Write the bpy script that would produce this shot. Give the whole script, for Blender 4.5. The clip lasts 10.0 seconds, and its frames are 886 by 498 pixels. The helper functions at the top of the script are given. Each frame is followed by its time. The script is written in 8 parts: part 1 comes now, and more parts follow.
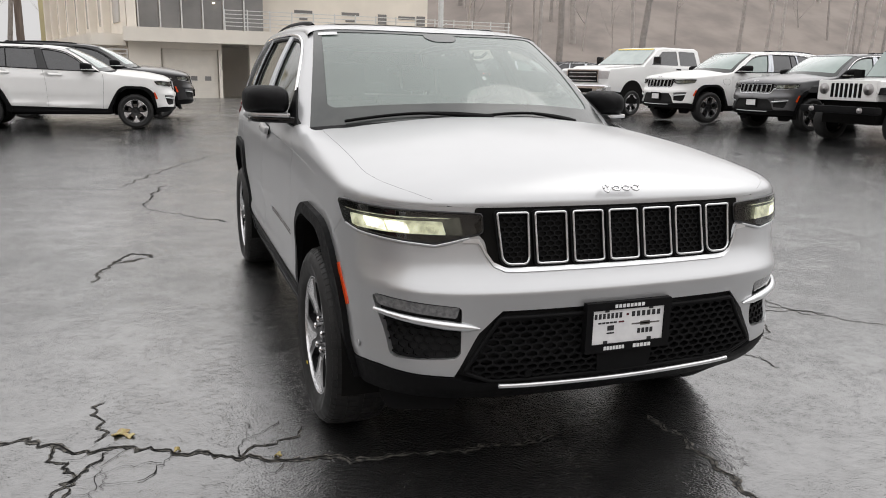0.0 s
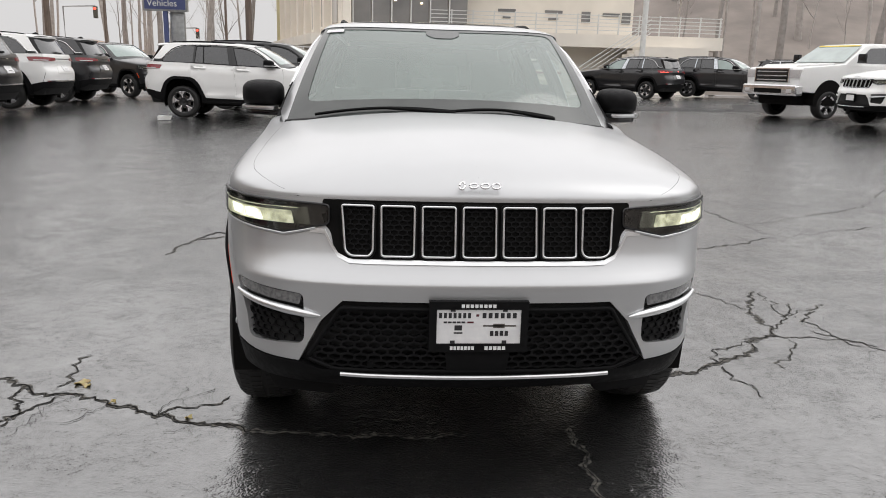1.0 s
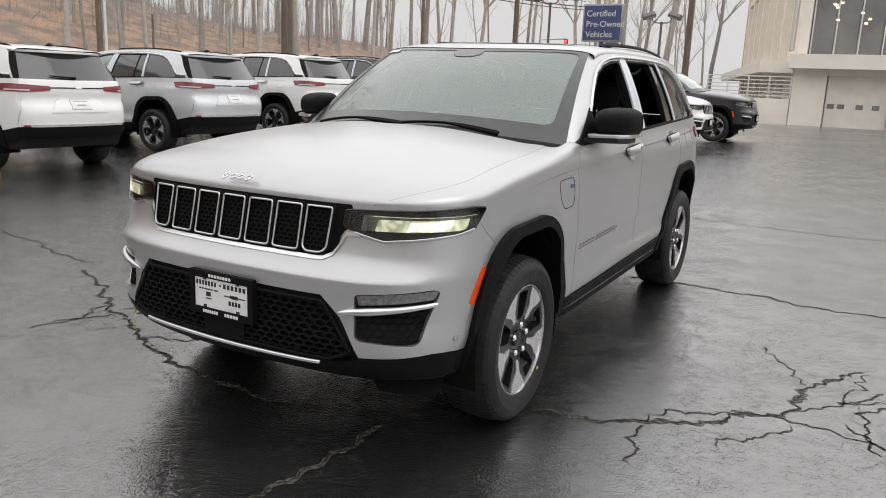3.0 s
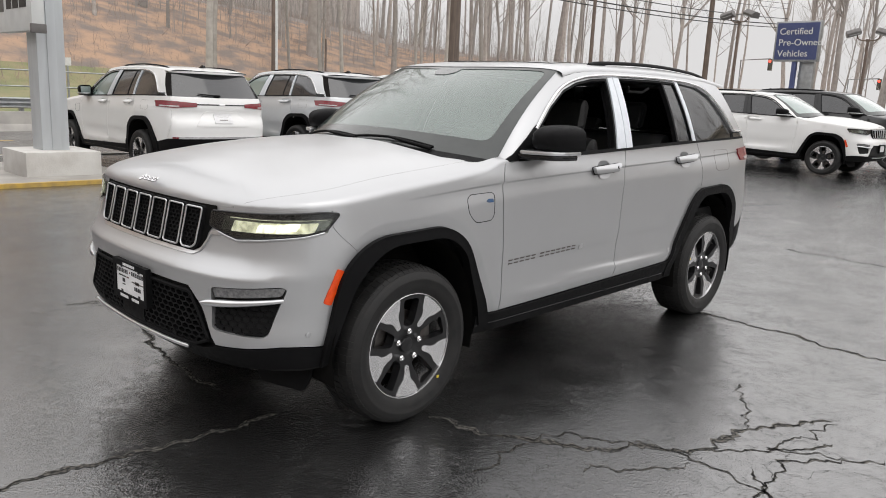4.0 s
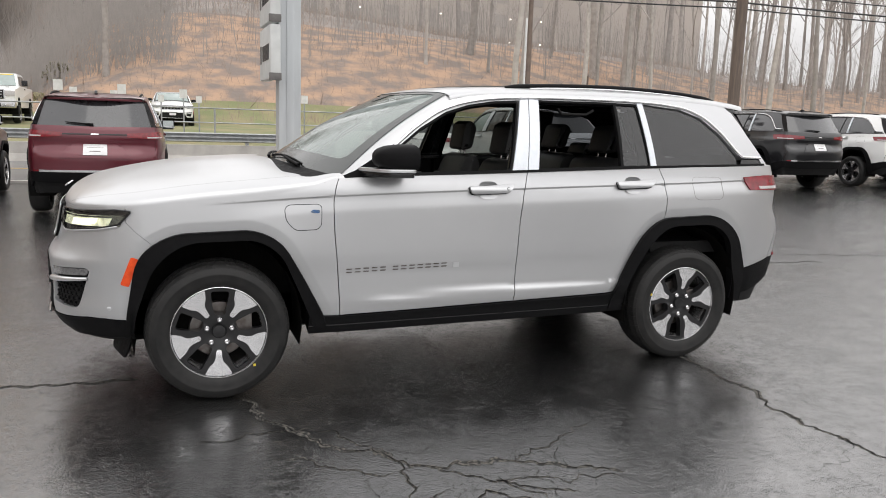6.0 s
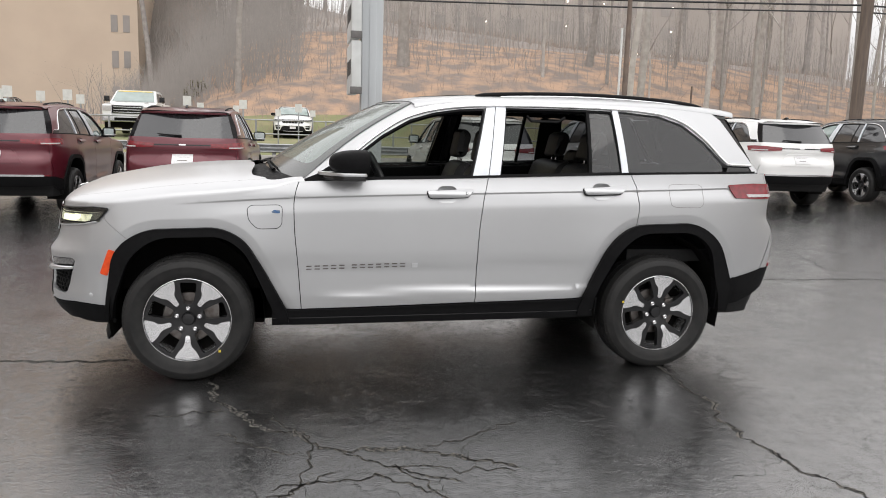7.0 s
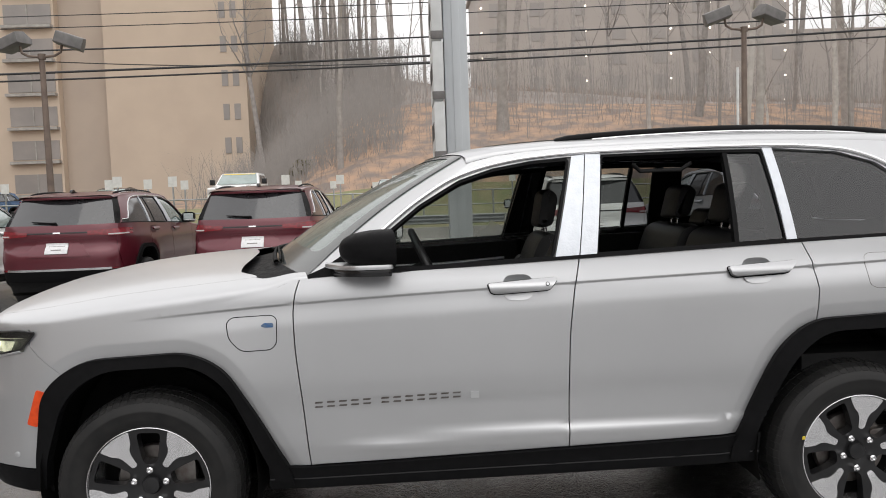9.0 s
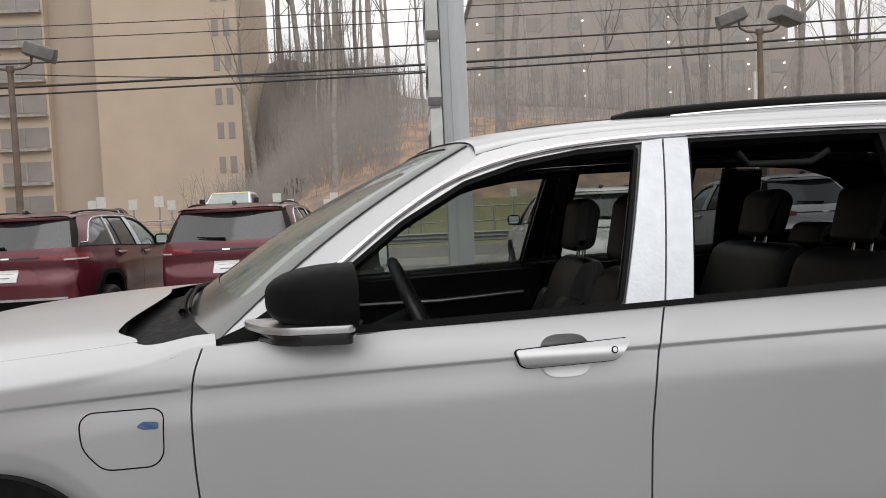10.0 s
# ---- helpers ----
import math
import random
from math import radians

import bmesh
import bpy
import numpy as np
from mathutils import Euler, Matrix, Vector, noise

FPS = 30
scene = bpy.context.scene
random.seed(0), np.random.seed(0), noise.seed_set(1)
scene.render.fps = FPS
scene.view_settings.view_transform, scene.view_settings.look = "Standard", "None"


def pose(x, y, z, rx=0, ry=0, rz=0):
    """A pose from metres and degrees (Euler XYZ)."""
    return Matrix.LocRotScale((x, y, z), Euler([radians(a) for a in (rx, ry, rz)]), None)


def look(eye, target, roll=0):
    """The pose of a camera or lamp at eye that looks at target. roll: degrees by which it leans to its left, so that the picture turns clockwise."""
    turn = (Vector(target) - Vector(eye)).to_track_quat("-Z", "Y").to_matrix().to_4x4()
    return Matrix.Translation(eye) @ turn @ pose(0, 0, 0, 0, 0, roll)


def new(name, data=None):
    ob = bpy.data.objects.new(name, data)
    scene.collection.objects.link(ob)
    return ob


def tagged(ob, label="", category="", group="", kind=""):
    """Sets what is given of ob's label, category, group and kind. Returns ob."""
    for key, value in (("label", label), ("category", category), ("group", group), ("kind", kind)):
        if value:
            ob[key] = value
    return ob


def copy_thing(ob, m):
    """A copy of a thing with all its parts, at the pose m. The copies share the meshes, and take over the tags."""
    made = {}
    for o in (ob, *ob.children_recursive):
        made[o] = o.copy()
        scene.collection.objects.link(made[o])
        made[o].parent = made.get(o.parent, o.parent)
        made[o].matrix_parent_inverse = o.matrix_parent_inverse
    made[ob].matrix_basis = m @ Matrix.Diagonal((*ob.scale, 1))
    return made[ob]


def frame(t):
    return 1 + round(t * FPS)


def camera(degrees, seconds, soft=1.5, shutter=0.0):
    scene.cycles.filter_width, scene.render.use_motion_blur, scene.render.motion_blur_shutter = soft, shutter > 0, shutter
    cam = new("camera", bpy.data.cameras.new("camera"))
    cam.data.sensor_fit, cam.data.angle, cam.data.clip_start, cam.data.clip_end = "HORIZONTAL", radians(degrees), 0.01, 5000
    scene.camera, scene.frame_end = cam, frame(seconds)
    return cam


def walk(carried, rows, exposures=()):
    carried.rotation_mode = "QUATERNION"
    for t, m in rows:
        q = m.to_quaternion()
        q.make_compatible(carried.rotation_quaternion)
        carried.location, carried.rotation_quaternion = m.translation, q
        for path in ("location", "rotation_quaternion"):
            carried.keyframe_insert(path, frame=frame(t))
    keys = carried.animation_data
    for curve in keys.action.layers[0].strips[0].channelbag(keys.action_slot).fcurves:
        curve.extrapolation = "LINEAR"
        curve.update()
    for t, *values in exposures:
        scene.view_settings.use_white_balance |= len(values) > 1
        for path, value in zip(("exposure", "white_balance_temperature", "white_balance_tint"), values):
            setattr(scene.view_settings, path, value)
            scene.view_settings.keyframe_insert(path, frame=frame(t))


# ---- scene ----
from mathutils.geometry import delaunay_2d_cdt

cam = camera(60.4, 10.0, 0.95)
PATH = [
    (0, (-1.51, -4.549, 1.463), (-0.831, -2.721, 1.02), 1.3),
    (0.5, (-0.949, -4.731, 1.48), (-0.507, -2.834, 1.026), 1.6),
    (1, (-0.335, -4.848, 1.483), (-0.175, -2.909, 1.022), 1.6),
    (1.5, (0.311, -4.932, 1.505), (0.177, -2.989, 1.05), 1.4),
    (2, (0.971, -4.932, 1.505), (0.541, -3.032, 1.053), 1.4),
    (2.2, (1.247, -4.86, 1.507), (0.693, -2.992, 1.058), 1.3),
    (3.3, (2.55, -4.34, 1.492), (1.463, -2.714, 1.073), 2.7),
    (3.5, (2.786, -4.201, 1.524), (1.614, -2.634, 1.112), 2.8),
    (4, (3.375, -3.816, 1.527), (2.013, -2.407, 1.13), 2.6),
    (4.5, (3.849, -3.348, 1.513), (2.322, -2.115, 1.128), 2.3),
    (5, (4.284, -2.833, 1.531), (2.627, -1.776, 1.163), 2.1),
    (5.5, (4.694, -2.287, 1.522), (2.927, -1.419, 1.167), 1.8),
    (6, (5.027, -1.746, 1.532), (3.178, -1.059, 1.2), 1.9),
    (6.2, (5.162, -1.534, 1.524), (3.286, -0.924, 1.196), 1.9),
    (7.3, (5.514, -0.635, 1.53), (3.559, -0.343, 1.227), 1.3),
    (7.5, (5.488, -0.546, 1.547), (3.526, -0.297, 1.247), 0.9),
    (8, (5.148, -0.444, 1.528), (3.174, -0.271, 1.257), 0.1),
    (8.5, (4.614, -0.409, 1.51), (2.629, -0.289, 1.298), -1.0),
    (9, (4.01, -0.368, 1.521), (2.016, -0.292, 1.382), -2.0),
    (9.5, (3.388, -0.376, 1.517), (1.392, -0.302, 1.413), -2.5),
    (10, (2.782, -0.313, 1.502), (0.786, -0.233, 1.409), -2.7),
]
EXPOSURES = ((0.0, 0.0), (2.0, 0.0), (3.5, 0.04), (5.0, 0.14), (6.0, 0.22), (7.5, 0.24), (8.5, 0.16), (9.0, 0.0), (9.5, -0.10), (10.0, -0.16))
walk(cam, [(t, look(eye, target, roll)) for t, eye, target, roll in PATH], EXPOSURES)

# ---- world and light: overcast, misty winter day ----
world = bpy.data.worlds.new("overcast_sky")
scene.world = world
world.use_nodes = True
wn, wl = world.node_tree.nodes, world.node_tree.links
wn.clear()
sky = wn.new("ShaderNodeTexSky")
sky.sky_type, sky.sun_disc = "NISHITA", False
sky.sun_elevation, sky.sun_rotation = radians(53), radians(82)
grey = wn.new("ShaderNodeHueSaturation")
grey.inputs["Saturation"].default_value = 0.06
grey.inputs["Value"].default_value = 0.07
cloud = wn.new("ShaderNodeMix")
cloud.data_type = "RGBA"
cloud.inputs[0].default_value = 0.82
cloud.inputs[7].default_value = (0.80, 0.785, 0.785, 1)
wl.new(sky.outputs[0], grey.inputs["Color"])
wl.new(grey.outputs[0], cloud.inputs[6])
# an overcast sky is about three times as bright overhead as at the horizon
where = wn.new("ShaderNodeTexCoord")
split = wn.new("ShaderNodeSeparateXYZ")
wl.new(where.outputs["Generated"], split.inputs[0])
rise = wn.new("ShaderNodeMapRange")
for i_, v_ in enumerate((0.10, 0.36, 0.98, 2.2)):
    rise.inputs[i_ + 1].default_value = v_
wl.new(split.outputs["Z"], rise.inputs[0])
back = wn.new("ShaderNodeBackground")
wl.new(rise.outputs[0], back.inputs["Strength"])
wl.new(cloud.outputs[2], back.inputs["Color"])
wout = wn.new("ShaderNodeOutputWorld")
wl.new(back.outputs[0], wout.inputs["Surface"])

sun = new("sun", bpy.data.lights.new("sun", "SUN"))
sun.data.energy, sun.data.angle, sun.data.color = 0.35, radians(40), (1, 0.97, 0.93)
sun.matrix_world = look((15, 2, 20), (0, 0, 0))


# ---- materials ----
def material(name, colour, rough=0.5, metal=0.0, second=None, size=6.0, detail=4.0, bump=0.0, bump_size=60.0,
             coat=0.0, vary=0.0, rough_vary=0.0, stretch=(1, 1, 1), contrast=0.35, spec=0.5):
    """A surface with two scales of colour, a fine relief and, where asked, a change from piece to piece."""
    m = bpy.data.materials.new(name)
    m.use_nodes = True
    n, l = m.node_tree.nodes, m.node_tree.links
    b = n["Principled BSDF"]
    b.inputs["Base Color"].default_value = (*colour, 1)
    b.inputs["Roughness"].default_value, b.inputs["Metallic"].default_value = rough, metal
    b.inputs["Coat Weight"].default_value, b.inputs["Coat Roughness"].default_value = coat, 0.10
    b.inputs["Specular IOR Level"].default_value = spec
    tc = n.new("ShaderNodeTexCoord")
    mp = n.new("ShaderNodeMapping")
    mp.inputs["Scale"].default_value = stretch
    l.new(tc.outputs["Object"], mp.inputs["Vector"])
    if second:
        t = n.new("ShaderNodeTexNoise")
        t.inputs["Scale"].default_value, t.inputs["Detail"].default_value = size, detail
        l.new(mp.outputs[0], t.inputs["Vector"])
        r = n.new("ShaderNodeMapRange")
        r.inputs[1].default_value, r.inputs[2].default_value = 0.5 - contrast / 2, 0.5 + contrast / 2
        l.new(t.outputs["Fac"], r.inputs[0])
        mix = n.new("ShaderNodeMix")
        mix.data_type = "RGBA"
        mix.inputs[6].default_value, mix.inputs[7].default_value = (*colour, 1), (*second, 1)
        l.new(r.outputs[0], mix.inputs[0])
        colour_out = mix.outputs[2]
        if vary:
            oi = n.new("ShaderNodeObjectInfo")
            vr = n.new("ShaderNodeMapRange")
            vr.inputs[3].default_value, vr.inputs[4].default_value = 1 - vary, 1 + vary
            l.new(oi.outputs["Random"], vr.inputs[0])
            hs = n.new("ShaderNodeHueSaturation")
            l.new(vr.outputs[0], hs.inputs["Value"])
            l.new(colour_out, hs.inputs["Color"])
            colour_out = hs.outputs[0]
        l.new(colour_out, b.inputs["Base Color"])
        if rough_vary:
            rr = n.new("ShaderNodeMapRange")
            rr.inputs[3].default_value, rr.inputs[4].default_value = max(0.02, rough - rough_vary), rough + rough_vary
            l.new(r.outputs[0], rr.inputs[0])
            l.new(rr.outputs[0], b.inputs["Roughness"])
    if bump:
        t2 = n.new("ShaderNodeTexNoise")
        t2.inputs["Scale"].default_value, t2.inputs["Detail"].default_value = bump_size, 3
        l.new(mp.outputs[0], t2.inputs["Vector"])
        bp = n.new("ShaderNodeBump")
        bp.inputs["Strength"].default_value, bp.inputs["Distance"].default_value = bump, 0.02
        l.new(t2.outputs["Fac"], bp.inputs["Height"])
        l.new(bp.outputs[0], b.inputs["Normal"])
    return m


def paint(name, colour, metal=0.0, rough=0.35, coat=0.7):
    """Car paint: flakes under a clear coat, with a film of drizzle and road dust."""
    dark = tuple(c * 0.95 for c in colour)
    return material(name, colour, rough, metal, dark, 5, 4, coat=coat, rough_vary=0.015, contrast=1.0)


def glass(name, tint, gloss=0.0, gloss_rough=0.02, haze=0.0, haze_colour=(0.5, 0.55, 0.53)):
    """Thin glazing: a tinted clear sheet with Fresnel gloss, and a share of haze from fine drops."""
    m = bpy.data.materials.new(name)
    m.use_nodes = True
    n, l = m.node_tree.nodes, m.node_tree.links
    n.remove(n["Principled BSDF"])
    out = n["Material Output"]
    tr = n.new("ShaderNodeBsdfTransparent")
    tr.inputs[0].default_value = (*tint, 1)
    gl = n.new("ShaderNodeBsdfGlossy")
    gl.inputs["Roughness"].default_value = gloss_rough
    fr = n.new("ShaderNodeFresnel")
    fr.inputs[0].default_value = 1.5
    ad = n.new("ShaderNodeMath")
    ad.operation, ad.use_clamp = "ADD", True
    ad.inputs[1].default_value = gloss
    l.new(fr.outputs[0], ad.inputs[0])
    mx = n.new("ShaderNodeMixShader")
    l.new(ad.outputs[0], mx.inputs[0])
    base = tr.outputs[0]
    if haze:
        df = n.new("ShaderNodeBsdfDiffuse")
        df.inputs[0].default_value = (*haze_colour, 1)
        nz = n.new("ShaderNodeTexNoise")
        nz.inputs["Scale"].default_value, nz.inputs["Detail"].default_value = 3, 6
        tc = n.new("ShaderNodeTexCoord")
        l.new(tc.outputs["Object"], nz.inputs["Vector"])
        mr = n.new("ShaderNodeMapRange")
        mr.inputs[3].default_value, mr.inputs[4].default_value = haze * 0.7, haze * 1.3
        l.new(nz.outputs["Fac"], mr.inputs[0])
        hm = n.new("ShaderNodeMixShader")
        l.new(mr.outputs[0], hm.inputs[0])
        l.new(base, hm.inputs[1])
        l.new(df.outputs[0], hm.inputs[2])
        base = hm.outputs[0]
    l.new(base, mx.inputs[1])
    l.new(gl.outputs[0], mx.inputs[2])
    l.new(mx.outputs[0], out.inputs["Surface"])
    return m


def glowing(name, colour, strength):
    m = bpy.data.materials.new(name)
    m.use_nodes = True
    b = m.node_tree.nodes["Principled BSDF"]
    b.inputs["Base Color"].default_value = (*colour, 1)
    b.inputs["Emission Color"].default_value = (*colour, 1)
    b.inputs["Emission Strength"].default_value = strength
    return m


SILVER = paint("silver_paint", (0.515, 0.521, 0.530), 0.72, 0.37, 0.35)
WHITE = paint("white_paint", (0.80, 0.80, 0.79), 0.0, 0.4)
RED = paint("dark_red_paint", (0.108, 0.011, 0.021), 0.35, 0.32)
BLACKP = paint("black_paint", (0.012, 0.012, 0.014), 0.1, 0.3)
GREYP = paint("grey_paint", (0.10, 0.10, 0.105), 0.5, 0.32)
PALE_SILVER = paint("pale_silver_paint", (0.60, 0.615, 0.63), 0.3, 0.36)
CHAMPAGNE = paint("champagne_paint", (0.50, 0.45, 0.36), 0.4, 0.33)
PLASTIC = material("black_grained_plastic", (0.0045, 0.0045, 0.005), 0.6, 0, (0.0075, 0.0075, 0.008), 40, 3, bump=0.06, bump_size=700, rough_vary=0.08, spec=0.10)
MESHBLACK = material("dull_black_mesh", (0.007, 0.007, 0.0075), 0.6, 0, (0.010, 0.010, 0.0105), 40, 3, spec=0.08)
GLOSSBLACK = material("gloss_black", (0.008, 0.008, 0.009), 0.12, 0, (0.012, 0.012, 0.013), 20)
CAVITY = material("dark_cavity", (0.006, 0.006, 0.006), 0.8, 0, (0.009, 0.0085, 0.008), 14, spec=0.05)
CHROME = material("bright_chrome", (0.78, 0.78, 0.79), 0.12, 1.0, (0.66, 0.66, 0.67), 8)
SATIN = material("satin_chrome", (0.74, 0.75, 0.76), 0.28, 1.0, (0.66, 0.67, 0.68), 12)
FILM = material("film_covered_trim", (0.66, 0.69, 0.73), 0.3, 0.25, (0.60, 0.63, 0.67), 25, 6, bump=0.1, bump_size=90)
RUBBER = material("tyre_rubber", (0.013, 0.013, 0.0132), 0.55, 0, (0.023, 0.0225, 0.022), 18, 5, bump=0.05, bump_size=300, rough_vary=0.1, spec=0.25)
ALLOY = material("machined_alloy", (0.80, 0.80, 0.81), 0.27, 0.85, (0.72, 0.72, 0.73), 30, bump=0.02, bump_size=500)
ALLOYDARK = material("black_wheel_paint", (0.012, 0.012, 0.013), 0.3, 0.2, (0.02, 0.02, 0.021), 20)
STEEL = material("brake_steel", (0.22, 0.21, 0.2), 0.4, 0.9, (0.14, 0.12, 0.11), 30)
TRIM = material("black_interior_trim", (0.009, 0.009, 0.0095), 0.7, 0, (0.013, 0.013, 0.013), 30, bump=0.05, bump_size=500, spec=0.25)
LEATHER = material("black_leather", (0.018, 0.018, 0.019), 0.42, 0, (0.028, 0.028, 0.028), 25, 5, bump=0.12, bump_size=240)
ORANGE = material("amber_reflector", (0.86, 0.085, 0.006), 0.35, 0, (0.72, 0.06, 0.005), 50, coat=0.15)
REDLENS = material("red_lamp_lens", (0.24, 0.010, 0.020), 0.2, 0, (0.13, 0.008, 0.012), 30, coat=0.4)
CLEARLENS = material("pale_lamp_lens", (0.55, 0.53, 0.53), 0.15, 0, (0.42, 0.40, 0.40), 60, coat=0.8)
EMBLEM = material("bright_emblem", (0.80, 0.80, 0.81), 0.25, 0.85, (0.74, 0.74, 0.75), 40)
FOGGLASS = material("smoked_lamp_glass", (0.10, 0.10, 0.105), 0.12, 0.2, (0.20, 0.20, 0.20), 70, 3, coat=0.8)
LAMPBOWL = material("lamp_reflector", (0.42, 0.44, 0.40), 0.22, 0.9, (0.14, 0.15, 0.13), 24, 3)
LED = glowing("headlamp_led", (1.0, 0.98, 0.84), 1.7)
LEDDIM = glowing("headlamp_glow", (0.88, 0.87, 0.66), 0.5)
for lamp_mat, low_, high_ in ((LED, 0.5, 2.6), (LEDDIM, 0.05, 0.65)):
    n_, l_ = lamp_mat.node_tree.nodes, lamp_mat.node_tree.links
    t_, r_, c_ = n_.new("ShaderNodeTexNoise"), n_.new("ShaderNodeMapRange"), n_.new("ShaderNodeTexCoord")
    t_.inputs["Scale"].default_value, t_.inputs["Detail"].default_value = 38, 3
    r_.inputs[1].default_value, r_.inputs[2].default_value, r_.inputs[3].default_value, r_.inputs[4].default_value = 0.36, 0.64, low_, high_
    l_.new(c_.outputs["Object"], t_.inputs["Vector"])
    l_.new(t_.outputs["Fac"], r_.inputs[0])
    l_.new(r_.outputs[0], n_["Principled BSDF"].inputs["Emission Strength"])
TAILGLOW = glowing("lit_tail_lamp", (1.0, 0.08, 0.05), 2.5)
SCREEN = glass("wet_windscreen_glass", (0.50, 0.58, 0.545), 0.10, 0.06, 0.42, (0.27, 0.345, 0.315))
SIDEGLASS = glass("side_window_glass", (0.72, 0.77, 0.73), 0.02, 0.04, 0.45, (0.30, 0.33, 0.30))
TINTGLASS = glass("tinted_rear_glass", (0.24, 0.25, 0.26), 0.03, 0.03, 0.16, (0.04, 0.042, 0.045))
LAMPGLASS = glass("lamp_cover_glass", (0.86, 0.88, 0.86), 0.03)
BANDGLASS = material("dark_glass_edge", (0.035, 0.040, 0.039), 0.18, 0, (0.055, 0.060, 0.058), 4, 6, coat=0.3)
TINT = material("tinted_privacy_glass", (0.022, 0.023, 0.026), 0.06, 0, (0.03, 0.031, 0.034), 5, coat=0.5, spec=0.7)
# opaque green glass whose pale base colour stands in for reflected sky
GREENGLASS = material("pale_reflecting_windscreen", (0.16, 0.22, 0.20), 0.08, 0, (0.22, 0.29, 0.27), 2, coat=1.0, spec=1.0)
PLATEWHITE = material("white_plate", (0.78, 0.78, 0.78), 0.35, 0, (0.7, 0.7, 0.71), 30)
INK = material("dark_ink", (0.02, 0.02, 0.022), 0.5)
BLUEBADGE = material("blue_badge", (0.025, 0.10, 0.26), 0.3, 0.3, (0.10, 0.14, 0.20), 90)


# ---- mesh tools ----
def part(name, me, mat, parent=None, label=""):
    """One mesh object, under a thing or under a part of it."""
    ob = new(name, me)
    if mat:
        me.materials.append(mat)
    if parent:
        ob.parent = parent
    return tagged(ob, label)


def finish(name, v, f, nrm=None, sharp=35):
    me = bpy.data.meshes.new(name)
    me.from_pydata([tuple(p) for p in v], [], [tuple(int(i) for i in q) for q in f])
    me.shade_smooth()
    if nrm is not None:
        nrm = np.asarray(nrm)
        turned = [q.index for q in me.polygons if np.dot(nrm[list(q.vertices)].sum(0), q.normal) < 0]
        if turned:
            bm = bmesh.new()
            bm.from_mesh(me)
            bm.faces.ensure_lookup_table()
            bmesh.ops.reverse_faces(bm, faces=[bm.faces[i] for i in turned])
            bm.to_mesh(me)
            bm.free()
        me.normals_split_custom_set_from_vertices([tuple(q) for q in nrm])
    else:
        me.set_sharp_from_angle(angle=radians(sharp))
    return me


def join(pieces):
    """Several (vertices, faces, normals) as one."""
    v, f, n, k = [], [], [], 0
    for pv, pf, pn in pieces:
        v.append(pv)
        n.append(pn)
        f += [tuple(i + k for i in q) for q in pf]
        k += len(pv)
    return np.concatenate(v), f, np.concatenate(n)


def mirrored(p):
    v, f, n = p
    s = np.array((-1, 1, 1))
    return v * s, [tuple(reversed(q)) for q in f], n * s


def pch(xs, ys):
    """A smooth curve through a few stations that doesn't overshoot."""
    xs, ys = np.asarray(xs, float), np.asarray(ys, float)
    h, d = np.diff(xs), np.diff(ys) / np.diff(xs)
    m = np.zeros(len(xs))
    m[0], m[-1] = d[0], d[-1]
    for i in range(1, len(xs) - 1):
        if d[i - 1] * d[i] > 0:
            w1, w2 = 2 * h[i] + h[i - 1], h[i] + 2 * h[i - 1]
            m[i] = (w1 + w2) / (w1 / d[i - 1] + w2 / d[i])

    def f(x):
        x = np.asarray(x, float)
        i = np.clip(np.searchsorted(xs, x) - 1, 0, len(xs) - 2)
        t = (x - xs[i]) / h[i]
        cub = ((2 * t**3 - 3 * t**2 + 1) * ys[i] + (t**3 - 2 * t**2 + t) * h[i] * m[i]
               + (-2 * t**3 + 3 * t**2) * ys[i + 1] + (t**3 - t**2) * h[i] * m[i + 1])
        return np.where(t < 0, ys[0] + m[0] * (x - xs[0]), np.where(t > 1, ys[-1] + m[-1] * (x - xs[-1]), cub))
    return f


def smooth01(t):
    t = np.clip(t, 0, 1)
    return t * t * (3 - 2 * t)


def rounded(poly, r, n=5):
    """A polygon with its corners rounded; r one radius or one for each corner."""
    poly = [np.array(p, float) for p in poly]
    out = []
    for i, p in enumerate(poly):
        a, b = poly[i - 1], poly[(i + 1) % len(poly)]
        rr = r[i] if isinstance(r, (list, tuple)) else r
        da, db = a - p, b - p
        la, lb = np.linalg.norm(da) + 1e-9, np.linalg.norm(db) + 1e-9
        k = min(rr, la * 0.48, lb * 0.48)
        p0, p1 = p + da / la * k, p + db / lb * k
        if k < 1e-4:
            out.append(p)
            continue
        for j in range(n + 1):
            t = j / n
            out.append((1 - t) ** 2 * p0 + 2 * t * (1 - t) * p + t * t * p1)
    return np.array(out)


def resampled(poly, sp, closed=True):
    poly = np.asarray(poly, float)
    out = []
    m = len(poly)
    for i in range(m if closed else m - 1):
        a, b = poly[i], poly[(i + 1) % m]
        k = max(1, int(math.ceil(np.linalg.norm(b - a) / sp)))
        for j in range(k):
            out.append(a + (b - a) * j / k)
    if not closed:
        out.append(poly[-1])
    return np.array(out)


def inside(poly, pts):
    x, y = pts[:, 0], pts[:, 1]
    res = np.zeros(len(pts), bool)
    px, py = poly[:, 0], poly[:, 1]
    j = len(poly) - 1
    for i in range(len(poly)):
        c = (py[i] > y) != (py[j] > y)
        if c.any():
            res ^= c & (x < (px[j] - px[i]) * (y - py[i]) / (py[j] - py[i] + 1e-12) + px[i])
        j = i
    return res


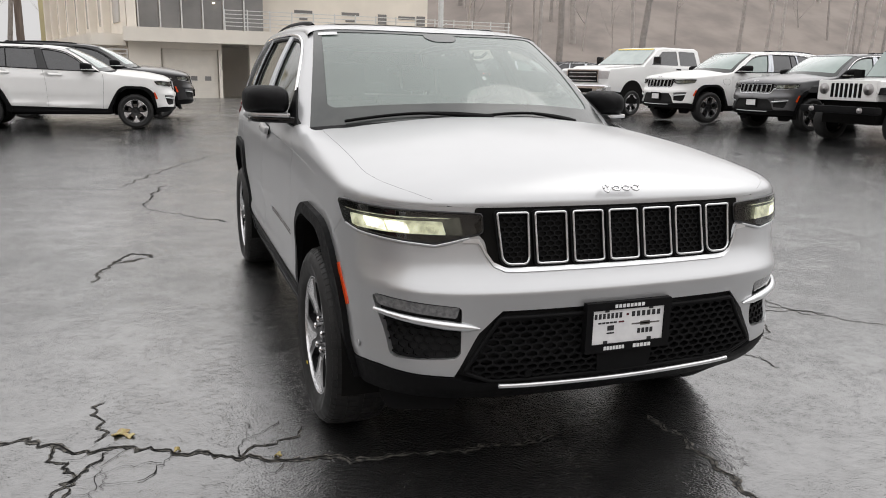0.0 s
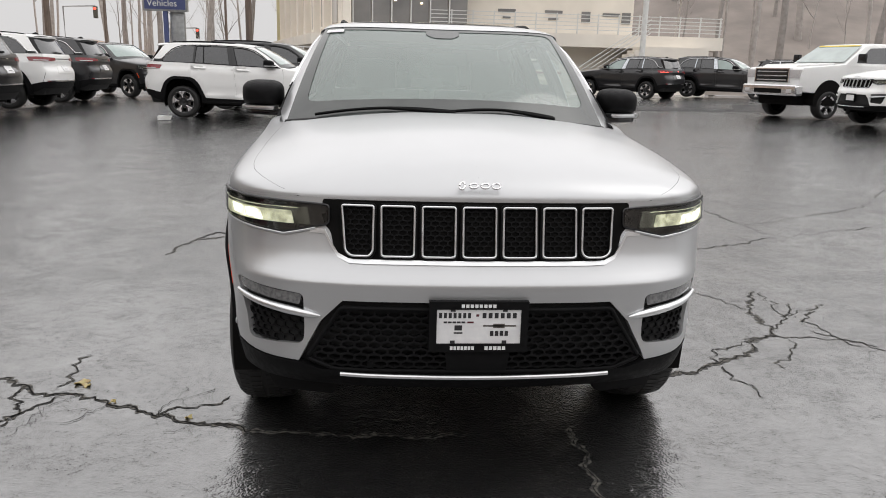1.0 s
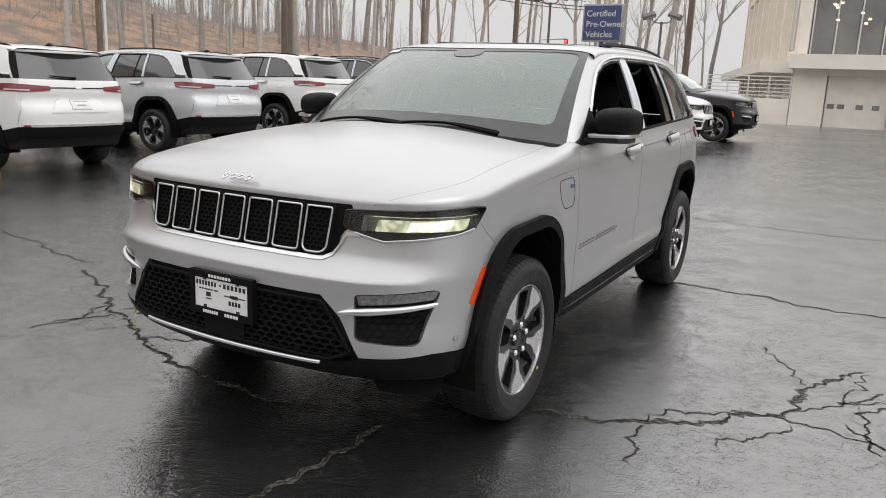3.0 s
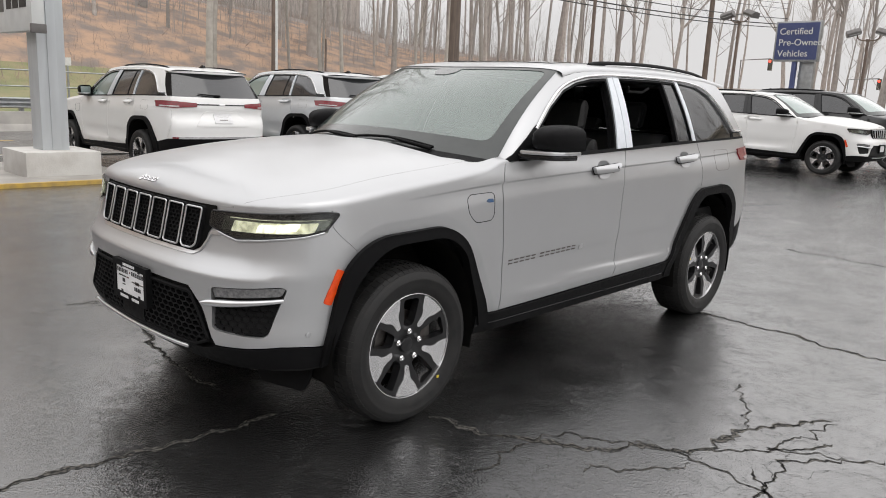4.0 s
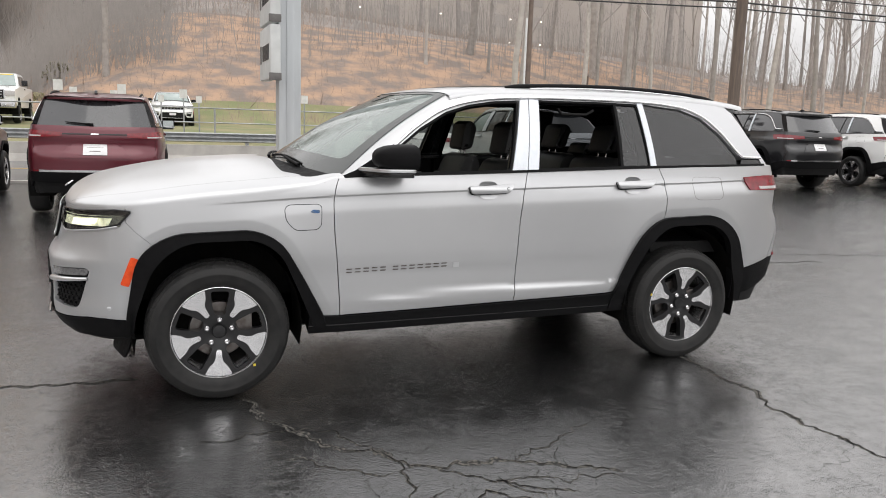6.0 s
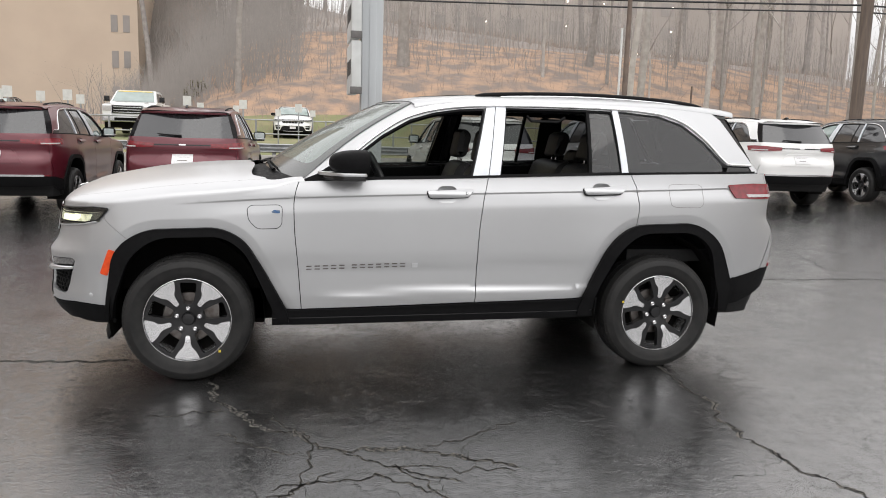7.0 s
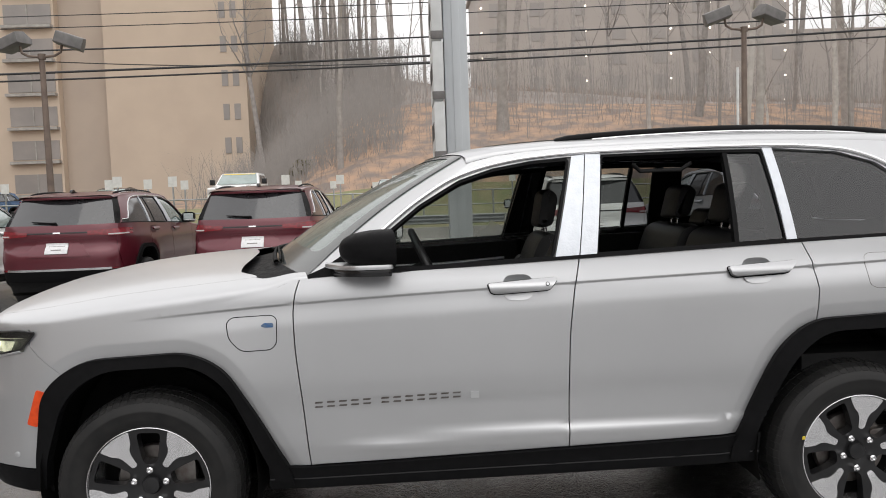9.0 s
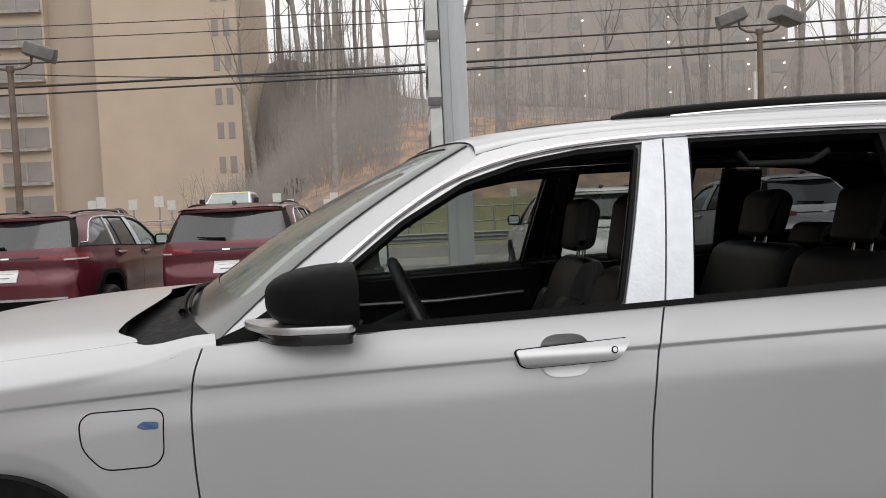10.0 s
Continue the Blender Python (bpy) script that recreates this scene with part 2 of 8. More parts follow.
def inset(poly, d):
    """A polygon drawn in by d (out where d is negative)."""
    poly = np.asarray(poly, float)
    area = np.sum(poly[:, 0] * np.roll(poly[:, 1], -1) - np.roll(poly[:, 0], -1) * poly[:, 1])
    s = 1 if area > 0 else -1
    e = np.roll(poly, -1, 0) - poly
    ln = np.linalg.norm(e, axis=1, keepdims=True) + 1e-9
    nr = np.stack([-e[:, 1], e[:, 0]], 1) / ln * s
    m = nr + np.roll(nr, 1, 0)
    m /= np.maximum(np.sum(m * m, 1, keepdims=True) / 2, 0.35)
    return poly + m * d


def surface(fn, a, b, off=0.0, eps=1e-3, flip=1):
    """Points and normals of fn(a, b), moved off outwards."""
    p = fn(a, b)
    da = fn(a + eps, b) - fn(a - eps, b)
    db = fn(a, b + eps) - fn(a, b - eps)
    n = np.cross(da, db) * flip
    n /= np.linalg.norm(n, axis=1, keepdims=True) + 1e-12
    return p + n * np.reshape(np.asarray(off, float), (-1, 1)), n


def sheet(fn, outline, holes=(), sp=0.04, off=0.0, th=0.012, extra=None, flip=1):
    """A panel cut out of a surface by an outline and holes, with the thickness th at its edges."""
    from_rings, edges, pts = [], [], []
    k = 0
    for ring in (outline, *holes):
        ring = resampled(ring, sp)
        from_rings.append(ring)
        pts.append(ring)
        edges += [(k + i, k + (i + 1) % len(ring)) for i in range(len(ring))]
        k += len(ring)
    bound = np.concatenate(pts)
    lo, hi = from_rings[0].min(0), from_rings[0].max(0)
    gx, gy = np.meshgrid(np.arange(lo[0] + sp / 2, hi[0], sp), np.arange(lo[1] + sp / 2, hi[1], sp))
    grid_pts = np.stack([gx.ravel(), gy.ravel()], 1)
    if extra is not None and len(extra):
        far = np.min(np.linalg.norm(grid_pts[:, None] - extra[None], axis=2), axis=1) > sp * 0.6 if len(grid_pts) else []
        grid_pts = np.concatenate([grid_pts[far], extra]) if len(grid_pts) else extra
    if len(grid_pts):
        keep = inside(from_rings[0], grid_pts)
        for h in from_rings[1:]:
            keep &= ~inside(h, grid_pts)
        grid_pts = grid_pts[keep]
    if len(grid_pts):
        near = np.full(len(grid_pts), 9.0)
        for c in range(0, len(bound), 200):
            near = np.minimum(near, np.min(np.linalg.norm(grid_pts[:, None] - bound[None, c:c + 200], axis=2), axis=1))
        grid_pts = grid_pts[near > sp * 0.35]
    every = np.concatenate([bound, grid_pts]) if len(grid_pts) else bound
    cv, _, cf, *_ = delaunay_2d_cdt([Vector(p) for p in every], edges, [], 0, 1e-5)
    cv = np.array([tuple(p) for p in cv])
    tri = np.array([t for t in cf if len(t) == 3])
    mid = cv[tri].mean(1)
    ok = inside(from_rings[0], mid)
    for h in from_rings[1:]:
        ok &= ~inside(h, mid)
    tri = tri[ok]
    label = np.arange(len(cv))
    for _ in range(400):
        low = label[tri].min(1)
        nxt = label.copy()
        for c in range(3):
            np.minimum.at(nxt, tri[:, c], low)
        nxt = nxt[nxt]
        if (nxt == label).all():
            break
        label = nxt
    names, counts = np.unique(label[tri[:, 0]], return_counts=True)
    tri = tri[np.isin(label[tri[:, 0]], names[counts > 0.1 * counts.max()])]
    used = np.unique(tri)
    back_map = np.zeros(len(cv), int)
    back_map[used] = np.arange(len(used))
    cv, tri = cv[used], back_map[tri]
    v, n = surface(fn, cv[:, 0], cv[:, 1], off, flip=flip)
    e1, e2 = cv[tri[:, 1]] - cv[tri[:, 0]], cv[tri[:, 2]] - cv[tri[:, 0]]
    turn = (e1[:, 0] * e2[:, 1] - e1[:, 1] * e2[:, 0]) * flip < 0
    tri[turn] = tri[turn][:, ::-1]
    faces = [tuple(t) for t in tri]
    if th:
        seen = {}
        for t in faces:
            for i in range(3):
                seen[(t[i], t[(i + 1) % 3])] = 1
        rim = [(a, b) for a, b in seen if (b, a) not in seen]
        sv, sn, sf, k = [], [], [], len(v)
        for a, b in rim:
            e = v[b] - v[a]
            o = np.cross(e, (n[a] + n[b]) / 2)
            o /= np.linalg.norm(o) + 1e-12
            sv += [v[a], v[b], v[b] - n[b] * th, v[a] - n[a] * th]
            sn += [o] * 4
            sf.append((k + 1, k, k + 3, k + 2))
            k += 4
        if sv:
            v, n = np.concatenate([v, sv]), np.concatenate([n, sn])
            faces += sf
    return v, faces, n


def patchwork(fn, a, b, off=0.0, flip=1):
    """A grid over the stations a, b."""
    A, B = np.meshgrid(a, b, indexing="ij")
    v, n = surface(fn, A.ravel(), B.ravel(), off, flip=flip)
    f, w = [], len(b)
    for i in range(len(a) - 1):
        for j in range(w - 1):
            q = (i * w + j, (i + 1) * w + j, (i + 1) * w + j + 1, i * w + j + 1)
            f.append(q if flip > 0 else q[::-1])
    return v, f, n


def tube(pts, r, segs=8, closed=False, flat=1.0):
    """A round bar along points; r one radius or one for each point; flat squeezes it along the second axis."""
    pts = np.asarray(pts, float)
    m = len(pts)
    r = np.broadcast_to(np.asarray(r, float), (m,))
    t = np.roll(pts, -1, 0) - np.roll(pts, 1, 0) if closed else np.gradient(pts, axis=0)
    t /= np.linalg.norm(t, axis=1, keepdims=True) + 1e-12
    up = np.array((0, 0, 1.0))
    if abs(t[:, 2]).mean() > 0.8:
        up = np.array((0, 1.0, 0))
    a = np.cross(t, up)
    a /= np.linalg.norm(a, axis=1, keepdims=True) + 1e-12
    b = np.cross(t, a)
    v, n, f = [], [], []
    for i in range(m):
        for k in range(segs):
            w = 2 * math.pi * k / segs
            d = a[i] * math.cos(w) * flat + b[i] * math.sin(w)
            v.append(pts[i] + d * r[i])
            n.append(d / (np.linalg.norm(d) + 1e-12))
    for i in range(m if closed else m - 1):
        j = (i + 1) % m
        for k in range(segs):
            f.append((i * segs + k, i * segs + (k + 1) % segs, j * segs + (k + 1) % segs, j * segs + k))
    if not closed:
        f.append(tuple(range(segs))[::-1])
        f.append(tuple((m - 1) * segs + k for k in range(segs)))
    return np.array(v), f, np.array(n)


def lathe(profile, segs=48, axis="x"):
    """A turned form; the profile is (along the axis, radius)."""
    prof = np.asarray(profile, float)
    m = len(prof)
    v, f = [], []
    for i in range(segs):
        w = 2 * math.pi * i / segs
        for a, r in prof:
            p = (a, r * math.cos(w), r * math.sin(w))
            v.append(p if axis == "x" else (p[1], p[2], p[0]))
    for i in range(segs):
        j = (i + 1) % segs
        for k in range(m - 1):
            f.append((i * m + k, i * m + k + 1, j * m + k + 1, j * m + k))
    return np.array(v), f


def block(x0, x1, y0, y1, z0, z1, bevel=0.0, segs=2):
    """A box between two corners, with bevelled edges, as a mesh."""
    bm = bmesh.new()
    bmesh.ops.create_cube(bm, size=1)
    for q in bm.verts:
        q.co = Vector(((x0 + x1) / 2 + q.co.x * (x1 - x0), (y0 + y1) / 2 + q.co.y * (y1 - y0), (z0 + z1) / 2 + q.co.z * (z1 - z0)))
    if bevel:
        bmesh.ops.bevel(bm, geom=bm.edges[:], offset=bevel, segments=segs, profile=0.7, affect="EDGES")
    return from_bm(bm)


def from_bm(bm, sharp=35):
    me = bpy.data.meshes.new("part")
    bm.normal_update()
    bm.to_mesh(me)
    bm.free()
    me.shade_smooth()
    me.set_sharp_from_angle(angle=radians(sharp))
    return me


def boxes(specs, bevel=0.0):
    """Several boxes in one mesh: rows of x0, x1, y0, y1, z0, z1."""
    v, f = [], []
    for x0, x1, y0, y1, z0, z1 in specs:
        k = len(v)
        v += [(x, y, z) for x in (x0, x1) for y in (y0, y1) for z in (z0, z1)]
        f += [tuple(k + i for i in q) for q in ((0, 1, 3, 2), (4, 6, 7, 5), (0, 4, 5, 1), (2, 3, 7, 6), (0, 2, 6, 4), (1, 5, 7, 3))]
    return finish("boxes", v, f, sharp=20)


def prism(poly, lo, hi, bevel=0.0, axis="x"):
    """A flat outline pulled out from lo to hi along an axis: (y, z) for x, (x, z) for y, (x, y) for z."""
    bm = bmesh.new()
    def place(p, h):
        return (h, p[0], p[1]) if axis == "x" else (p[0], h, p[1]) if axis == "y" else (p[0], p[1], h)
    low = [bm.verts.new(place(p, lo)) for p in poly]
    high = [bm.verts.new(place(p, hi)) for p in poly]
    m = len(poly)
    ends = [bm.faces.new(low), bm.faces.new(high)]
    for i in range(m):
        bm.faces.new((low[i], low[(i + 1) % m], high[(i + 1) % m], high[i]))
    bmesh.ops.recalc_face_normals(bm, faces=bm.faces[:])
    if bevel:
        ring = list({e for q in ends for e in q.edges})
        bmesh.ops.bevel(bm, geom=ring, offset=bevel, segments=2, profile=0.7, affect="EDGES")
    return from_bm(bm)

# ---- the sport utility vehicle: nose towards -y, wheels on z = 0, 4.9 m long, wheelbase 2.964 m ----
AXLE, HUB = 1.482, 0.378
plan_x = (0, 0.35, 0.60, 0.755, 0.855, 0.915, 0.945, 0.953, 0.955, 0.955, 0.955, 0.945, 0.905, 0.82, 0.50, 0)
plan_y = (-2.365, -2.352, -2.312, -2.245, -2.145, -2.02, -1.84, -1.45, -0.8, 0, 1.0, 1.7, 2.10, 2.33, 2.45, 2.48)
plan_x, plan_y = (-0.35, *plan_x, -0.5), (-2.352, *plan_y, 2.45)
plan_s = np.concatenate([[0], np.cumsum(np.hypot(np.diff(plan_x), np.diff(plan_y)))])
plan_s = plan_s - plan_s[1]
PLANX, PLANY = pch(plan_s, plan_x), pch(plan_s, plan_y)
US = np.linspace(0, plan_s[-2], 3000)
UX, UY = PLANX(US), PLANY(US)
UMAX = plan_s[-2]


def uy(y):
    """Way round the body's plan, from the middle of the nose, to the station y on the flank."""
    return np.interp(y, UY, US)


def ux(x, rear=False):
    """The same to the half-width x on the nose or the tail."""
    half = len(US) // 2
    return np.interp(-np.asarray(x), -UX[half:], US[half:]) if rear else np.interp(x, UX[:half], US[:half])


SIDE = pch((0.25, 0.34, 0.44, 0.48, 0.52, 0.58, 0.66, 0.80, 1.0, 1.12, 1.22, 1.30, 1.40), (-0.10, -0.065, -0.046, -0.037, -0.031, -0.029, -0.027, -0.019, -0.021, -0.028, -0.053, -0.068, -0.085))
NOSE = pch((0.25, 0.36, 0.43, 0.50, 0.60, 0.70, 0.755, 0.80, 0.84, 0.92, 1.02, 1.06, 1.12), (-0.20, -0.09, -0.02, 0.0, -0.008, -0.004, 0.0, -0.03, -0.055, -0.075, -0.095, -0.10, -0.15))
TAIL = pch((0.25, 0.42, 0.50, 0.58, 0.70, 0.84, 0.93, 1.02, 1.13, 1.24, 1.30, 1.36), (-0.25, -0.15, -0.07, -0.03, 0.0, 0.012, -0.01, -0.07, -0.05, -0.07, -0.10, -0.12))
CREASE = pch((-1.9, -1.60, -0.86, 0.25, 1.52, 2.0, 2.4), (1.035, 1.058, 1.106, 1.146, 1.184, 1.20, 1.205))
BELT = pch((-0.9, -0.735, 0.29, 1.23, 2.17, 2.5), (1.196, 1.204, 1.243, 1.277, 1.298, 1.305))


def body(u, z, crease=1.0):
    """The body's skin below the glass, wrapped round its plan."""
    e = 0.01
    x, y = PLANX(u), PLANY(u)
    dx, dy = PLANX(u + e) - PLANX(u - e), PLANY(u + e) - PLANY(u - e)
    ln = np.hypot(dx, dy) + 1e-9
    nx, ny = dy / ln, -dx / ln
    wf, wr = np.clip(-ny, 0, 1) ** 2, np.clip(ny, 0, 1) ** 2
    ws = nx * nx
    d = SIDE(z) * ws + NOSE(z) * wf + TAIL(z) * wr
    flare = np.exp(-((z - 0.80) / 0.20) ** 2) * (np.exp(-((y + AXLE) / 0.52) ** 4) + np.exp(-((y - AXLE) / 0.55) ** 4))
    d = d + ws * 0.020 * flare
    zc = CREASE(y)
    run = smooth01((y + 1.58) / 0.5) * smooth01((2.2 - y) / 0.2)
    d = d - crease * ws * run * (0.007 * smooth01((zc + 0.004 - z) / 0.010) * smooth01((z - zc + 0.10) / 0.09))
    door = smooth01((y + 0.84) / 0.25) * smooth01((1.0 - y) / 0.35)
    zr = 0.503 + 0.040 * np.clip((y + 0.75) / 1.75, 0, 1)
    d = d - ws * door * 0.003 * smooth01((0.72 + 0.02 * y - z) / 0.04) * smooth01((z - zr) / 0.05)
    scallop = smooth01((y + 0.76) / 0.30) * smooth01((1.12 - y) / 0.25)
    d = d + ws * scallop * 0.013 * smooth01((z - 0.43) / (zr - 0.43)) * (1 - smooth01((z - zr) / 0.042))
    d = d - ws * 0.010 * (arch_rim(y, z, RIM_F) + arch_rim(y, z, RIM_R))
    zm = 0.60
    bump = wf * smooth01((np.abs(x) - 0.55) / 0.2)
    d = d - bump * 0.012 * np.exp(-((z - zm) / 0.05) ** 2)
    return np.stack([x + nx * d, y + ny * d, z + 0 * x], -1)


def arch_rim(y, z, line):
    """1 at the edge of a wheel arch and inside it, falling to 0 six centimetres out: the chamfer of the sheet metal."""
    y, z = np.broadcast_arrays(np.asarray(y, float), np.asarray(z, float))
    out = np.zeros(y.shape)
    lo, hi = line.min(0) - 0.07, line.max(0) + 0.07
    m = (y > lo[0]) & (y < hi[0]) & (z < hi[1])
    if m.any():
        p = np.stack([y[m], z[m]], 1)
        a, b = line, np.roll(line, -1, 0)
        ab = b - a
        t = np.clip(((p[:, None] - a) * ab).sum(2) / ((ab * ab).sum(1) + 1e-12), 0, 1)
        dist = np.min(np.linalg.norm(p[:, None] - (a + t[..., None] * ab), axis=2), axis=1)
        dist = np.where(inside(line, p), 0.0, dist)
        k = np.clip((0.060 - dist) / 0.060, 0, 1)
        out[m] = np.where(k < 0.2, 2.5 * k * k, k - 0.1) / 0.9
    return out


def top_z(u):
    y = PLANY(u)
    return np.where(y < -0.4, TOPF(y), np.minimum(BELT(y), 1.30))


TOPF = pch((-2.4, -1.95, -1.6, -1.0, -0.84, -0.4), (1.040, 1.042, 1.075, 1.15, 1.20, 1.214))
U_COWL = float(uy(-0.78))


def SPINE_Y(u):
    return -2.06 + 1.0 * (np.abs(u) / U_COWL) ** 2


def SPINE_Z(y):
    return 1.268 - 0.096 * np.clip((-1.0 - y) / 1.06, 0, 2) ** 2.2


def SPINE_N(u):
    return 2.1 + 0 * u



def bonnet(u, t):
    """Bonnet and wing tops: t = 1 at the body's top edge, 0 on the middle line."""
    e = body(u, top_z(u))
    t = np.clip(t, 0, 1)
    k = np.power(np.clip(1 - np.power(t, SPINE_N(u)), 0, 1), 1 / SPINE_N(u))
    ys = SPINE_Y(u)
    x, y = e[..., 0] * t, ys + (e[..., 1] - ys) * t
    z0 = e[..., 2]
    dome = 0.010 * np.exp(-((x - 0.0) / 0.40) ** 4) * smooth01((y + 2.1) / 0.4)
    return np.stack([x, y, z0 + (SPINE_Z(y) - z0) * k + dome * k], -1)


SHUT = pch((0, float(ux(0.66)), float(ux(0.72)), float(uy(-2.15)), float(uy(-2.0)), float(uy(-1.6)), float(uy(-0.7))), (1.0, 1.0, 0.985, 0.93, 0.905, 0.885, 0.875))
UPX = pch((-0.9, 0, 0.9, 1.5, 2.0, 2.3), (0.880, 0.902, 0.898, 0.880, 0.835, 0.79))


def cabin(y, z):
    """The flank of the cabin above the belt."""
    h = z - BELT(y)
    return np.stack([UPX(y) - 0.30 * h - 0.35 * h * h, y, z], -1)


EAVE = pch((-0.35, -0.10, 0.1, 0.4, 1.0, 1.56, 1.95, 2.2), (1.555, 1.666, 1.698, 1.713, 1.719, 1.708, 1.680, 1.645))
RIDGE = pch((-0.32, -0.07, 0.35, 1.0, 1.6, 2.0, 2.26), (1.698, 1.742, 1.768, 1.778, 1.766, 1.738, 1.690))


def roof(a, b):
    y0, y1 = -0.30 + 0.17 * a * a, 2.23 - 0.17 * a * a
    y = y0 + (y1 - y0) * b
    h = EAVE(y) - BELT(y)
    xe = UPX(y) - 0.30 * h - 0.35 * h * h
    k = np.power(np.clip(1 - np.abs(a) ** 3, 0, 1), 1 / 3)
    return np.stack([a * xe, y, EAVE(y) + (RIDGE(y) - EAVE(y)) * k], -1)


def screen(a, b):
    """The windscreen: a from -1 to 1 across, b from the cowl to the roof."""
    bx, by, bz = 0.842 * a, -1.085 + 0.265 * a * a, 1.252 - 0.058 * a * a
    rf = roof(np.clip(a * 0.965, -1, 1), 0 * a + 0.004)
    tx, ty, tz = rf[..., 0], rf[..., 1], rf[..., 2] - 0.004
    bow = 0.035 * np.sin(np.pi * np.clip(b, 0, 1))
    return np.stack([bx + (tx - bx) * b, by + (ty - by) * b - bow * 0.5, bz + (tz - bz) * b + bow * 0.8], -1)


def hatch(a, b):
    """The rear glass, from the tailgate up to the spoiler."""
    bx, by, bz = 0.755 * a, 2.385 - 0.15 * a * a, 1.292 + 0 * a
    tx, ty, tz = 0.655 * a, 2.13 - 0.10 * a * a, 1.672 - 0.02 * a * a
    return np.stack([bx + (tx - bx) * b, by + (ty - by) * b, bz + (tz - bz) * b], -1)


ARCH_F = ((-1.965, 0.30), (-1.955, 0.44), (-1.885, 0.80), (-1.72, 0.914), (-1.29, 0.930), (-1.15, 0.858), (-1.03, 0.653), (-0.90, 0.40), (-0.90, 0.30))
HOLE_F = ((-1.925, 0.20), (-1.915, 0.44), (-1.80, 0.755), (-1.65, 0.868), (-1.275, 0.876), (-1.15, 0.79), (-1.04, 0.54), (-0.965, 0.36), (-0.965, 0.20))
ARCH_R = ((0.93, 0.30), (0.94, 0.45), (1.11, 0.835), (1.26, 0.958), (1.72, 0.974), (1.885, 0.865), (2.025, 0.57), (2.03, 0.30))
RIM_F, RIM_R = rounded(ARCH_F, 0.10), rounded(ARCH_R, 0.10)
HOLE_R = ((1.00, 0.20), (1.02, 0.46), (1.185, 0.795), (1.32, 0.905), (1.695, 0.912), (1.825, 0.815), (1.905, 0.54), (1.915, 0.20))


def to_u(poly):
    return np.stack([uy(poly[:, 0]), poly[:, 1]], 1)


def flank(points, r=0.0, n=5):
    """An outline given by (y, z) on the flank."""
    return to_u(resampled(rounded(points, r, n), 0.05))


def nose(points, r=0.0, n=5):
    """An outline given by (x, z) on the nose."""
    p = resampled(rounded(points, r, n), 0.03)
    return np.stack([np.where(p[:, 0] < 0, -ux(-p[:, 0]), ux(np.abs(p[:, 0]))), p[:, 1]], 1)


def tail(points, r=0.0, n=5):
    p = resampled(rounded(points, r, n), 0.03)
    return np.stack([UMAX + (UMAX - np.where(p[:, 0] < 0, ux(-p[:, 0], True), 0)) * (p[:, 0] < 0) - (UMAX - ux(np.abs(p[:, 0]), True)) * (p[:, 0] >= 0), p[:, 1]], 1)


def whole(u, z):
    """The skin with u running over both halves: negative on the other side of the nose, past the middle of the tail alike."""
    w = np.where(u > UMAX, 2 * UMAX - u, np.abs(u))
    s = np.where((u < 0) | (u > UMAX), -1.0, 1.0)
    p = body(w, z)
    return p * np.stack([s, np.ones_like(s), np.ones_like(s)], -1)


def skin(a, b):
    return whole(a, b)


def plain_skin(a, b):
    """The flank without its crease, under the door handles."""
    return body(a, b, 0.0)


def on(line, fn=None, off=0.004):
    """Points of the skin along a line given in its own coordinates."""
    line = np.asarray(line, float)
    return surface(fn or skin, line[:, 0], line[:, 1], off)[0]


def both(name, pc, mat, parent, label=""):
    """A part on the driver's side and its twin on the other."""
    a = part(name, finish(name, *pc), mat, parent, label)
    b = part(name, finish(name, *mirrored(pc)), mat, parent, label)
    return a, b


def crease_points(y0, y1, sp):
    out = []
    for y in np.arange(y0, y1, sp):
        zc = float(CREASE(y))
        out += [(float(uy(y)), zc + o) for o in (-0.10, -0.07, -0.04, -0.02, -0.008, -0.0045, -0.001, 0.0025, 0.006, 0.016)]
    return np.array(out)


def honeycomb(fn, poly, w, h, line, off, depth):
    """A grille of six-sided cells over an outline of a surface, as thin walls with depth."""
    lo, hi = poly.min(0), poly.max(0)
    v, f, k = [], [], 0
    seg = []
    rows, cols = int((hi[1] - lo[1]) / h) + 2, int((hi[0] - lo[0]) / w) + 2
    for j in range(rows):
        for i in range(cols):
            cx, cy = lo[0] + (i + 0.5 * (j % 2)) * w, lo[1] + j * h
            q = h / 3
            seg += [((cx - w / 2, cy - q), (cx - w / 2, cy + q)), ((cx - w / 2, cy + q), (cx, cy + 2 * q)), ((cx, cy + 2 * q), (cx + w / 2, cy + q))]
    mids = np.array([((a[0] + b[0]) / 2, (a[1] + b[1]) / 2) for a, b in seg])
    ok = inside(inset(poly, 0.004), mids)
    quads = []
    for keep, (a, b) in zip(ok, seg):
        if keep:
            d = np.array(b) - np.array(a)
            m = np.array((-d[1], d[0])) / np.linalg.norm(d) * line / 2
            quads.append([np.array(a) + m, np.array(b) + m, np.array(b) - m, np.array(a) - m])
    if not quads:
        return None
    q = np.array(quads).reshape(-1, 2)
    p, n = surface(fn, q[:, 0], q[:, 1], off)
    low = p - n * depth
    for i in range(len(quads)):
        b = 4 * i
        o = len(v)
        v += list(p[b:b + 4]) + list(low[b:b + 4])
        f += [(o, o + 3, o + 2, o + 1), (o, o + 1, o + 5, o + 4), (o + 2, o + 3, o + 7, o + 6)]
    return finish("honeycomb", v, f, sharp=20)


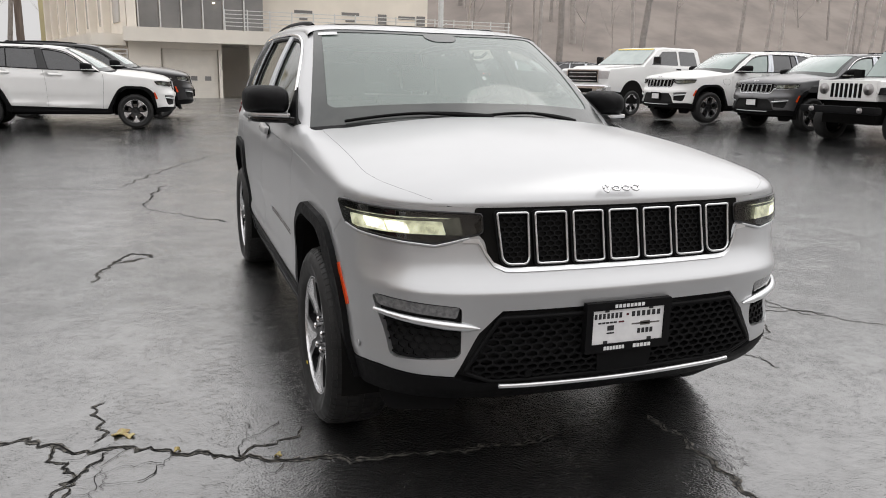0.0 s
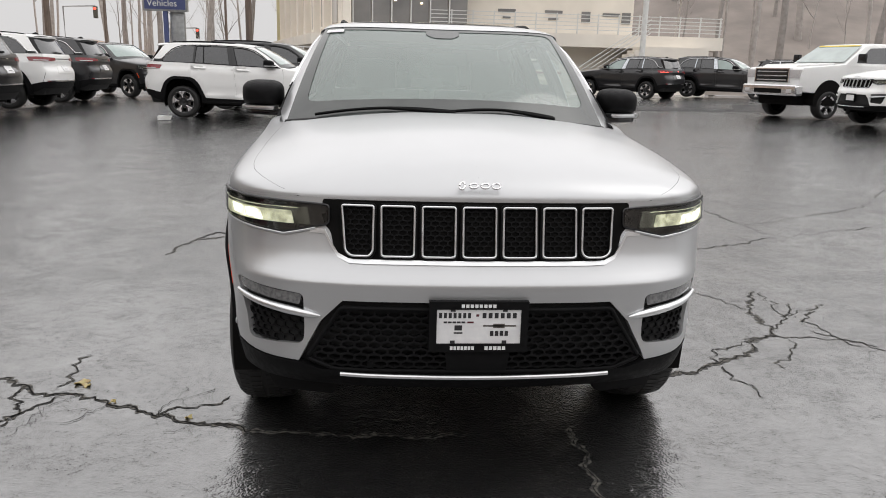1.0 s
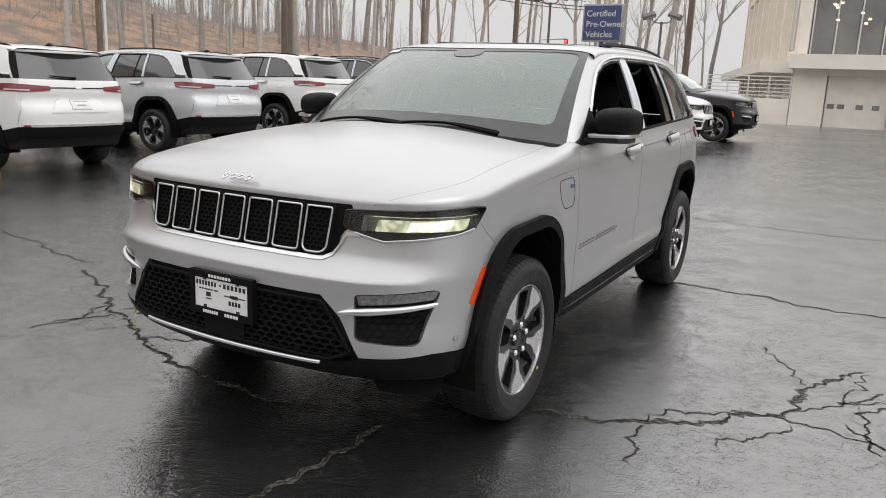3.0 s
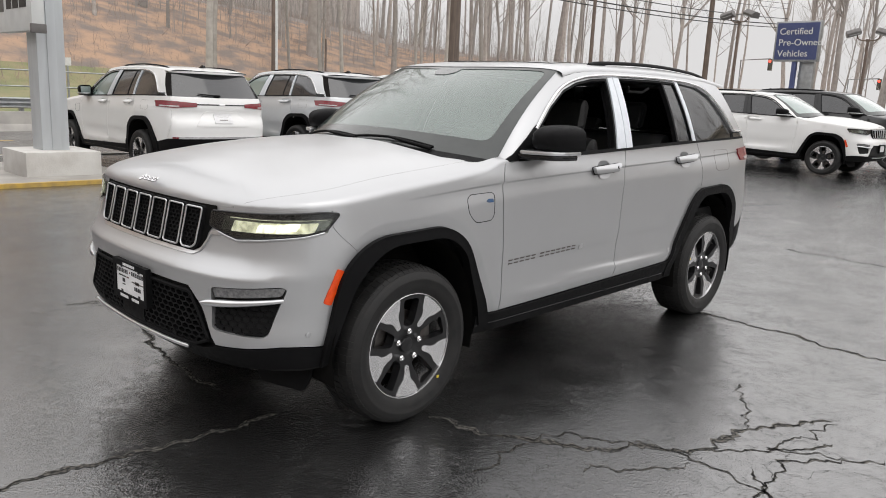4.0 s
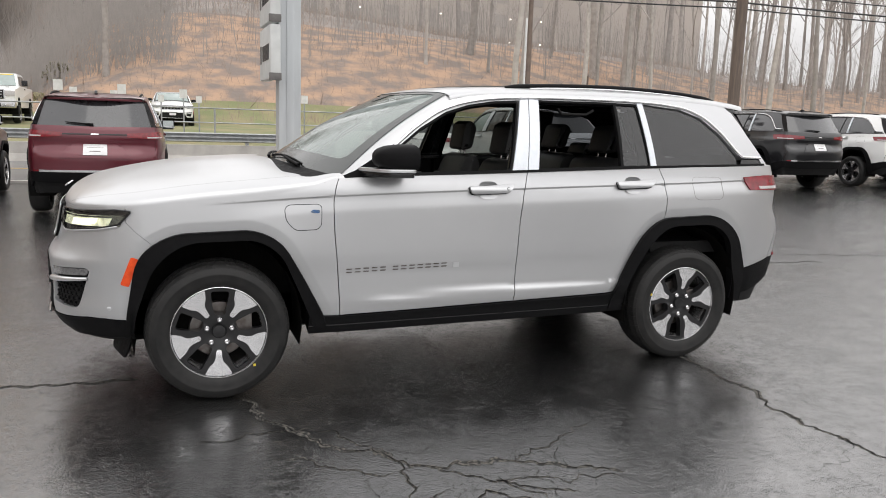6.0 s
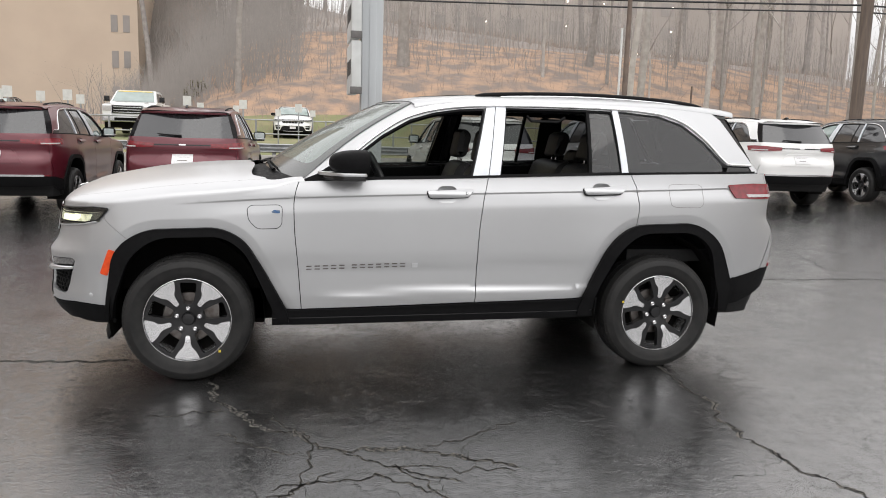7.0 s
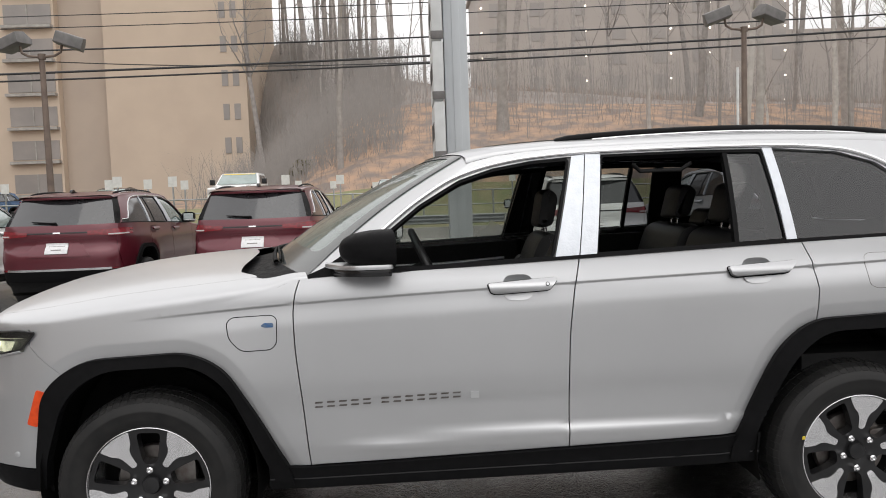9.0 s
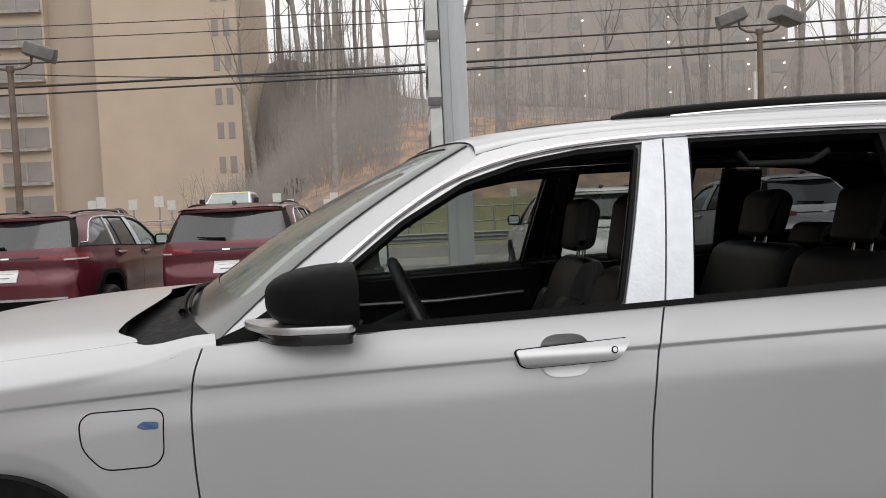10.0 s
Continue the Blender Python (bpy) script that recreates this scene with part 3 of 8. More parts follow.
def wheel(car, x, y, fine=True, black=False):
    """Tyre, rim with five flared machined spokes, brake, nuts and cap; the outer face looks to the side of x."""
    s = 1 if x > 0 else -1
    segs = 64 if fine else 32

    def turned(v):
        v = np.array(v, float)
        return np.stack([x + s * v[:, 0], y + v[:, 1], HUB + v[:, 2]], 1)

    def faces(f):
        return f if s > 0 else [tuple(reversed(q)) for q in f]
    prof = [(-0.11, 0.250), (-0.128, 0.275), (-0.134, 0.32), (-0.128, 0.345), (-0.108, 0.366), (-0.06, 0.3755), (0, 0.377), (0.06, 0.3755), (0.098, 0.367), (0.113, 0.357),
            (0.123, 0.345), (0.129, 0.334), (0.132, 0.325), (0.1335, 0.322), (0.1335, 0.316), (0.132, 0.313), (0.130, 0.292), (0.124, 0.272), (0.113, 0.254), (0.105, 0.248)]
    v, f = lathe(prof, segs)
    tyre = part("tyre", finish("tyre", turned(v), faces(f), sharp=50), RUBBER, car, "black all-season tyre with shallow tread")
    if fine:
        bv, bf = [], []
        for i in range(72):
            for row, (a0, a1, r0, r1) in enumerate(((0.064, 0.100, 0.374, 0.3665), (0.010, 0.054, 0.3775, 0.376), (-0.054, -0.010, 0.376, 0.3775), (-0.104, -0.064, 0.368, 0.374), (0.102, 0.117, 0.3645, 0.353))):
                w0 = 2 * math.pi * (i + 0.12 + 0.3 * (row % 2)) / 72
                w1 = w0 + 2 * math.pi * 0.70 / 72
                k = len(bv)
                for (a, r) in ((a0, r0), (a1, r1)):
                    for w in (w0, w1):
                        for up in (-0.004, 0.0025):
                            bv.append((a, (r + up) * math.cos(w), (r + up) * math.sin(w)))
                bf += [tuple(k + q for q in c) for c in ((0, 1, 3, 2), (4, 6, 7, 5), (0, 4, 5, 1), (2, 3, 7, 6), (1, 5, 7, 3))]
        part("tread", finish("tread", turned(bv), faces(bf), sharp=20), RUBBER, tyre)
    barrel = [(0.110, 0.2515), (0.1135, 0.2505), (0.1145, 0.2475), (0.112, 0.2472), (0.096, 0.2440), (0.085, 0.228), (0.0, 0.222), (-0.10, 0.235)]
    v, f = lathe(barrel, segs)
    rim = part("rim", finish("rim", turned(v), faces(f), sharp=40), ALLOY if not black else ALLOYDARK, car, "machined silver and black five-spoke alloy wheel")
    disc = [(0.030, 0.02), (0.030, 0.150), (0.022, 0.155), (0.004, 0.155), (0.0, 0.02)]
    v, f = lathe(disc, segs)
    part("brake_disc", finish("disc", turned(v), faces(f)), STEEL, rim)
    back = [(-0.02, 0.235), (-0.02, 0.01)]
    v, f = lathe(back, segs)
    part("backplate", finish("backplate", turned(v), faces(f)), CAVITY, rim)

    def wedge(r0, r1, h0, h1, mid, rr, up=1.0):
        out = []
        for r, h in ((r0, -h0), (r0, h0), ((r0 + r1) / 2 * up, (h0 + h1) / 2), (r1, h1), (r1, -h1), ((r0 + r1) / 2 * up, -(h0 + h1) / 2)):
            out.append((r * math.cos(mid + h), r * math.sin(mid + h)))
        return rounded(out, rr, 3)
    ring = np.array([(0.243 * math.cos(2 * math.pi * i / 60), 0.243 * math.sin(2 * math.pi * i / 60)) for i in range(60)])

    def dish(lift):
        def fn(a, b):
            r = np.hypot(a, b)
            return np.stack([0.092 + lift - 0.030 * np.clip((0.13 - r) / 0.13, 0, 1) ** 1.5 + 0.012 * np.clip((r - 0.1) / 0.14, 0, 1), a, b], -1)
        return fn
    spin = -0.03 if y < 0 else 0.50
    holes = [wedge(0.094, 0.229, 0.285, 0.215, spin + math.pi / 2 + i * 2 * math.pi / 5, 0.018) for i in range(5)]
    v, f, n = sheet(dish(0), ring, holes, 0.03 if fine else 0.06, 0, 0.045)
    part("wheel_disc", finish("disc", turned(v), faces(f), n * np.array((s, 1, 1))), ALLOYDARK, rim, "black painted wheel face with five pockets")
    for i in range(5):
        mid = spin - math.pi / 2 + i * 2 * math.pi / 5
        out = []
        for r, h in ((0.098, 0.0), (0.103, 0.125), (0.148, 0.120), (0.172, 0.155), (0.194, 0.245), (0.243, 0.300), (0.2435, 0.2), (0.2435, 0.0)):
            out.append((r, h))
        shape = [(r * math.cos(mid + h), r * math.sin(mid + h)) for r, h in out] + [(r * math.cos(mid - h), r * math.sin(mid - h)) for r, h in out[-2:0:-1]]
        shape = rounded(shape, 0.008, 2)
        v, f, n = sheet(dish(0.004), shape, (), 0.03 if fine else 0.06, 0, 0.008)
        if not black:
            part("spoke", finish("spoke", turned(v), faces(f), n * np.array((s, 1, 1))), ALLOY, rim, "machined silver spoke face")
        w = spin + math.pi / 2 + i * 2 * math.pi / 5
        if fine:
            v, f = lathe([(0.050, 0.001), (0.103, 0.001), (0.107, 0.005), (0.107, 0.0095), (0.101, 0.0145), (0.050, 0.015)][::-1], 12)
            v = v + np.array((0, 0.068 * math.cos(w), 0.068 * math.sin(w)))
            part("wheel_nut", finish("nut", turned(v), faces(f)), CHROME, rim, "bright wheel nut")
    v, f = lathe([(0.045, 0.037), (0.084, 0.037), (0.090, 0.033), (0.093, 0.015), (0.094, 0.001)], 28)
    part("hub_cap", finish("cap", turned(v), faces(f[:])), ALLOYDARK, rim)
    if fine:
        me = prism(rounded(((-0.05, -0.05), (0.05, -0.06), (0.05, 0.06), (-0.05, 0.05)), 0.015), 0.01, 0.055, 0.008)
        cal = part("brake_caliper", me, STEEL, rim, "grey brake caliper")
        cal.matrix_local = pose(x - (0.0 if s > 0 else 0.065), y + 0.125, HUB + 0.03)
        dot = part("yellow_mark", block(-0.001, 0.002, -0.007, 0.007, -0.007, 0.007, 0.001, 1), YELLOW, tyre, "small yellow paint dot")
        dot.matrix_local = pose(x + s * 0.121, y + 0.18, HUB - 0.19) if y < 0 else pose(x + s * 0.121, y - 0.25, HUB + 0.08)
    return tyre


YELLOW = material("yellow_paint", (0.72, 0.58, 0.05), 0.5, 0, (0.6, 0.45, 0.04), 30)


def bar(points, h, off, depth, fn=None):
    """A strip of height h along a line of the skin."""
    pts = np.asarray(points, float)
    up, down = pts + np.array((0, h / 2)), pts - np.array((0, h / 2))
    return sheet(fn or skin, np.concatenate([down, up[::-1]]), (), 0.03, off, depth)


def suv(name, paint_mat, fine=True, lowered=False, lit=True, bumper_mat=None, roof_mat=None, trim_mat=CHROME):
    """The vehicle, whole. fine: with its interior, tread and small parts; lowered: the driver's side windows are down."""
    car = new(name)
    sp = 0.035 if fine else 0.075
    lower = bumper_mat or PLASTIC
    arch_f, arch_r = flank(ARCH_F, 0.10), flank(ARCH_R, 0.10)
    hole_f, hole_r = flank(HOLE_F, 0.10), flank(HOLE_R, 0.10)
    gap = 0.0025

    def panel(pname, left, right, low, extra=None, holes=(), label="", y_lines=True, upper=None):
        """A painted panel between two shut lines, given as (y, z) from the bottom up."""
        ll, rr = resampled(left, 0.014 if fine else 0.08, False), resampled(right, 0.014 if fine else 0.08, False)
        a = np.stack([uy(ll[:, 0]) + gap, ll[:, 1]], 1)
        b = np.stack([uy(rr[:, 0]) - gap, rr[:, 1]], 1)
        ul = np.linspace(a[-1, 0], b[-1, 0], 24)[1:-1]
        top = np.stack([ul, (upper or top_z)(ul)], 1)
        lowl = np.linspace(b[0, 0], a[0, 0], 24)[1:-1]
        bot = np.stack([lowl, low(PLANY(lowl))], 1)
        ring = np.concatenate([a, top, b[::-1], bot])
        pc = sheet(skin, ring, holes, sp, 0.0, 0.02, extra)
        return both(pname, pc, paint_mat, car, label)

    sill = pch((-2.5, -1.9, -0.95, 0.25, 0.95, 2.0, 2.6), (0.50, 0.46, 0.432, 0.462, 0.485, 0.60, 0.66))
    rims = [inset(line, -k) for line in (arch_f, arch_r) for k in (0.014, 0.028, 0.042, 0.050, 0.058, 0.066)]
    cr = (lambda a, b: np.concatenate([crease_points(a, b, sp)] + [resampled(q, 0.02) for q in rims])) if fine else (lambda a, b: None)
    # front and rear doors, wing, rear quarter
    wing_front = ((-1.70, 0.80), (-1.835, 0.885), (-1.895, 0.935), (-1.930, 0.975), (-1.930, 1.042))
    door_a = tuple(map(tuple, rounded_line(((-0.825, 0.43), (-0.845, 0.70), (-0.866, 0.96), (-0.868, 1.06), (-0.858, 1.14), (-0.838, 1.204)))))
    door_b = tuple(map(tuple, rounded_line(((0.248, 0.46), (0.252, 0.70), (0.261, 0.92), (0.283, 1.10), (0.313, 1.243)))))
    door_c = ((1.08, 0.485), (1.24, 0.75), (1.295, 0.96), (1.31, 1.08), (1.29, 1.20), (1.255, 1.277))
    panel("wing", ((-1.70, 0.50), (-1.72, 0.78), *wing_front[1:]), door_a, lambda y: 0.43 + 0 * y, cr(-1.60, -0.82), (arch_f,), "silver front wing" if paint_mat is SILVER else "")
    panel("front_door", door_a, door_b, sill, cr(-0.90, 0.32), (), "front door with its window lowered" if lowered else "")
    panel("rear_door", door_b, door_c, sill, cr(0.24, 1.36), (arch_r,), "rear door with its window lowered" if lowered else "")
    quarter_end = ((2.27, 0.66), (2.34, 0.90), (2.33, 1.10), (2.28, 1.30))
    panel("rear_quarter", ((1.25, 0.62), *door_c[2:]), quarter_end, lambda y: np.where(y < 1.95, 0.62, 0.585 + 0 * y), cr(1.25, 2.2), (arch_r,))
    # nose skin
    z0 = pch((0, 0.50, 0.62, 0.80, 0.95), (0.70, 0.70, 0.47, 0.475, 0.49))
    edge = [(float(x), float(z0(x))) for x in np.linspace(0, 0.86, 12)]
    ring_u = [(float(ux(x)), z) for x, z in edge] + [(float(uy(y)), z) for y, z in ((-2.06, 0.475), (-1.90, 0.455), (-1.76, 0.60), (-1.72, 0.78), *wing_front[1:])]
    ring_u[-1] = (ring_u[-1][0] - 2 * gap, ring_u[-1][1])
    ring_u += [(float(ux(x)), 1.040) for x in np.linspace(0.9, 0, 10)]
    ledge = (0.72, 0.738, 0.750, 0.7575, 0.765, 0.775, 0.79, 0.81)
    ring_u += [(0.0, z) for z in (1.02, 0.98, 0.94, 0.90, 0.87, 0.84, *ledge[::-1])]
    ledge_points = np.array([(u, z) for u in np.arange(0.018, float(ux(0.84)), 0.03) for z in ledge])
    fog = nose(((0.605, 0.536), (0.825, 0.518), (0.878, 0.738), (0.605, 0.716)), (0.03, 0.03, 0.03, 0.02))
    pc = sheet(skin, np.array(ring_u), (fog, arch_f), sp, 0.0, 0.03, ledge_points if fine else None)
    part("front_bumper", finish("front_bumper", *join([pc, mirrored(pc)])), paint_mat, car, "painted front bumper")
    # tail skin
    te = [(UMAX, 0.60)] + [(float(uy(y)) + gap, z) for y, z in quarter_end[:1]] + [(float(uy(y)) + gap, z) for y, z in quarter_end]
    te += [(UMAX, 1.292)]
    pc = sheet(skin, resampled(np.array(te), 0.05), (), sp, 0.0, 0.02)
    tg = part("tailgate", finish("tailgate", *join([pc, mirrored(pc)])), paint_mat, car, "tailgate")
    # dark inner shell behind the shut lines, which also lines the cabin
    us = np.linspace(0, UMAX, 80 if fine else 50)
    ring = np.concatenate([np.stack([us, 0.34 + 0 * us], 1), np.stack([us[::-1], top_z(us[::-1]) - 0.006], 1)])
    pc = sheet(skin, ring, (hole_f, hole_r), 0.08, -0.022, 0)
    v, f, n = join([pc, mirrored(pc)])
    part("inner_shell", finish("inner_shell", v, f, n), TRIM, car)
    # black arch mouldings, sills, lower bumpers
    for hole, arch in ((hole_f, arch_f), (hole_r, arch_r)):
        o = inset(arch, -0.002)
        pc = sheet(skin, resampled(np.concatenate([arch_line(o), arch_line(hole)[::-1]]), 0.02), (), 0.035, 0.022, 0.05)
        both("arch_moulding", pc, lower, car, "black plastic wheel-arch moulding")
    ys = np.linspace(-1.0, 1.06, 30)
    ring = np.concatenate([np.stack([uy(ys), 0.330 + 0.012 * (ys + 1)], 1), np.stack([uy(ys[::-1]), sill(ys[::-1]) - 0.006], 1)])
    both("sill_moulding", sheet(skin, ring, (), 0.05, 0.012, 0.12), lower, car, "black sill moulding")
    ring = np.concatenate([np.stack([uy(ys), 0.372 + 0.012 * (ys + 1)], 1), np.stack([uy(ys[::-1]), 0.378 + 0.012 * (ys[::-1] + 1)], 1)])
    both("sill_seam", sheet(skin, ring, (), 0.05, 0.014, 0.01), GLOSSBLACK, car)
    xs = np.linspace(0, 0.86, 12)
    lower_u = [(float(ux(x)), 0.352 + 0.03 * x * x) for x in xs] + [(float(uy(-2.05)), 0.37), (float(uy(-1.945)), 0.365), (float(uy(-1.955)), 0.455), (float(uy(-2.06)), 0.470)]
    lower_u += [(float(ux(x)), float(z0(x)) - 0.006 if x > 0.60 else 0.444) for x in xs[::-1]]
    pc = sheet(skin, np.array(lower_u), (), sp, 0.004, 0.05)
    part("front_lower_bumper", finish("lower", *join([pc, mirrored(pc)])), lower, car, "black lower front bumper")
    for s in (-1, 1):
        flap = prism(rounded(((-0.15, 0.08), (-0.15, 0.0), (-0.11, -0.055), (0.13, -0.055), (0.155, 0.0), (0.155, 0.08)), 0.02), -0.006, 0.006, 0.004, "z")
        d = part("spoiler_flap", flap, PLASTIC, car, "black rubber air deflector")
        d.matrix_local = pose(s * 0.64, -1.98, 0.275, 72, 0, s * 16)
    xs = np.linspace(0, 0.80, 12)
    rl = [(UMAX, 0.50)] + [(float(ux(x, True)), 0.50) for x in xs[:8]] + [(float(uy(y)), z) for y, z in ((2.29, 0.52), (2.20, 0.47), (2.10, 0.43), (2.00, 0.41), (1.93, 0.41), (1.99, 0.56), (2.025, 0.60), (2.14, 0.625), (2.27, 0.655))]
    rl += [(float(ux(x, True)), 0.66) for x in xs[::-1]]
    pc = sheet(skin, resampled(np.array(rl[1:]), 0.03), (), sp, 0.006, 0.05)
    part("rear_lower_bumper", finish("rear_lower", *join([pc, mirrored(pc)])), lower, car, "black lower rear bumper")
    # grille, headlamps, intake
    gr = nose(((-0.512, 0.872), (-0.475, 0.832), (0.475, 0.832), (0.512, 0.872), (0.525, 0.925), (0.56, 0.96), (0.56, 1.036), (-0.56, 1.036), (-0.56, 0.96), (-0.525, 0.925)), 0.012)
    gb = part("grille", finish("grille", *sheet(skin, gr, (), 0.05, 0.003, 0.0)), CAVITY, car, "black seven-slot grille")
    slots = []
    for i in range(7):
        c = (i - 3) * 0.1425
        w = 0.0575
        lean = (i - 3) * 0.0035
        lo_cut = 0.013 if abs(i - 3) == 3 else 0.0
        left, right = c - w - lean * 0, c + w
        shape = [(left + (lo_cut if i == 0 else 0) + lean * -0.5, 0.850 + lo_cut), (left + 0.012 + (lo_cut if i == 0 else 0) * 2, 0.846), (right - 0.012 - (lo_cut if i == 6 else 0) * 2, 0.846), (right - (lo_cut if i == 6 else 0), 0.850 + lo_cut), (right, 1.018), (left, 1.018)]
        slots.append(shape)
        ring = nose(rounded(shape, (0.016, 0.014, 0.014, 0.016, 0.009, 0.009), 3))
        frame_ring = resampled(ring, 0.012)
        pts = on(frame_ring, off=0.022)
        part("slot_housing", finish("slot_housing", *sheet(skin, inset(ring, -0.010), (inset(ring, 0.002),), 0.04, 0.018, 0.02)), MESHBLACK, gb)
        part("slot_frame", finish("slot_frame", *tube(pts, 0.0044, 6, True)), SATIN if paint_mat is not BLACKP else GLOSSBLACK, gb, "bright chrome slot frame")
        if fine:
            part("slot_recess", finish("slot_recess", *sheet(skin, ring, (), 0.04, 0.005, 0.0)), CAVITY, gb)
            me = honeycomb(skin, ring, 0.030, 0.0165, 0.005, 0.012, 0.008)
            if me:
                part("slot_mesh", me, MESHBLACK, gb, "black honeycomb insert")
    side = [(0.455, 0.830), (0.495, 0.848), (0.522, 0.885), (0.545, 0.925), (0.60, 0.928)]
    lowline = [(-x, z) for x, z in side[::-1]] + [(x, 0.828) for x in np.linspace(-0.40, 0.40, 17)] + side
    pts = np.array([(-float(ux(-x)) if x < 0 else float(ux(x)), z) for x, z in lowline])
    part("grille_surround", finish("surround", *bar(resampled(pts, 0.03, False), 0.015, 0.008, 0.012)), SATIN, gb, "satin chrome strip under the grille")
    for s in (0, 1):
        flipm = (lambda p: p) if s == 0 else mirrored
        outline = np.array([(float(ux(0.532)), 0.952), (float(ux(0.70)), 0.918), (float(ux(0.80)), 0.928), (float(uy(-2.06)), 0.945), (float(uy(-1.96)), 0.965), (float(uy(-1.900)), 1.030), (float(uy(-1.975)), 1.037), (float(ux(0.80)), 1.026), (float(ux(0.60)), 1.018), (float(ux(0.535)), 1.014)])
        lampring = resampled(rounded(outline, 0.012, 3), 0.02)
        hl = part("headlamp", finish("headlamp", *flipm(sheet(skin, lampring, (), 0.04, 0.003, 0.02))), GLOSSBLACK, car, "lit LED headlamp in a dark housing" if lit else "dark headlamp")
        under = np.array([(float(ux(0.58)), 0.936), (float(ux(0.70)), 0.911), (float(ux(0.80)), 0.921), (float(uy(-2.06)), 0.938), (float(uy(-1.97)), 0.955)])
        part("lamp_strip", finish("lamp_strip", *flipm(tube(on(resampled(under, 0.03, False), off=0.006), 0.0055, 6))), SATIN, hl, "chrome line under the headlamp")
        rim_pts = on(lampring, off=0.008)
        v, f, n = flipm(tube(rim_pts, 0.005, 6, True))
        part("lamp_rim", finish("lamp_rim", v, f, n), GLOSSBLACK, hl)
        cell = lambda xa, xb, za, zb, o: flipm(sheet(skin, resampled(rounded(np.array([(xa, za), (xb, za + 0.008), (xb + 0.022, zb), (xa + 0.016, zb - 0.006)]), 0.006, 2), 0.02), (), 0.03, o, 0.004))
        ua = float(ux(0.60))
        ub = float(uy(-1.955))
        part("reflector", finish("reflector", *cell(ua, ub, 0.945, 1.010, 0.006)), LAMPBOWL, hl)
        if lit:
            um = ua + 0.42 * (ub - ua)
            part("led_projector", finish("led", *cell(um - 0.01, um + 0.070, 0.950, 0.990, 0.009)), LED, hl, "glowing white LED")
            part("led_projector", finish("led", *cell(um + 0.080, um + 0.165, 0.955, 0.994, 0.009)), LED, hl, "glowing white LED")
            part("led_strip", finish("led", *cell(ua + 0.05, ub - 0.02, 0.999, 1.008, 0.009)), LEDDIM, hl)
            part("led_glow", finish("led", *cell(um - 0.15, um + 0.240, 0.946, 0.996, 0.0075)), LEDDIM, hl)
        part("lamp_cover", finish("cover", *flipm(sheet(skin, inset(lampring, 0.003), (), 0.05, 0.014, 0.004))), LAMPGLASS, hl)
        # fog lamp pocket with its blade
        pocket = part("fog_pocket", finish("fog_pocket", *flipm(sheet(skin, fog, (), 0.04, -0.035, 0.0))), CAVITY, car, "black honeycomb side intake")
        if fine:
            fr = nose(((0.612, 0.540), (0.822, 0.522), (0.860, 0.664), (0.612, 0.644)), 0.02)
            me = honeycomb(skin, fr, 0.042, 0.022, 0.0065, -0.012, 0.02)
            if s:
                me.transform(Matrix.Diagonal((-1, 1, 1, 1)))
                me.flip_normals()
            part("pocket_mesh", me, MESHBLACK, pocket)
        part("fog_lamp", finish("fog", *flipm(sheet(skin, nose(((0.622, 0.674), (0.862, 0.696), (0.872, 0.732), (0.612, 0.713)), 0.008), (), 0.03, -0.004, 0.02))), FOGGLASS, pocket, "smoked glass fog lamp strip")
        line = resampled(np.array([(float(ux(0.545)), 0.641), (float(ux(0.62)), 0.651), (float(ux(0.76)), 0.667), (float(ux(0.866)), 0.681)]), 0.02, False)
        part("fog_blade", finish("blade", *flipm(tube(on(line, off=0.006), np.interp(np.linspace(0, 1, len(line)), (0, 0.12, 0.3, 1), (0.003, 0.015, 0.017, 0.009)), 8))), SATIN, pocket, "satin chrome blade under the fog lamp")
        # side marker on the arch, parking sensor
        mk = flank(((-1.968, 0.655), (-1.928, 0.640), (-1.872, 0.785), (-1.909, 0.800)), 0.01)
        part("side_marker", finish("marker", *flipm(sheet(skin, mk, (), 0.03, 0.003, 0.015))), ORANGE, car, "orange side marker reflector")
        if fine:
            c = on([(float(uy(-2.03)), 0.525)], off=0.0)[0]
            v, f = lathe([(0.0, 0.012), (0.003, 0.012), (0.004, 0.009), (0.004, 0.001)], 16)
            v = v + c
            v, f, _ = flipm((v, f, v))
            part("parking_sensor", finish("sensor", v, f), paint_mat, car)
    # lower intake: recess, honeycomb, chrome lip
    intake = nose(((-0.50, 0.448), (0.50, 0.448), (0.595, 0.487), (0.475, 0.675), (-0.475, 0.675), (-0.595, 0.487)), 0.015)
    it = part("lower_intake", finish("intake", *sheet(skin, intake, (), 0.05, -0.035, 0.0)), CAVITY, car, "black honeycomb lower intake")
    if fine:
        part("intake_mesh", honeycomb(skin, inset(intake, 0.004), 0.046, 0.0225, 0.0075, 0.0, 0.025), MESHBLACK, it, "black honeycomb mesh")
        rim_pts = on(resampled(intake, 0.03), off=0.0)
        part("intake_rim", finish("intake_rim", *tube(rim_pts, 0.008, 6, True)), PLASTIC, it)
        part("radar_cover", finish("radar", *sheet(skin, nose(((-0.105, 0.45), (0.105, 0.45), (0.115, 0.535), (-0.115, 0.535)), 0.01), (), 0.03, 0.004, 0.02)), PLASTIC, it, "plain black sensor cover")
        for s in (-1, 1):
            part("sensor", finish("sensor", *sheet(skin, np.array([(s * float(ux(0.37)) + 0.014 * math.cos(k), 0.475 + 0.014 * math.sin(k)) for k in np.linspace(0, 2 * math.pi, 16, False)]), (), 0.02, 0.006, 0.02)), PLASTIC, it)
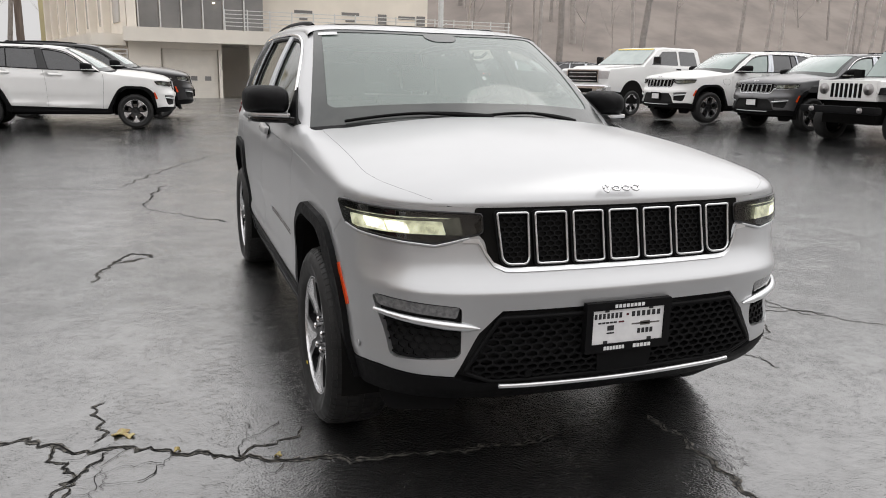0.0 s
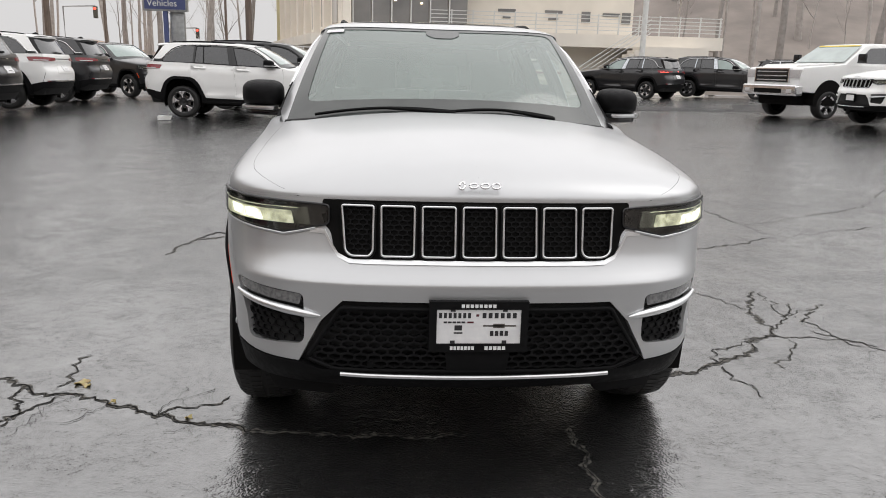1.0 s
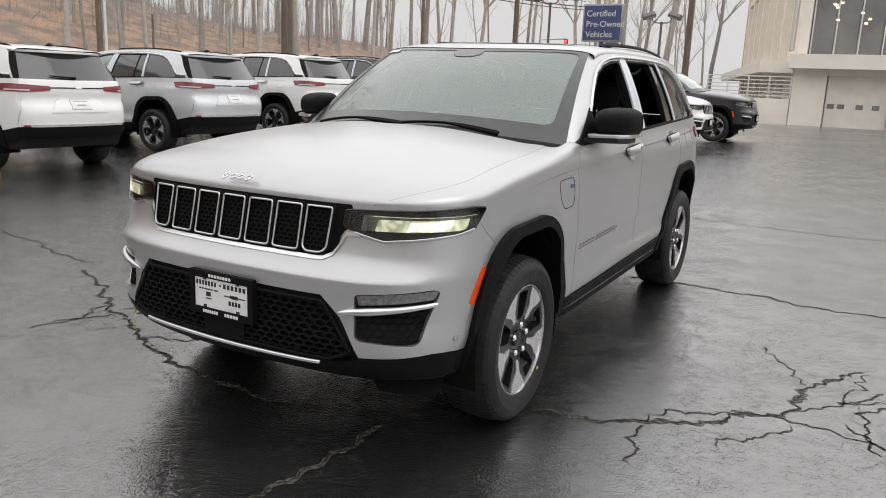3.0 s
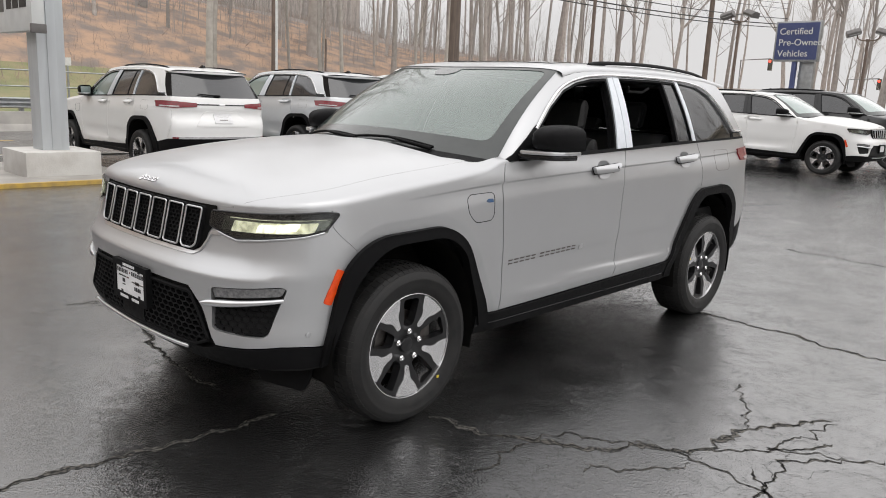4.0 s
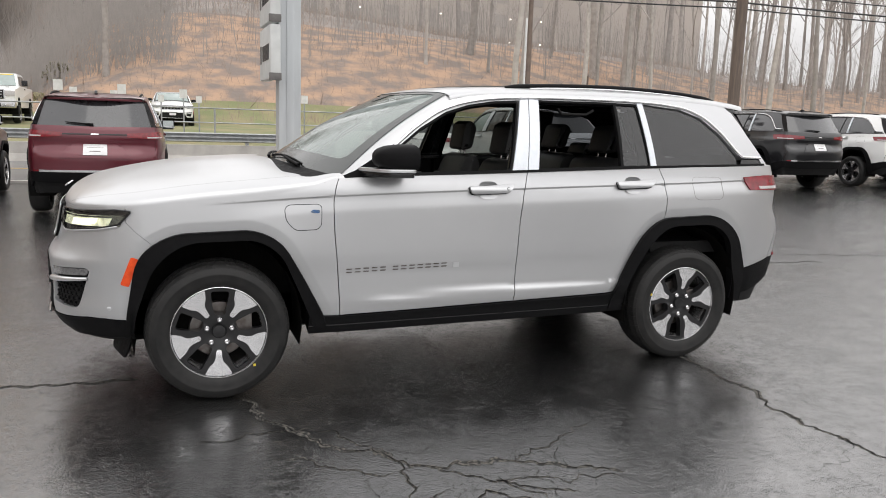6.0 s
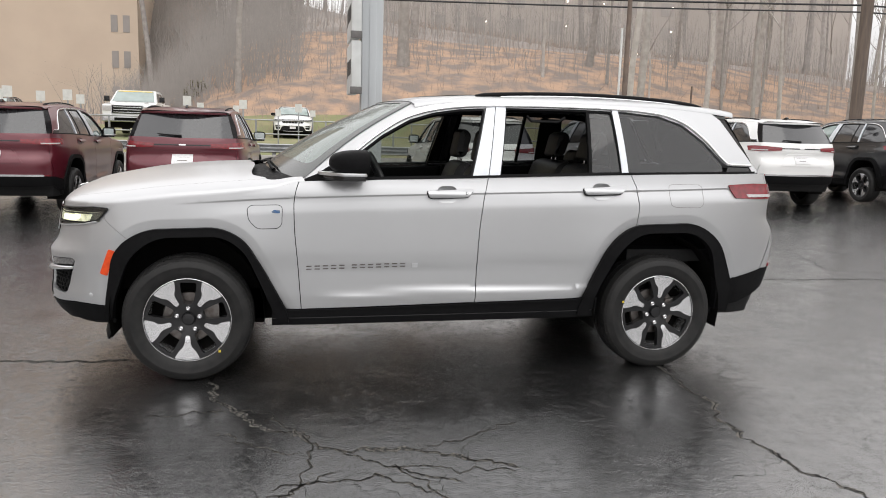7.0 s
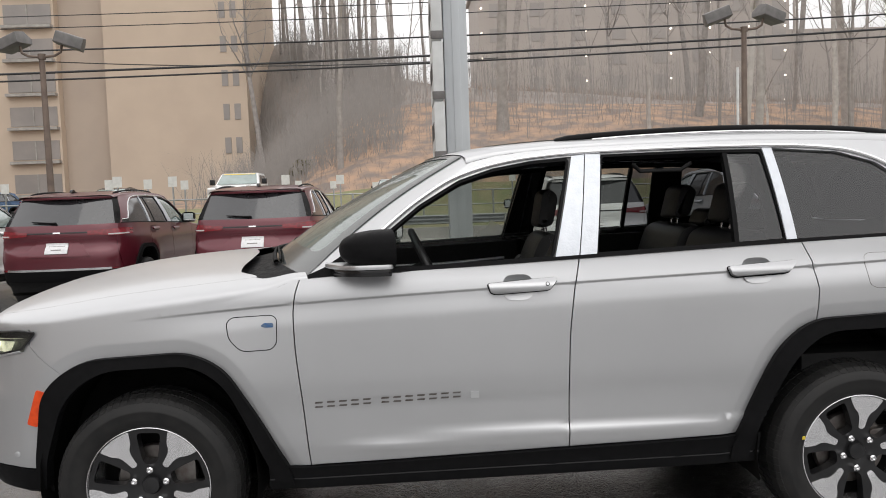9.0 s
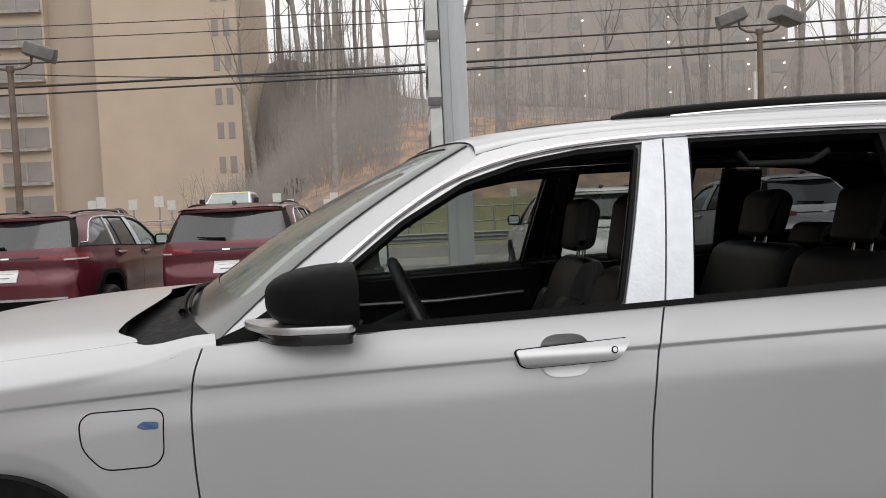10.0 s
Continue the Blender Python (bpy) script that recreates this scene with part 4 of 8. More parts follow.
    lip = np.array([(-float(ux(-x)) if x < 0 else float(ux(x)), 0.437 + 0.028 * abs(x) ** 2) for x in np.linspace(-0.475, 0.475, 21)])
    part("chrome_lip", finish("lip", *tube(on(lip, off=0.020), 0.0088, 8)), SATIN, car, "bright chrome lip on the lower bumper")
    # bonnet and wing tops
    uh = np.concatenate([np.linspace(0, float(uy(-2.0)), 44 if fine else 14), np.linspace(float(uy(-2.0)), float(uy(-0.93)), 56 if fine else 10)[1:]])
    K = np.sin(np.linspace(0, 1, 30 if fine else 14) * math.pi / 2)

    u_end = float(uy(-0.93))
    sweep = float(uy(-0.975)) / u_end - 1
    corner = float(uy(-1.075)) / float(uy(-0.975)) - 1

    def hood(u, k):
        u = u * (1 + (sweep * np.clip(k, 0, 1) ** 2.6 + corner * smooth01((k - 0.15) / 0.70) * (1 - 0.75 * smooth01((k - 0.86) / 0.14))) * (u / u_end) ** 6)
        return bonnet(u, np.clip(k, 0, 1) * (SHUT(u) - 0.0006 * (SHUT(u) < 0.999)))

    def crown(u, k):
        back = np.sqrt(1 - (1 - np.clip((PLANY(u) + 1.000) / 0.14, 0, 1)) ** 2)
        s = np.minimum(SHUT(u) + 0.0006 + back * 0.060, 0.985)
        return bonnet(u, s + (1 - s) * np.sin(np.clip(k, 0, 1) * math.pi / 2))
    pc = patchwork_one_sided(hood, uh, K)
    part("bonnet", finish("bonnet", *join([pc, mirrored(pc)])), paint_mat, car, "wet painted bonnet")
    uc = np.concatenate([np.linspace(float(ux(0.662)), float(uy(-2.0)), 30 if fine else 14), np.linspace(float(uy(-2.0)), float(uy(-0.805)), 90 if fine else 20)[1:]])
    kc = np.linspace(0, 1, 20 if fine else 14)
    wv, wf, wn_top = patchwork_one_sided(crown, uc, kc)
    ug, kg = (q.ravel() for q in np.meshgrid(uc, kc, indexing="ij"))
    side_n = surface(skin, ug, top_z(ug) - 0.006)[1]
    blend = smooth01((kg - 0.35) / 0.65)[:, None]
    wn_top = wn_top * (1 - blend) + side_n * blend
    both("wing_top", (wv, wf, wn_top / np.linalg.norm(wn_top, axis=1, keepdims=True)), paint_mat, car)
    pc = patchwork_one_sided(lambda u, k: bonnet(u, np.clip(k, 0, 1)) - np.array((0, 0, 0.012)), uh[uh < float(uy(-1.03))], np.linspace(0, 0.995, 8))
    part("bonnet_frame", finish("bonnet_frame", *join([pc, mirrored(pc)])), CAVITY, car)
    # emblem on the nose: a plain bright bar shape
    ovals = []
    for cx, a_, b_ in ((-0.062, 0.009, 0.019), (-0.022, 0.014, 0.012), (0.018, 0.014, 0.012), (0.056, 0.014, 0.014)):
        ovals.append(tube([(cx + a_ * math.cos(w) + 0.15 * b_ * math.sin(w), 0.0, b_ * math.sin(w)) for w in np.linspace(0, 2 * math.pi, 20, False)], 0.0042, 6, True))
    em = part("emblem", finish("emblem", *join(ovals)), EMBLEM, car, "small chrome nose emblem of plain ovals")
    em.matrix_local = pose(0, -2.272, 1.094, -58)
    # cowl and wipers
    aa = np.linspace(-1, 1, 25)

    def cowl(a, b):
        p0 = screen(a, 0 * a + 0.02)
        p1 = np.stack([0.83 * a, -1.29 + 0.17 * a * a, 1.220 - 0.060 * a * a], -1)
        return p1 + (p0 - p1) * np.clip(b, 0, 1)[..., None]
    part("cowl", finish("cowl", *patchwork(cowl, aa, np.linspace(0, 1, 4))), PLASTIC, car, "black plastic scuttle panel")
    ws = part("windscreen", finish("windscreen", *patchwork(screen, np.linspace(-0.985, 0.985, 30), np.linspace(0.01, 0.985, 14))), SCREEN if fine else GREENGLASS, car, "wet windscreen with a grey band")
    ws.visible_shadow = False
    # glass border whose dark colour also stands for pillar shade and the dashboard
    edge_out = resampled(np.array([(-0.985, 0.008), (0.985, 0.008), (0.985, 0.988), (-0.985, 0.988)]), 0.06)
    edge_in = rounded(np.array([(-0.895, 0.15), (0.895, 0.15), (0.925, 0.955), (-0.925, 0.955)]), 0.07, 5)
    part("edge_band", finish("edge_band", *sheet(screen, edge_out, (resampled(edge_in, 0.05),), 0.06, 0.003, 0.0)), BANDGLASS, ws, "dark border of the windscreen glass with pillar shading painted in")
    if fine:
        bracket = rounded(np.array([(-0.13, 0.955), (0.13, 0.955), (0.13, 0.90), (0.07, 0.85), (-0.07, 0.85), (-0.13, 0.90)]), 0.02, 3)
        part("mirror_bracket", finish("bracket", *sheet(screen, bracket, (), 0.05, 0.0035, 0.0)), BANDGLASS, ws, "dark sensor housing behind the glass")
        part("window_sticker", finish("sticker", *patchwork(lambda a, b: screen(a, b), np.linspace(-0.95, -0.80, 6), np.linspace(0.915, 0.955, 3), 0.006)), PLATEWHITE, ws, "small white window sticker")
        for a0, a1, r0 in ((-0.80, 0.02, 0.035), (-0.02, 0.62, 0.04)):
            ar = np.linspace(a0, a1, 14)
            br = 0.025 + 0.03 * np.sin((ar - a0) / (a1 - a0) * math.pi)
            pts = surface(screen, ar, br, 0.016)[0]
            wp = part("wiper", finish("wiper", *tube(pts, 0.008, 6, flat=0.6)), PLASTIC, car, "black wiper blade")
            pts = surface(screen, np.linspace(a1, (a0 + a1) / 2, 6), np.linspace(0.0, 0.045, 6), 0.024)[0]
            part("wiper_arm", finish("wiper_arm", *tube(pts, np.linspace(0.012, 0.007, 6), 6)), PLASTIC, wp)
    # roof with its glass, rails, spoiler
    av = np.sin(np.linspace(-1, 1, 41 if fine else 21) * math.pi / 2)
    rf = part("roof", finish("roof", *patchwork(roof, av, np.linspace(0, 1, 36 if fine else 16))), roof_mat or paint_mat, car, "painted roof")
    part("sunroof", finish("sunroof", *patchwork(roof, np.linspace(-0.72, 0.72, 16), np.linspace(0.10, 0.62, 14), 0.004)), TINT, rf, "dark glass roof panel")
    if fine:
        part("headlining", finish("headlining", *patchwork(lambda a, b: roof(a * 0.97, b) - np.array((0, 0, 0.03)), np.linspace(-1, 1, 15), np.linspace(0.01, 0.97, 12), flip=-1)), TRIM, car)
    for s in (-1, 1):
        yb = np.linspace(0.28, 1.86, 30)
        rise = 0.028 * np.sin(np.clip((yb - 0.28) / 1.58, 0, 1) * math.pi) ** 0.45
        ee = np.stack([s * (cabin(yb, EAVE(yb))[:, 0] - 0.085), yb, EAVE(yb) + 0.030 + rise], 1)
        rl = part("roof_rail", finish("rail", *tube(ee, np.interp(yb, (0.28, 0.55, 1.6, 1.86), (0.020, 0.018, 0.018, 0.020)), 8, flat=0.75)), PLASTIC, car, "black roof rail with a bright lower edge")
        part("rail_strip", finish("rail_strip", *tube(ee[3:-3] + np.array((s * 0.010, 0, -0.012)), 0.008, 6)), trim_mat, rl, "bright strip on the rail")
    part("antenna_fin", prism(rounded(((1.72, 0), (1.90, 0), (1.88, 0.035), (1.84, 0.05)), 0.01), -0.02, 0.02, 0.008), GLOSSBLACK, car, "small dark roof antenna").matrix_local = pose(0, 0, 1.755)
    spl = np.linspace(-0.63, 0.63, 13)
    sp_poly = np.concatenate([np.stack([spl, 2.23 - 0.20 * (spl / 0.63) ** 2], 1), np.stack([spl[::-1], 2.00 - 0.08 * (spl[::-1] / 0.63) ** 2], 1)])
    part("rear_spoiler", prism(sp_poly, 1.655, 1.690, 0.012, "z"), paint_mat, car, "roof spoiler")
    # flank of the cabin: painted frame round the side glass
    outer = [(-0.80, 1.200), (-0.60, 1.330), (-0.35, 1.508), (-0.17, 1.622), (-0.10, 1.664)] + [(float(y), float(EAVE(y))) for y in np.linspace(0.0, 1.90, 16)] + [(1.955, 1.645), (2.065, 1.48), (2.20, 1.305), (2.10, 1.296)]
    outer += [(float(y), float(BELT(y)) - 0.002) for y in np.linspace(2.0, -0.7, 16)]
    dlo = [(-0.70, 1.222), (-0.56, 1.318), (-0.34, 1.488), (-0.17, 1.585), (-0.02, 1.632), (0.15, 1.660), (0.40, 1.677), (0.9, 1.683), (1.25, 1.678), (1.50, 1.657), (1.66, 1.606), (1.80, 1.50), (1.93, 1.365), (1.965, 1.345), (2.13, 1.345), (2.155, 1.304)]
    dlo += [(float(y), float(BELT(y)) + 0.012) for y in np.linspace(2.05, -0.62, 14)]
    outer, dlo = np.array(outer), rounded(dlo, 0.012, 2)
    fr = sheet(cabin, outer, (dlo,), sp, 0.0, 0.045)
    both("window_surround", fr, paint_mat, car)
    up = [p for p in ((-0.52, 1.367), (-0.35, 1.499), (-0.18, 1.597), (-0.02, 1.645), (0.15, 1.672), (0.40, 1.688), (0.9, 1.694), (1.25, 1.689), (1.51, 1.667), (1.67, 1.615), (1.81, 1.51), (1.94, 1.375), (1.97, 1.353), (2.05, 1.350), (2.14, 1.349))]
    up = resampled(rounded_line(up), 0.03, False)
    v, f, n = tube(surface(cabin, up[:, 0], up[:, 1], 0.004)[0], 0.0105, 6)
    both("window_trim", (v, f, n), trim_mat, car, "bright chrome strip over the side windows")
    low = np.array([(float(y), float(BELT(y)) + 0.006) for y in np.linspace(-0.70, 2.17, 40)])
    both("belt_seal", bar(low, 0.014, 0.006, 0.02, cabin), PLASTIC, car, "black window seal")
    if fine:
        both("side_lining", sheet(cabin, inset(outer, 0.02), (inset(dlo, 0.004),), 0.06, 0.046, 0.0, flip=-1), TRIM, car)

    def pane(pts, mat, nm, label, off=-0.012, side=0, r=0.02):
        ring = rounded(pts, r, 3)
        pc = sheet(cabin, ring, (), 0.06, off, 0.004)
        made = []
        for k in (0, 1):
            if side in (0, (1 if k == 0 else -1)):
                made.append(part(nm, finish(nm, *(pc if k == 0 else mirrored(pc))), mat, car, label))
        return made
    def seal(pts, w, side=0):
        ring = rounded(pts, 0.02, 3)
        both("window_seal", sheet(cabin, inset(ring, -0.004), (inset(ring, w),), 0.06, -0.004, 0.03), PLASTIC, car)
    bl = lambda y, o=0.012: float(BELT(y)) + o
    front_win = [(-0.62, bl(-0.62)), (0.205, bl(0.2)), (0.315, 1.664), (0.15, 1.656), (-0.02, 1.628), (-0.17, 1.581), (-0.34, 1.484), (-0.55, 1.320)]
    rear_win = [(0.385, bl(0.38)), (1.195, bl(1.19)), (1.165, 1.676), (0.9, 1.680), (0.455, 1.676)]
    quarter = [(1.235, bl(1.24)), (1.93, bl(1.93)), (1.925, 1.36), (1.79, 1.50), (1.65, 1.60), (1.49, 1.652), (1.21, 1.674)]
    seal(front_win, 0.008)
    seal(rear_win, 0.008)
    pane(quarter, TINTGLASS if fine else TINT, "quarter_glass", "dark tinted rear quarter glass")
    pane([(1.95, bl(1.95)), (2.14, bl(2.14)), (2.125, 1.335), (1.965, 1.338)], GLOSSBLACK, "corner_trim", "", -0.002, 0, 0.004)
    fixed = [(0.985, bl(0.98)), (1.185, bl(1.185)), (1.158, 1.674), (1.005, 1.678)]
    moving = [(0.39, bl(0.39)), (0.975, bl(0.975)), (0.995, 1.678), (0.46, 1.674)]
    for p in pane(fixed, TINTGLASS if fine else TINT, "fixed_rear_glass", "dark tinted fixed rear-door glass"):
        pass
    if lowered:
        for p in pane(front_win, SIDEGLASS, "front_window_glass", "clear front passenger window", -0.014, -1) + pane(moving, SIDEGLASS, "rear_window_glass", "tinted rear passenger window", -0.014, -1):
            p.visible_shadow = False
    else:
        pane(front_win, GREENGLASS if not fine else SIDEGLASS, "front_window_glass", "front side window", -0.014)
        pane(moving, TINT, "rear_window_glass", "dark tinted rear side window", -0.014)
    both("window_divider", sheet(cabin, np.array([(0.972, bl(0.97)), (0.992, bl(0.99)), (1.012, 1.68), (0.992, 1.68)]), (), 0.05, -0.006, 0.03), PLASTIC, car)
    # pillars
    both("pillar", sheet(cabin, np.array([(0.20, bl(0.2)), (0.39, bl(0.39)), (0.46, 1.678), (0.31, 1.668)]), (), 0.06, -0.006, 0.05), GLOSSBLACK, car)
    both("pillar_trim", sheet(cabin, np.array([(0.214, bl(0.21)), (0.3125, bl(0.31)), (0.3845, 1.678), (0.328, 1.671)]), (), 0.05, 0.004, 0.012), FILM, car, "film-covered bright door pillar trim")
    both("pillar_trim", sheet(cabin, np.array([(0.3175, bl(0.31)), (0.387, bl(0.38)), (0.455, 1.678), (0.3895, 1.678)]), (), 0.05, 0.004, 0.012), FILM, car, "film-covered bright door pillar trim")
    both("pillar_trim", sheet(cabin, np.array([(1.192, bl(1.19)), (1.236, bl(1.236)), (1.210, 1.682), (1.168, 1.682)]), (), 0.05, 0.003, 0.012), FILM, car, "bright strip between the rear windows")

    def strip(p, q, k=24):
        """A ruled band between two edges."""
        v = np.concatenate([p, q])
        f = [(i, i + 1, k + i + 1, k + i) for i in range(k - 1)]
        return v, f
    t = np.linspace(-0.06, 1.0, 24)
    edge_s = screen(np.ones(24) * 0.975, np.clip(t, -0.1, 1))
    side_y = np.interp(t, (-0.06, 0, 1), (-0.86, -0.80, -0.10))
    side_z = np.interp(side_y, [p[0] for p in outer[:5]], [p[1] for p in outer[:5]])
    side_z = np.where(side_y < -0.80, 1.185, side_z)
    v, f = strip(edge_s, surface(cabin, side_y, side_z)[0])
    n = np.zeros_like(v)
    fv = v[24:] - v[:24]
    tn = np.gradient(v[:24], axis=0)
    nn = np.cross(fv, tn)
    nn /= np.linalg.norm(nn, axis=1, keepdims=True)
    nn *= np.sign(nn[:, 2:3])
    n0, n1 = nn.copy(), nn * 0.55 + np.array((0.6, 0, 0.3))
    n1 /= np.linalg.norm(n1, axis=1, keepdims=True)
    both("windscreen_pillar", (v, f, np.concatenate([n0, n1])), paint_mat, car)
    t = np.linspace(0, 1, 24)
    eg = hatch(np.ones(24) * 0.96, t)
    sy = np.interp(t, (0, 0.5, 1), (2.20, 2.065, 1.945))
    sz = np.interp(t, (0, 0.5, 1), (1.305, 1.48, 1.65))
    v, f = strip(surface(cabin, sy, sz)[0], eg)
    both("tail_pillar", (v, f, np.tile(np.array((0.8, 0.6, 0.1)), (48, 1))), GLOSSBLACK, car)
    hg = part("rear_glass", finish("rear_glass", *patchwork(hatch, np.linspace(-0.98, 0.98, 20), np.linspace(0.0, 1.0, 10), flip=1)), TINT, car, "dark tinted tailgate glass")
    ar = np.linspace(-0.05, 0.42, 8)
    part("rear_wiper", finish("rear_wiper", *tube(surface(hatch, ar, 0.10 + 0.04 * ar, 0.02)[0], 0.010, 6)), PLASTIC, hg)
    # door handles, mirrors, charge flap, fuel flap, lettering bars
    for y0 in (-0.073, 0.927):
        zc = 1.137 + (y0 + 0.073) * 0.031
        for k in (0, 1):
            fl = (lambda p: p) if k == 0 else mirrored
            rise_ = lambda y: zc + 0.010 * (y - y0) / 0.281
            bar_ = [(y0, rise_(y0) + 0.016), (y0 + 0.281, rise_(y0 + 0.281) + 0.022), (y0 + 0.283, rise_(y0 + 0.28) + 0.010), (y0 + 0.255, rise_(y0 + 0.255) - 0.021), (y0 + 0.235, rise_(y0 + 0.235) - 0.024), (y0 + 0.030, rise_(y0 + 0.03) - 0.025), (y0 + 0.012, rise_(y0) - 0.018)]
            ring = flank(bar_, 0.008, 3)
            pv, pf, pn = sheet(plain_skin, ring, (), 0.012, 0.026, 0.024)
            hn = pn + np.array((0, 0, 1.0)) * np.clip((pv[:, 2:3] - zc - 0.004) / 0.022, -1, 1) * 0.9
            hd = part("door_handle", finish("handle", *fl((pv, pf, hn / np.linalg.norm(hn, axis=1, keepdims=True)))), paint_mat, car, "painted door handle")
            if fine:
                part("handle_gap", finish("handle_gap", *fl(tube(on(resampled(inset(ring, -0.002), 0.02), plain_skin, off=0.003), 0.0024, 5, True))), CAVITY, hd)
                key = np.array([(float(uy(y0 + 0.243)) + 0.008 * math.cos(w), rise_(y0 + 0.243) - 0.002 + 0.008 * math.sin(w)) for w in np.linspace(0, 2 * math.pi, 16, False)])
                if y0 < 0:
                    lk = part("key_lock", finish("key_lock", *fl(sheet(plain_skin, key, (), 0.02, 0.0285, 0.004))), CAVITY, hd, "round key lock")
                    part("lock_face", finish("lock_face", *fl(sheet(plain_skin, inset(key, 0.0025), (), 0.02, 0.0295, 0.002))), SATIN, lk)
            ww = np.linspace(0, 2 * math.pi, 32, False)
            cup = np.stack([float(uy(y0 + 0.125)) + 0.064 * np.sign(np.cos(ww)) * np.abs(np.cos(ww)) ** 0.6, zc + 0.052 * np.sign(np.sin(ww)) * np.abs(np.sin(ww)) ** 0.8], 1)
            pc = sheet(plain_skin, cup, (), 0.015, 0.0022, 0.0)
            cn = pc[2] + np.array((0, 0, 1.0)) * np.where(pc[0][:, 2:3] > zc, (pc[0][:, 2:3] - zc) / 0.052 * -1.2, (pc[0][:, 2:3] - zc) / 0.052 * -0.35)
            part("handle_recess", finish("recess", *fl((pc[0], pc[1], cn / np.linalg.norm(cn, axis=1, keepdims=True)))), paint_mat, hd)
    for k in (0, 1):
        fl = (lambda p: p) if k == 0 else mirrored
        mv, mf = mirror_shell()
        mir = part("door_mirror", finish("mirror", *fl((mv[0], mf[0], mv[1]))[:2], sharp=70), PLASTIC if paint_mat is not RED else BLACKP, car, "black door mirror with a chrome foot")
        side = (lambda p: p) if k == 0 else (lambda p: [(-x, y) for x, y in p[::-1]])
        plan = side(rounded(((0.905, -0.735), (0.955, -0.72), (1.055, -0.660), (1.096, -0.60), (1.102, -0.45), (0.92, -0.45), (0.90, -0.60)), 0.02, 4))
        part("mirror_strip", prism(plan, 1.247, 1.266, 0.007, "z"), SATIN, mir, "satin chrome strip under the mirror")
        plan = side(rounded(((0.868, -0.72), (0.95, -0.695), (1.045, -0.64), (1.078, -0.59), (1.085, -0.455), (0.90, -0.455), (0.868, -0.60)), 0.02, 4))
        part("mirror_foot", prism(plan, 1.218, 1.247, 0.010, "z"), GLOSSBLACK, mir)
        me = finish("glass", *fl(patchwork(lambda a, b: np.stack([0.995 + 0.100 * a, -0.462 + 0.02 * a + 0 * b, 1.318 + 0.062 * b], -1), np.linspace(-0.9, 0.9, 4), np.linspace(-0.9, 0.9, 4), flip=-1)))
        part("mirror_glass", me, CHROME, mir)
    both("mirror_sail", sheet(cabin, rounded(((-0.845, 1.200), (-0.50, 1.220), (-0.505, 1.392), (-0.60, 1.330), (-0.74, 1.242)), 0.008, 2), (), 0.04, 0.008, 0.02), PLASTIC, car, "black triangle at the foot of the mirror")
    loop = flank(((-1.137, 1.040), (-1.130, 0.975), (-1.080, 0.922), (-0.960, 0.925), (-0.937, 0.95), (-0.935, 1.05), (-0.955, 1.064), (-1.115, 1.060)), 0.025, 3)
    part("charge_flap", finish("flap", *tube(on(resampled(loop, 0.02), off=0.0), 0.0019, 5, True)), CAVITY, car, "outline of the charging flap")
    loop = flank(((1.515, 1.21), (1.53, 1.09), (1.56, 1.075), (1.74, 1.075), (1.765, 1.10), (1.755, 1.205), (1.735, 1.222), (1.535, 1.222)), 0.025, 3)
    part("fuel_flap", finish("flap", *tube(on(resampled(loop, 0.02), off=-0.0004), 0.0013, 5, True)), STEEL, car, "outline of the fuel flap")
    if fine:
        bdg = flank(((-1.000, 1.022), (-0.984, 1.015), (-0.948, 1.015), (-0.948, 1.032), (-0.984, 1.034)), 0.006)
        part("blue_badge", finish("badge", *sheet(skin, bdg, (), 0.02, 0.004, 0.004)), BLUEBADGE, car, "small blue badge on the charging flap")
        y = -0.80
        for i in range(13):
            w = 0.034 if i not in (5,) else 0.0
            if w:
                rows = [flank(((y + 0.003, 0.676 + (y + 0.8) * 0.03 + o), (y + w, 0.676 + (y + 0.8) * 0.03 + o), (y + w + 0.003, 0.682 + (y + 0.8) * 0.03 + o), (y + 0.006, 0.682 + (y + 0.8) * 0.03 + o))) for o in (0, 0.018)]
                pcs = [sheet(skin, q, (), 0.03, 0.004, 0.003) for q in rows]
                both("name_bar", join(pcs), STEEL, car)
            y += 0.049 if w else 0.026
        bdg = flank(((-0.158, 0.688), (-0.122, 0.688), (-0.122, 0.716), (-0.158, 0.716)), 0.004)
        both("trim_badge", sheet(skin, bdg, (), 0.02, 0.004, 0.003), SATIN, car)
    # tail lamps, light strip, rear reflectors, plates
    for k in (0, 1):
        fl = (lambda p: p) if k == 0 else mirrored
        ring = np.array([(float(uy(1.95)), 1.222), (float(uy(2.005)), 1.135), (float(ux(0.78, True)), 1.128), (float(ux(0.42, True)), 1.150), (float(ux(0.42, True)), 1.205), (float(ux(0.80, True)), 1.228), (float(uy(2.15)), 1.232)])
        ring = resampled(rounded(ring, 0.015, 3), 0.03)
        tl = part("tail_lamp", finish("tail_lamp", *fl(sheet(skin, ring, (), 0.04, 0.010, 0.02))), REDLENS, car, "dark red tail lamp")
        low = np.array([(float(uy(2.09)), 1.160), (float(uy(2.10)), 1.142), (float(ux(0.70, True)), 1.142), (float(ux(0.70, True)), 1.160)])
        part("lamp_lens", finish("lens", *fl(sheet(skin, resampled(low, 0.03), (), 0.04, 0.013, 0.003))), CLEARLENS, tl, "pale lower lens")
        rr = np.array([(float(ux(0.45, True)), 0.685), (float(ux(0.80, True)), 0.685), (float(ux(0.80, True)), 0.665), (float(ux(0.45, True)), 0.665)])
        part("rear_reflector", finish("reflector", *fl(sheet(skin, rr, (), 0.04, 0.012, 0.01))), REDLENS, car)
    tb = np.array([(u, 1.185) for u in np.linspace(float(ux(0.42, True)), UMAX, 8)])
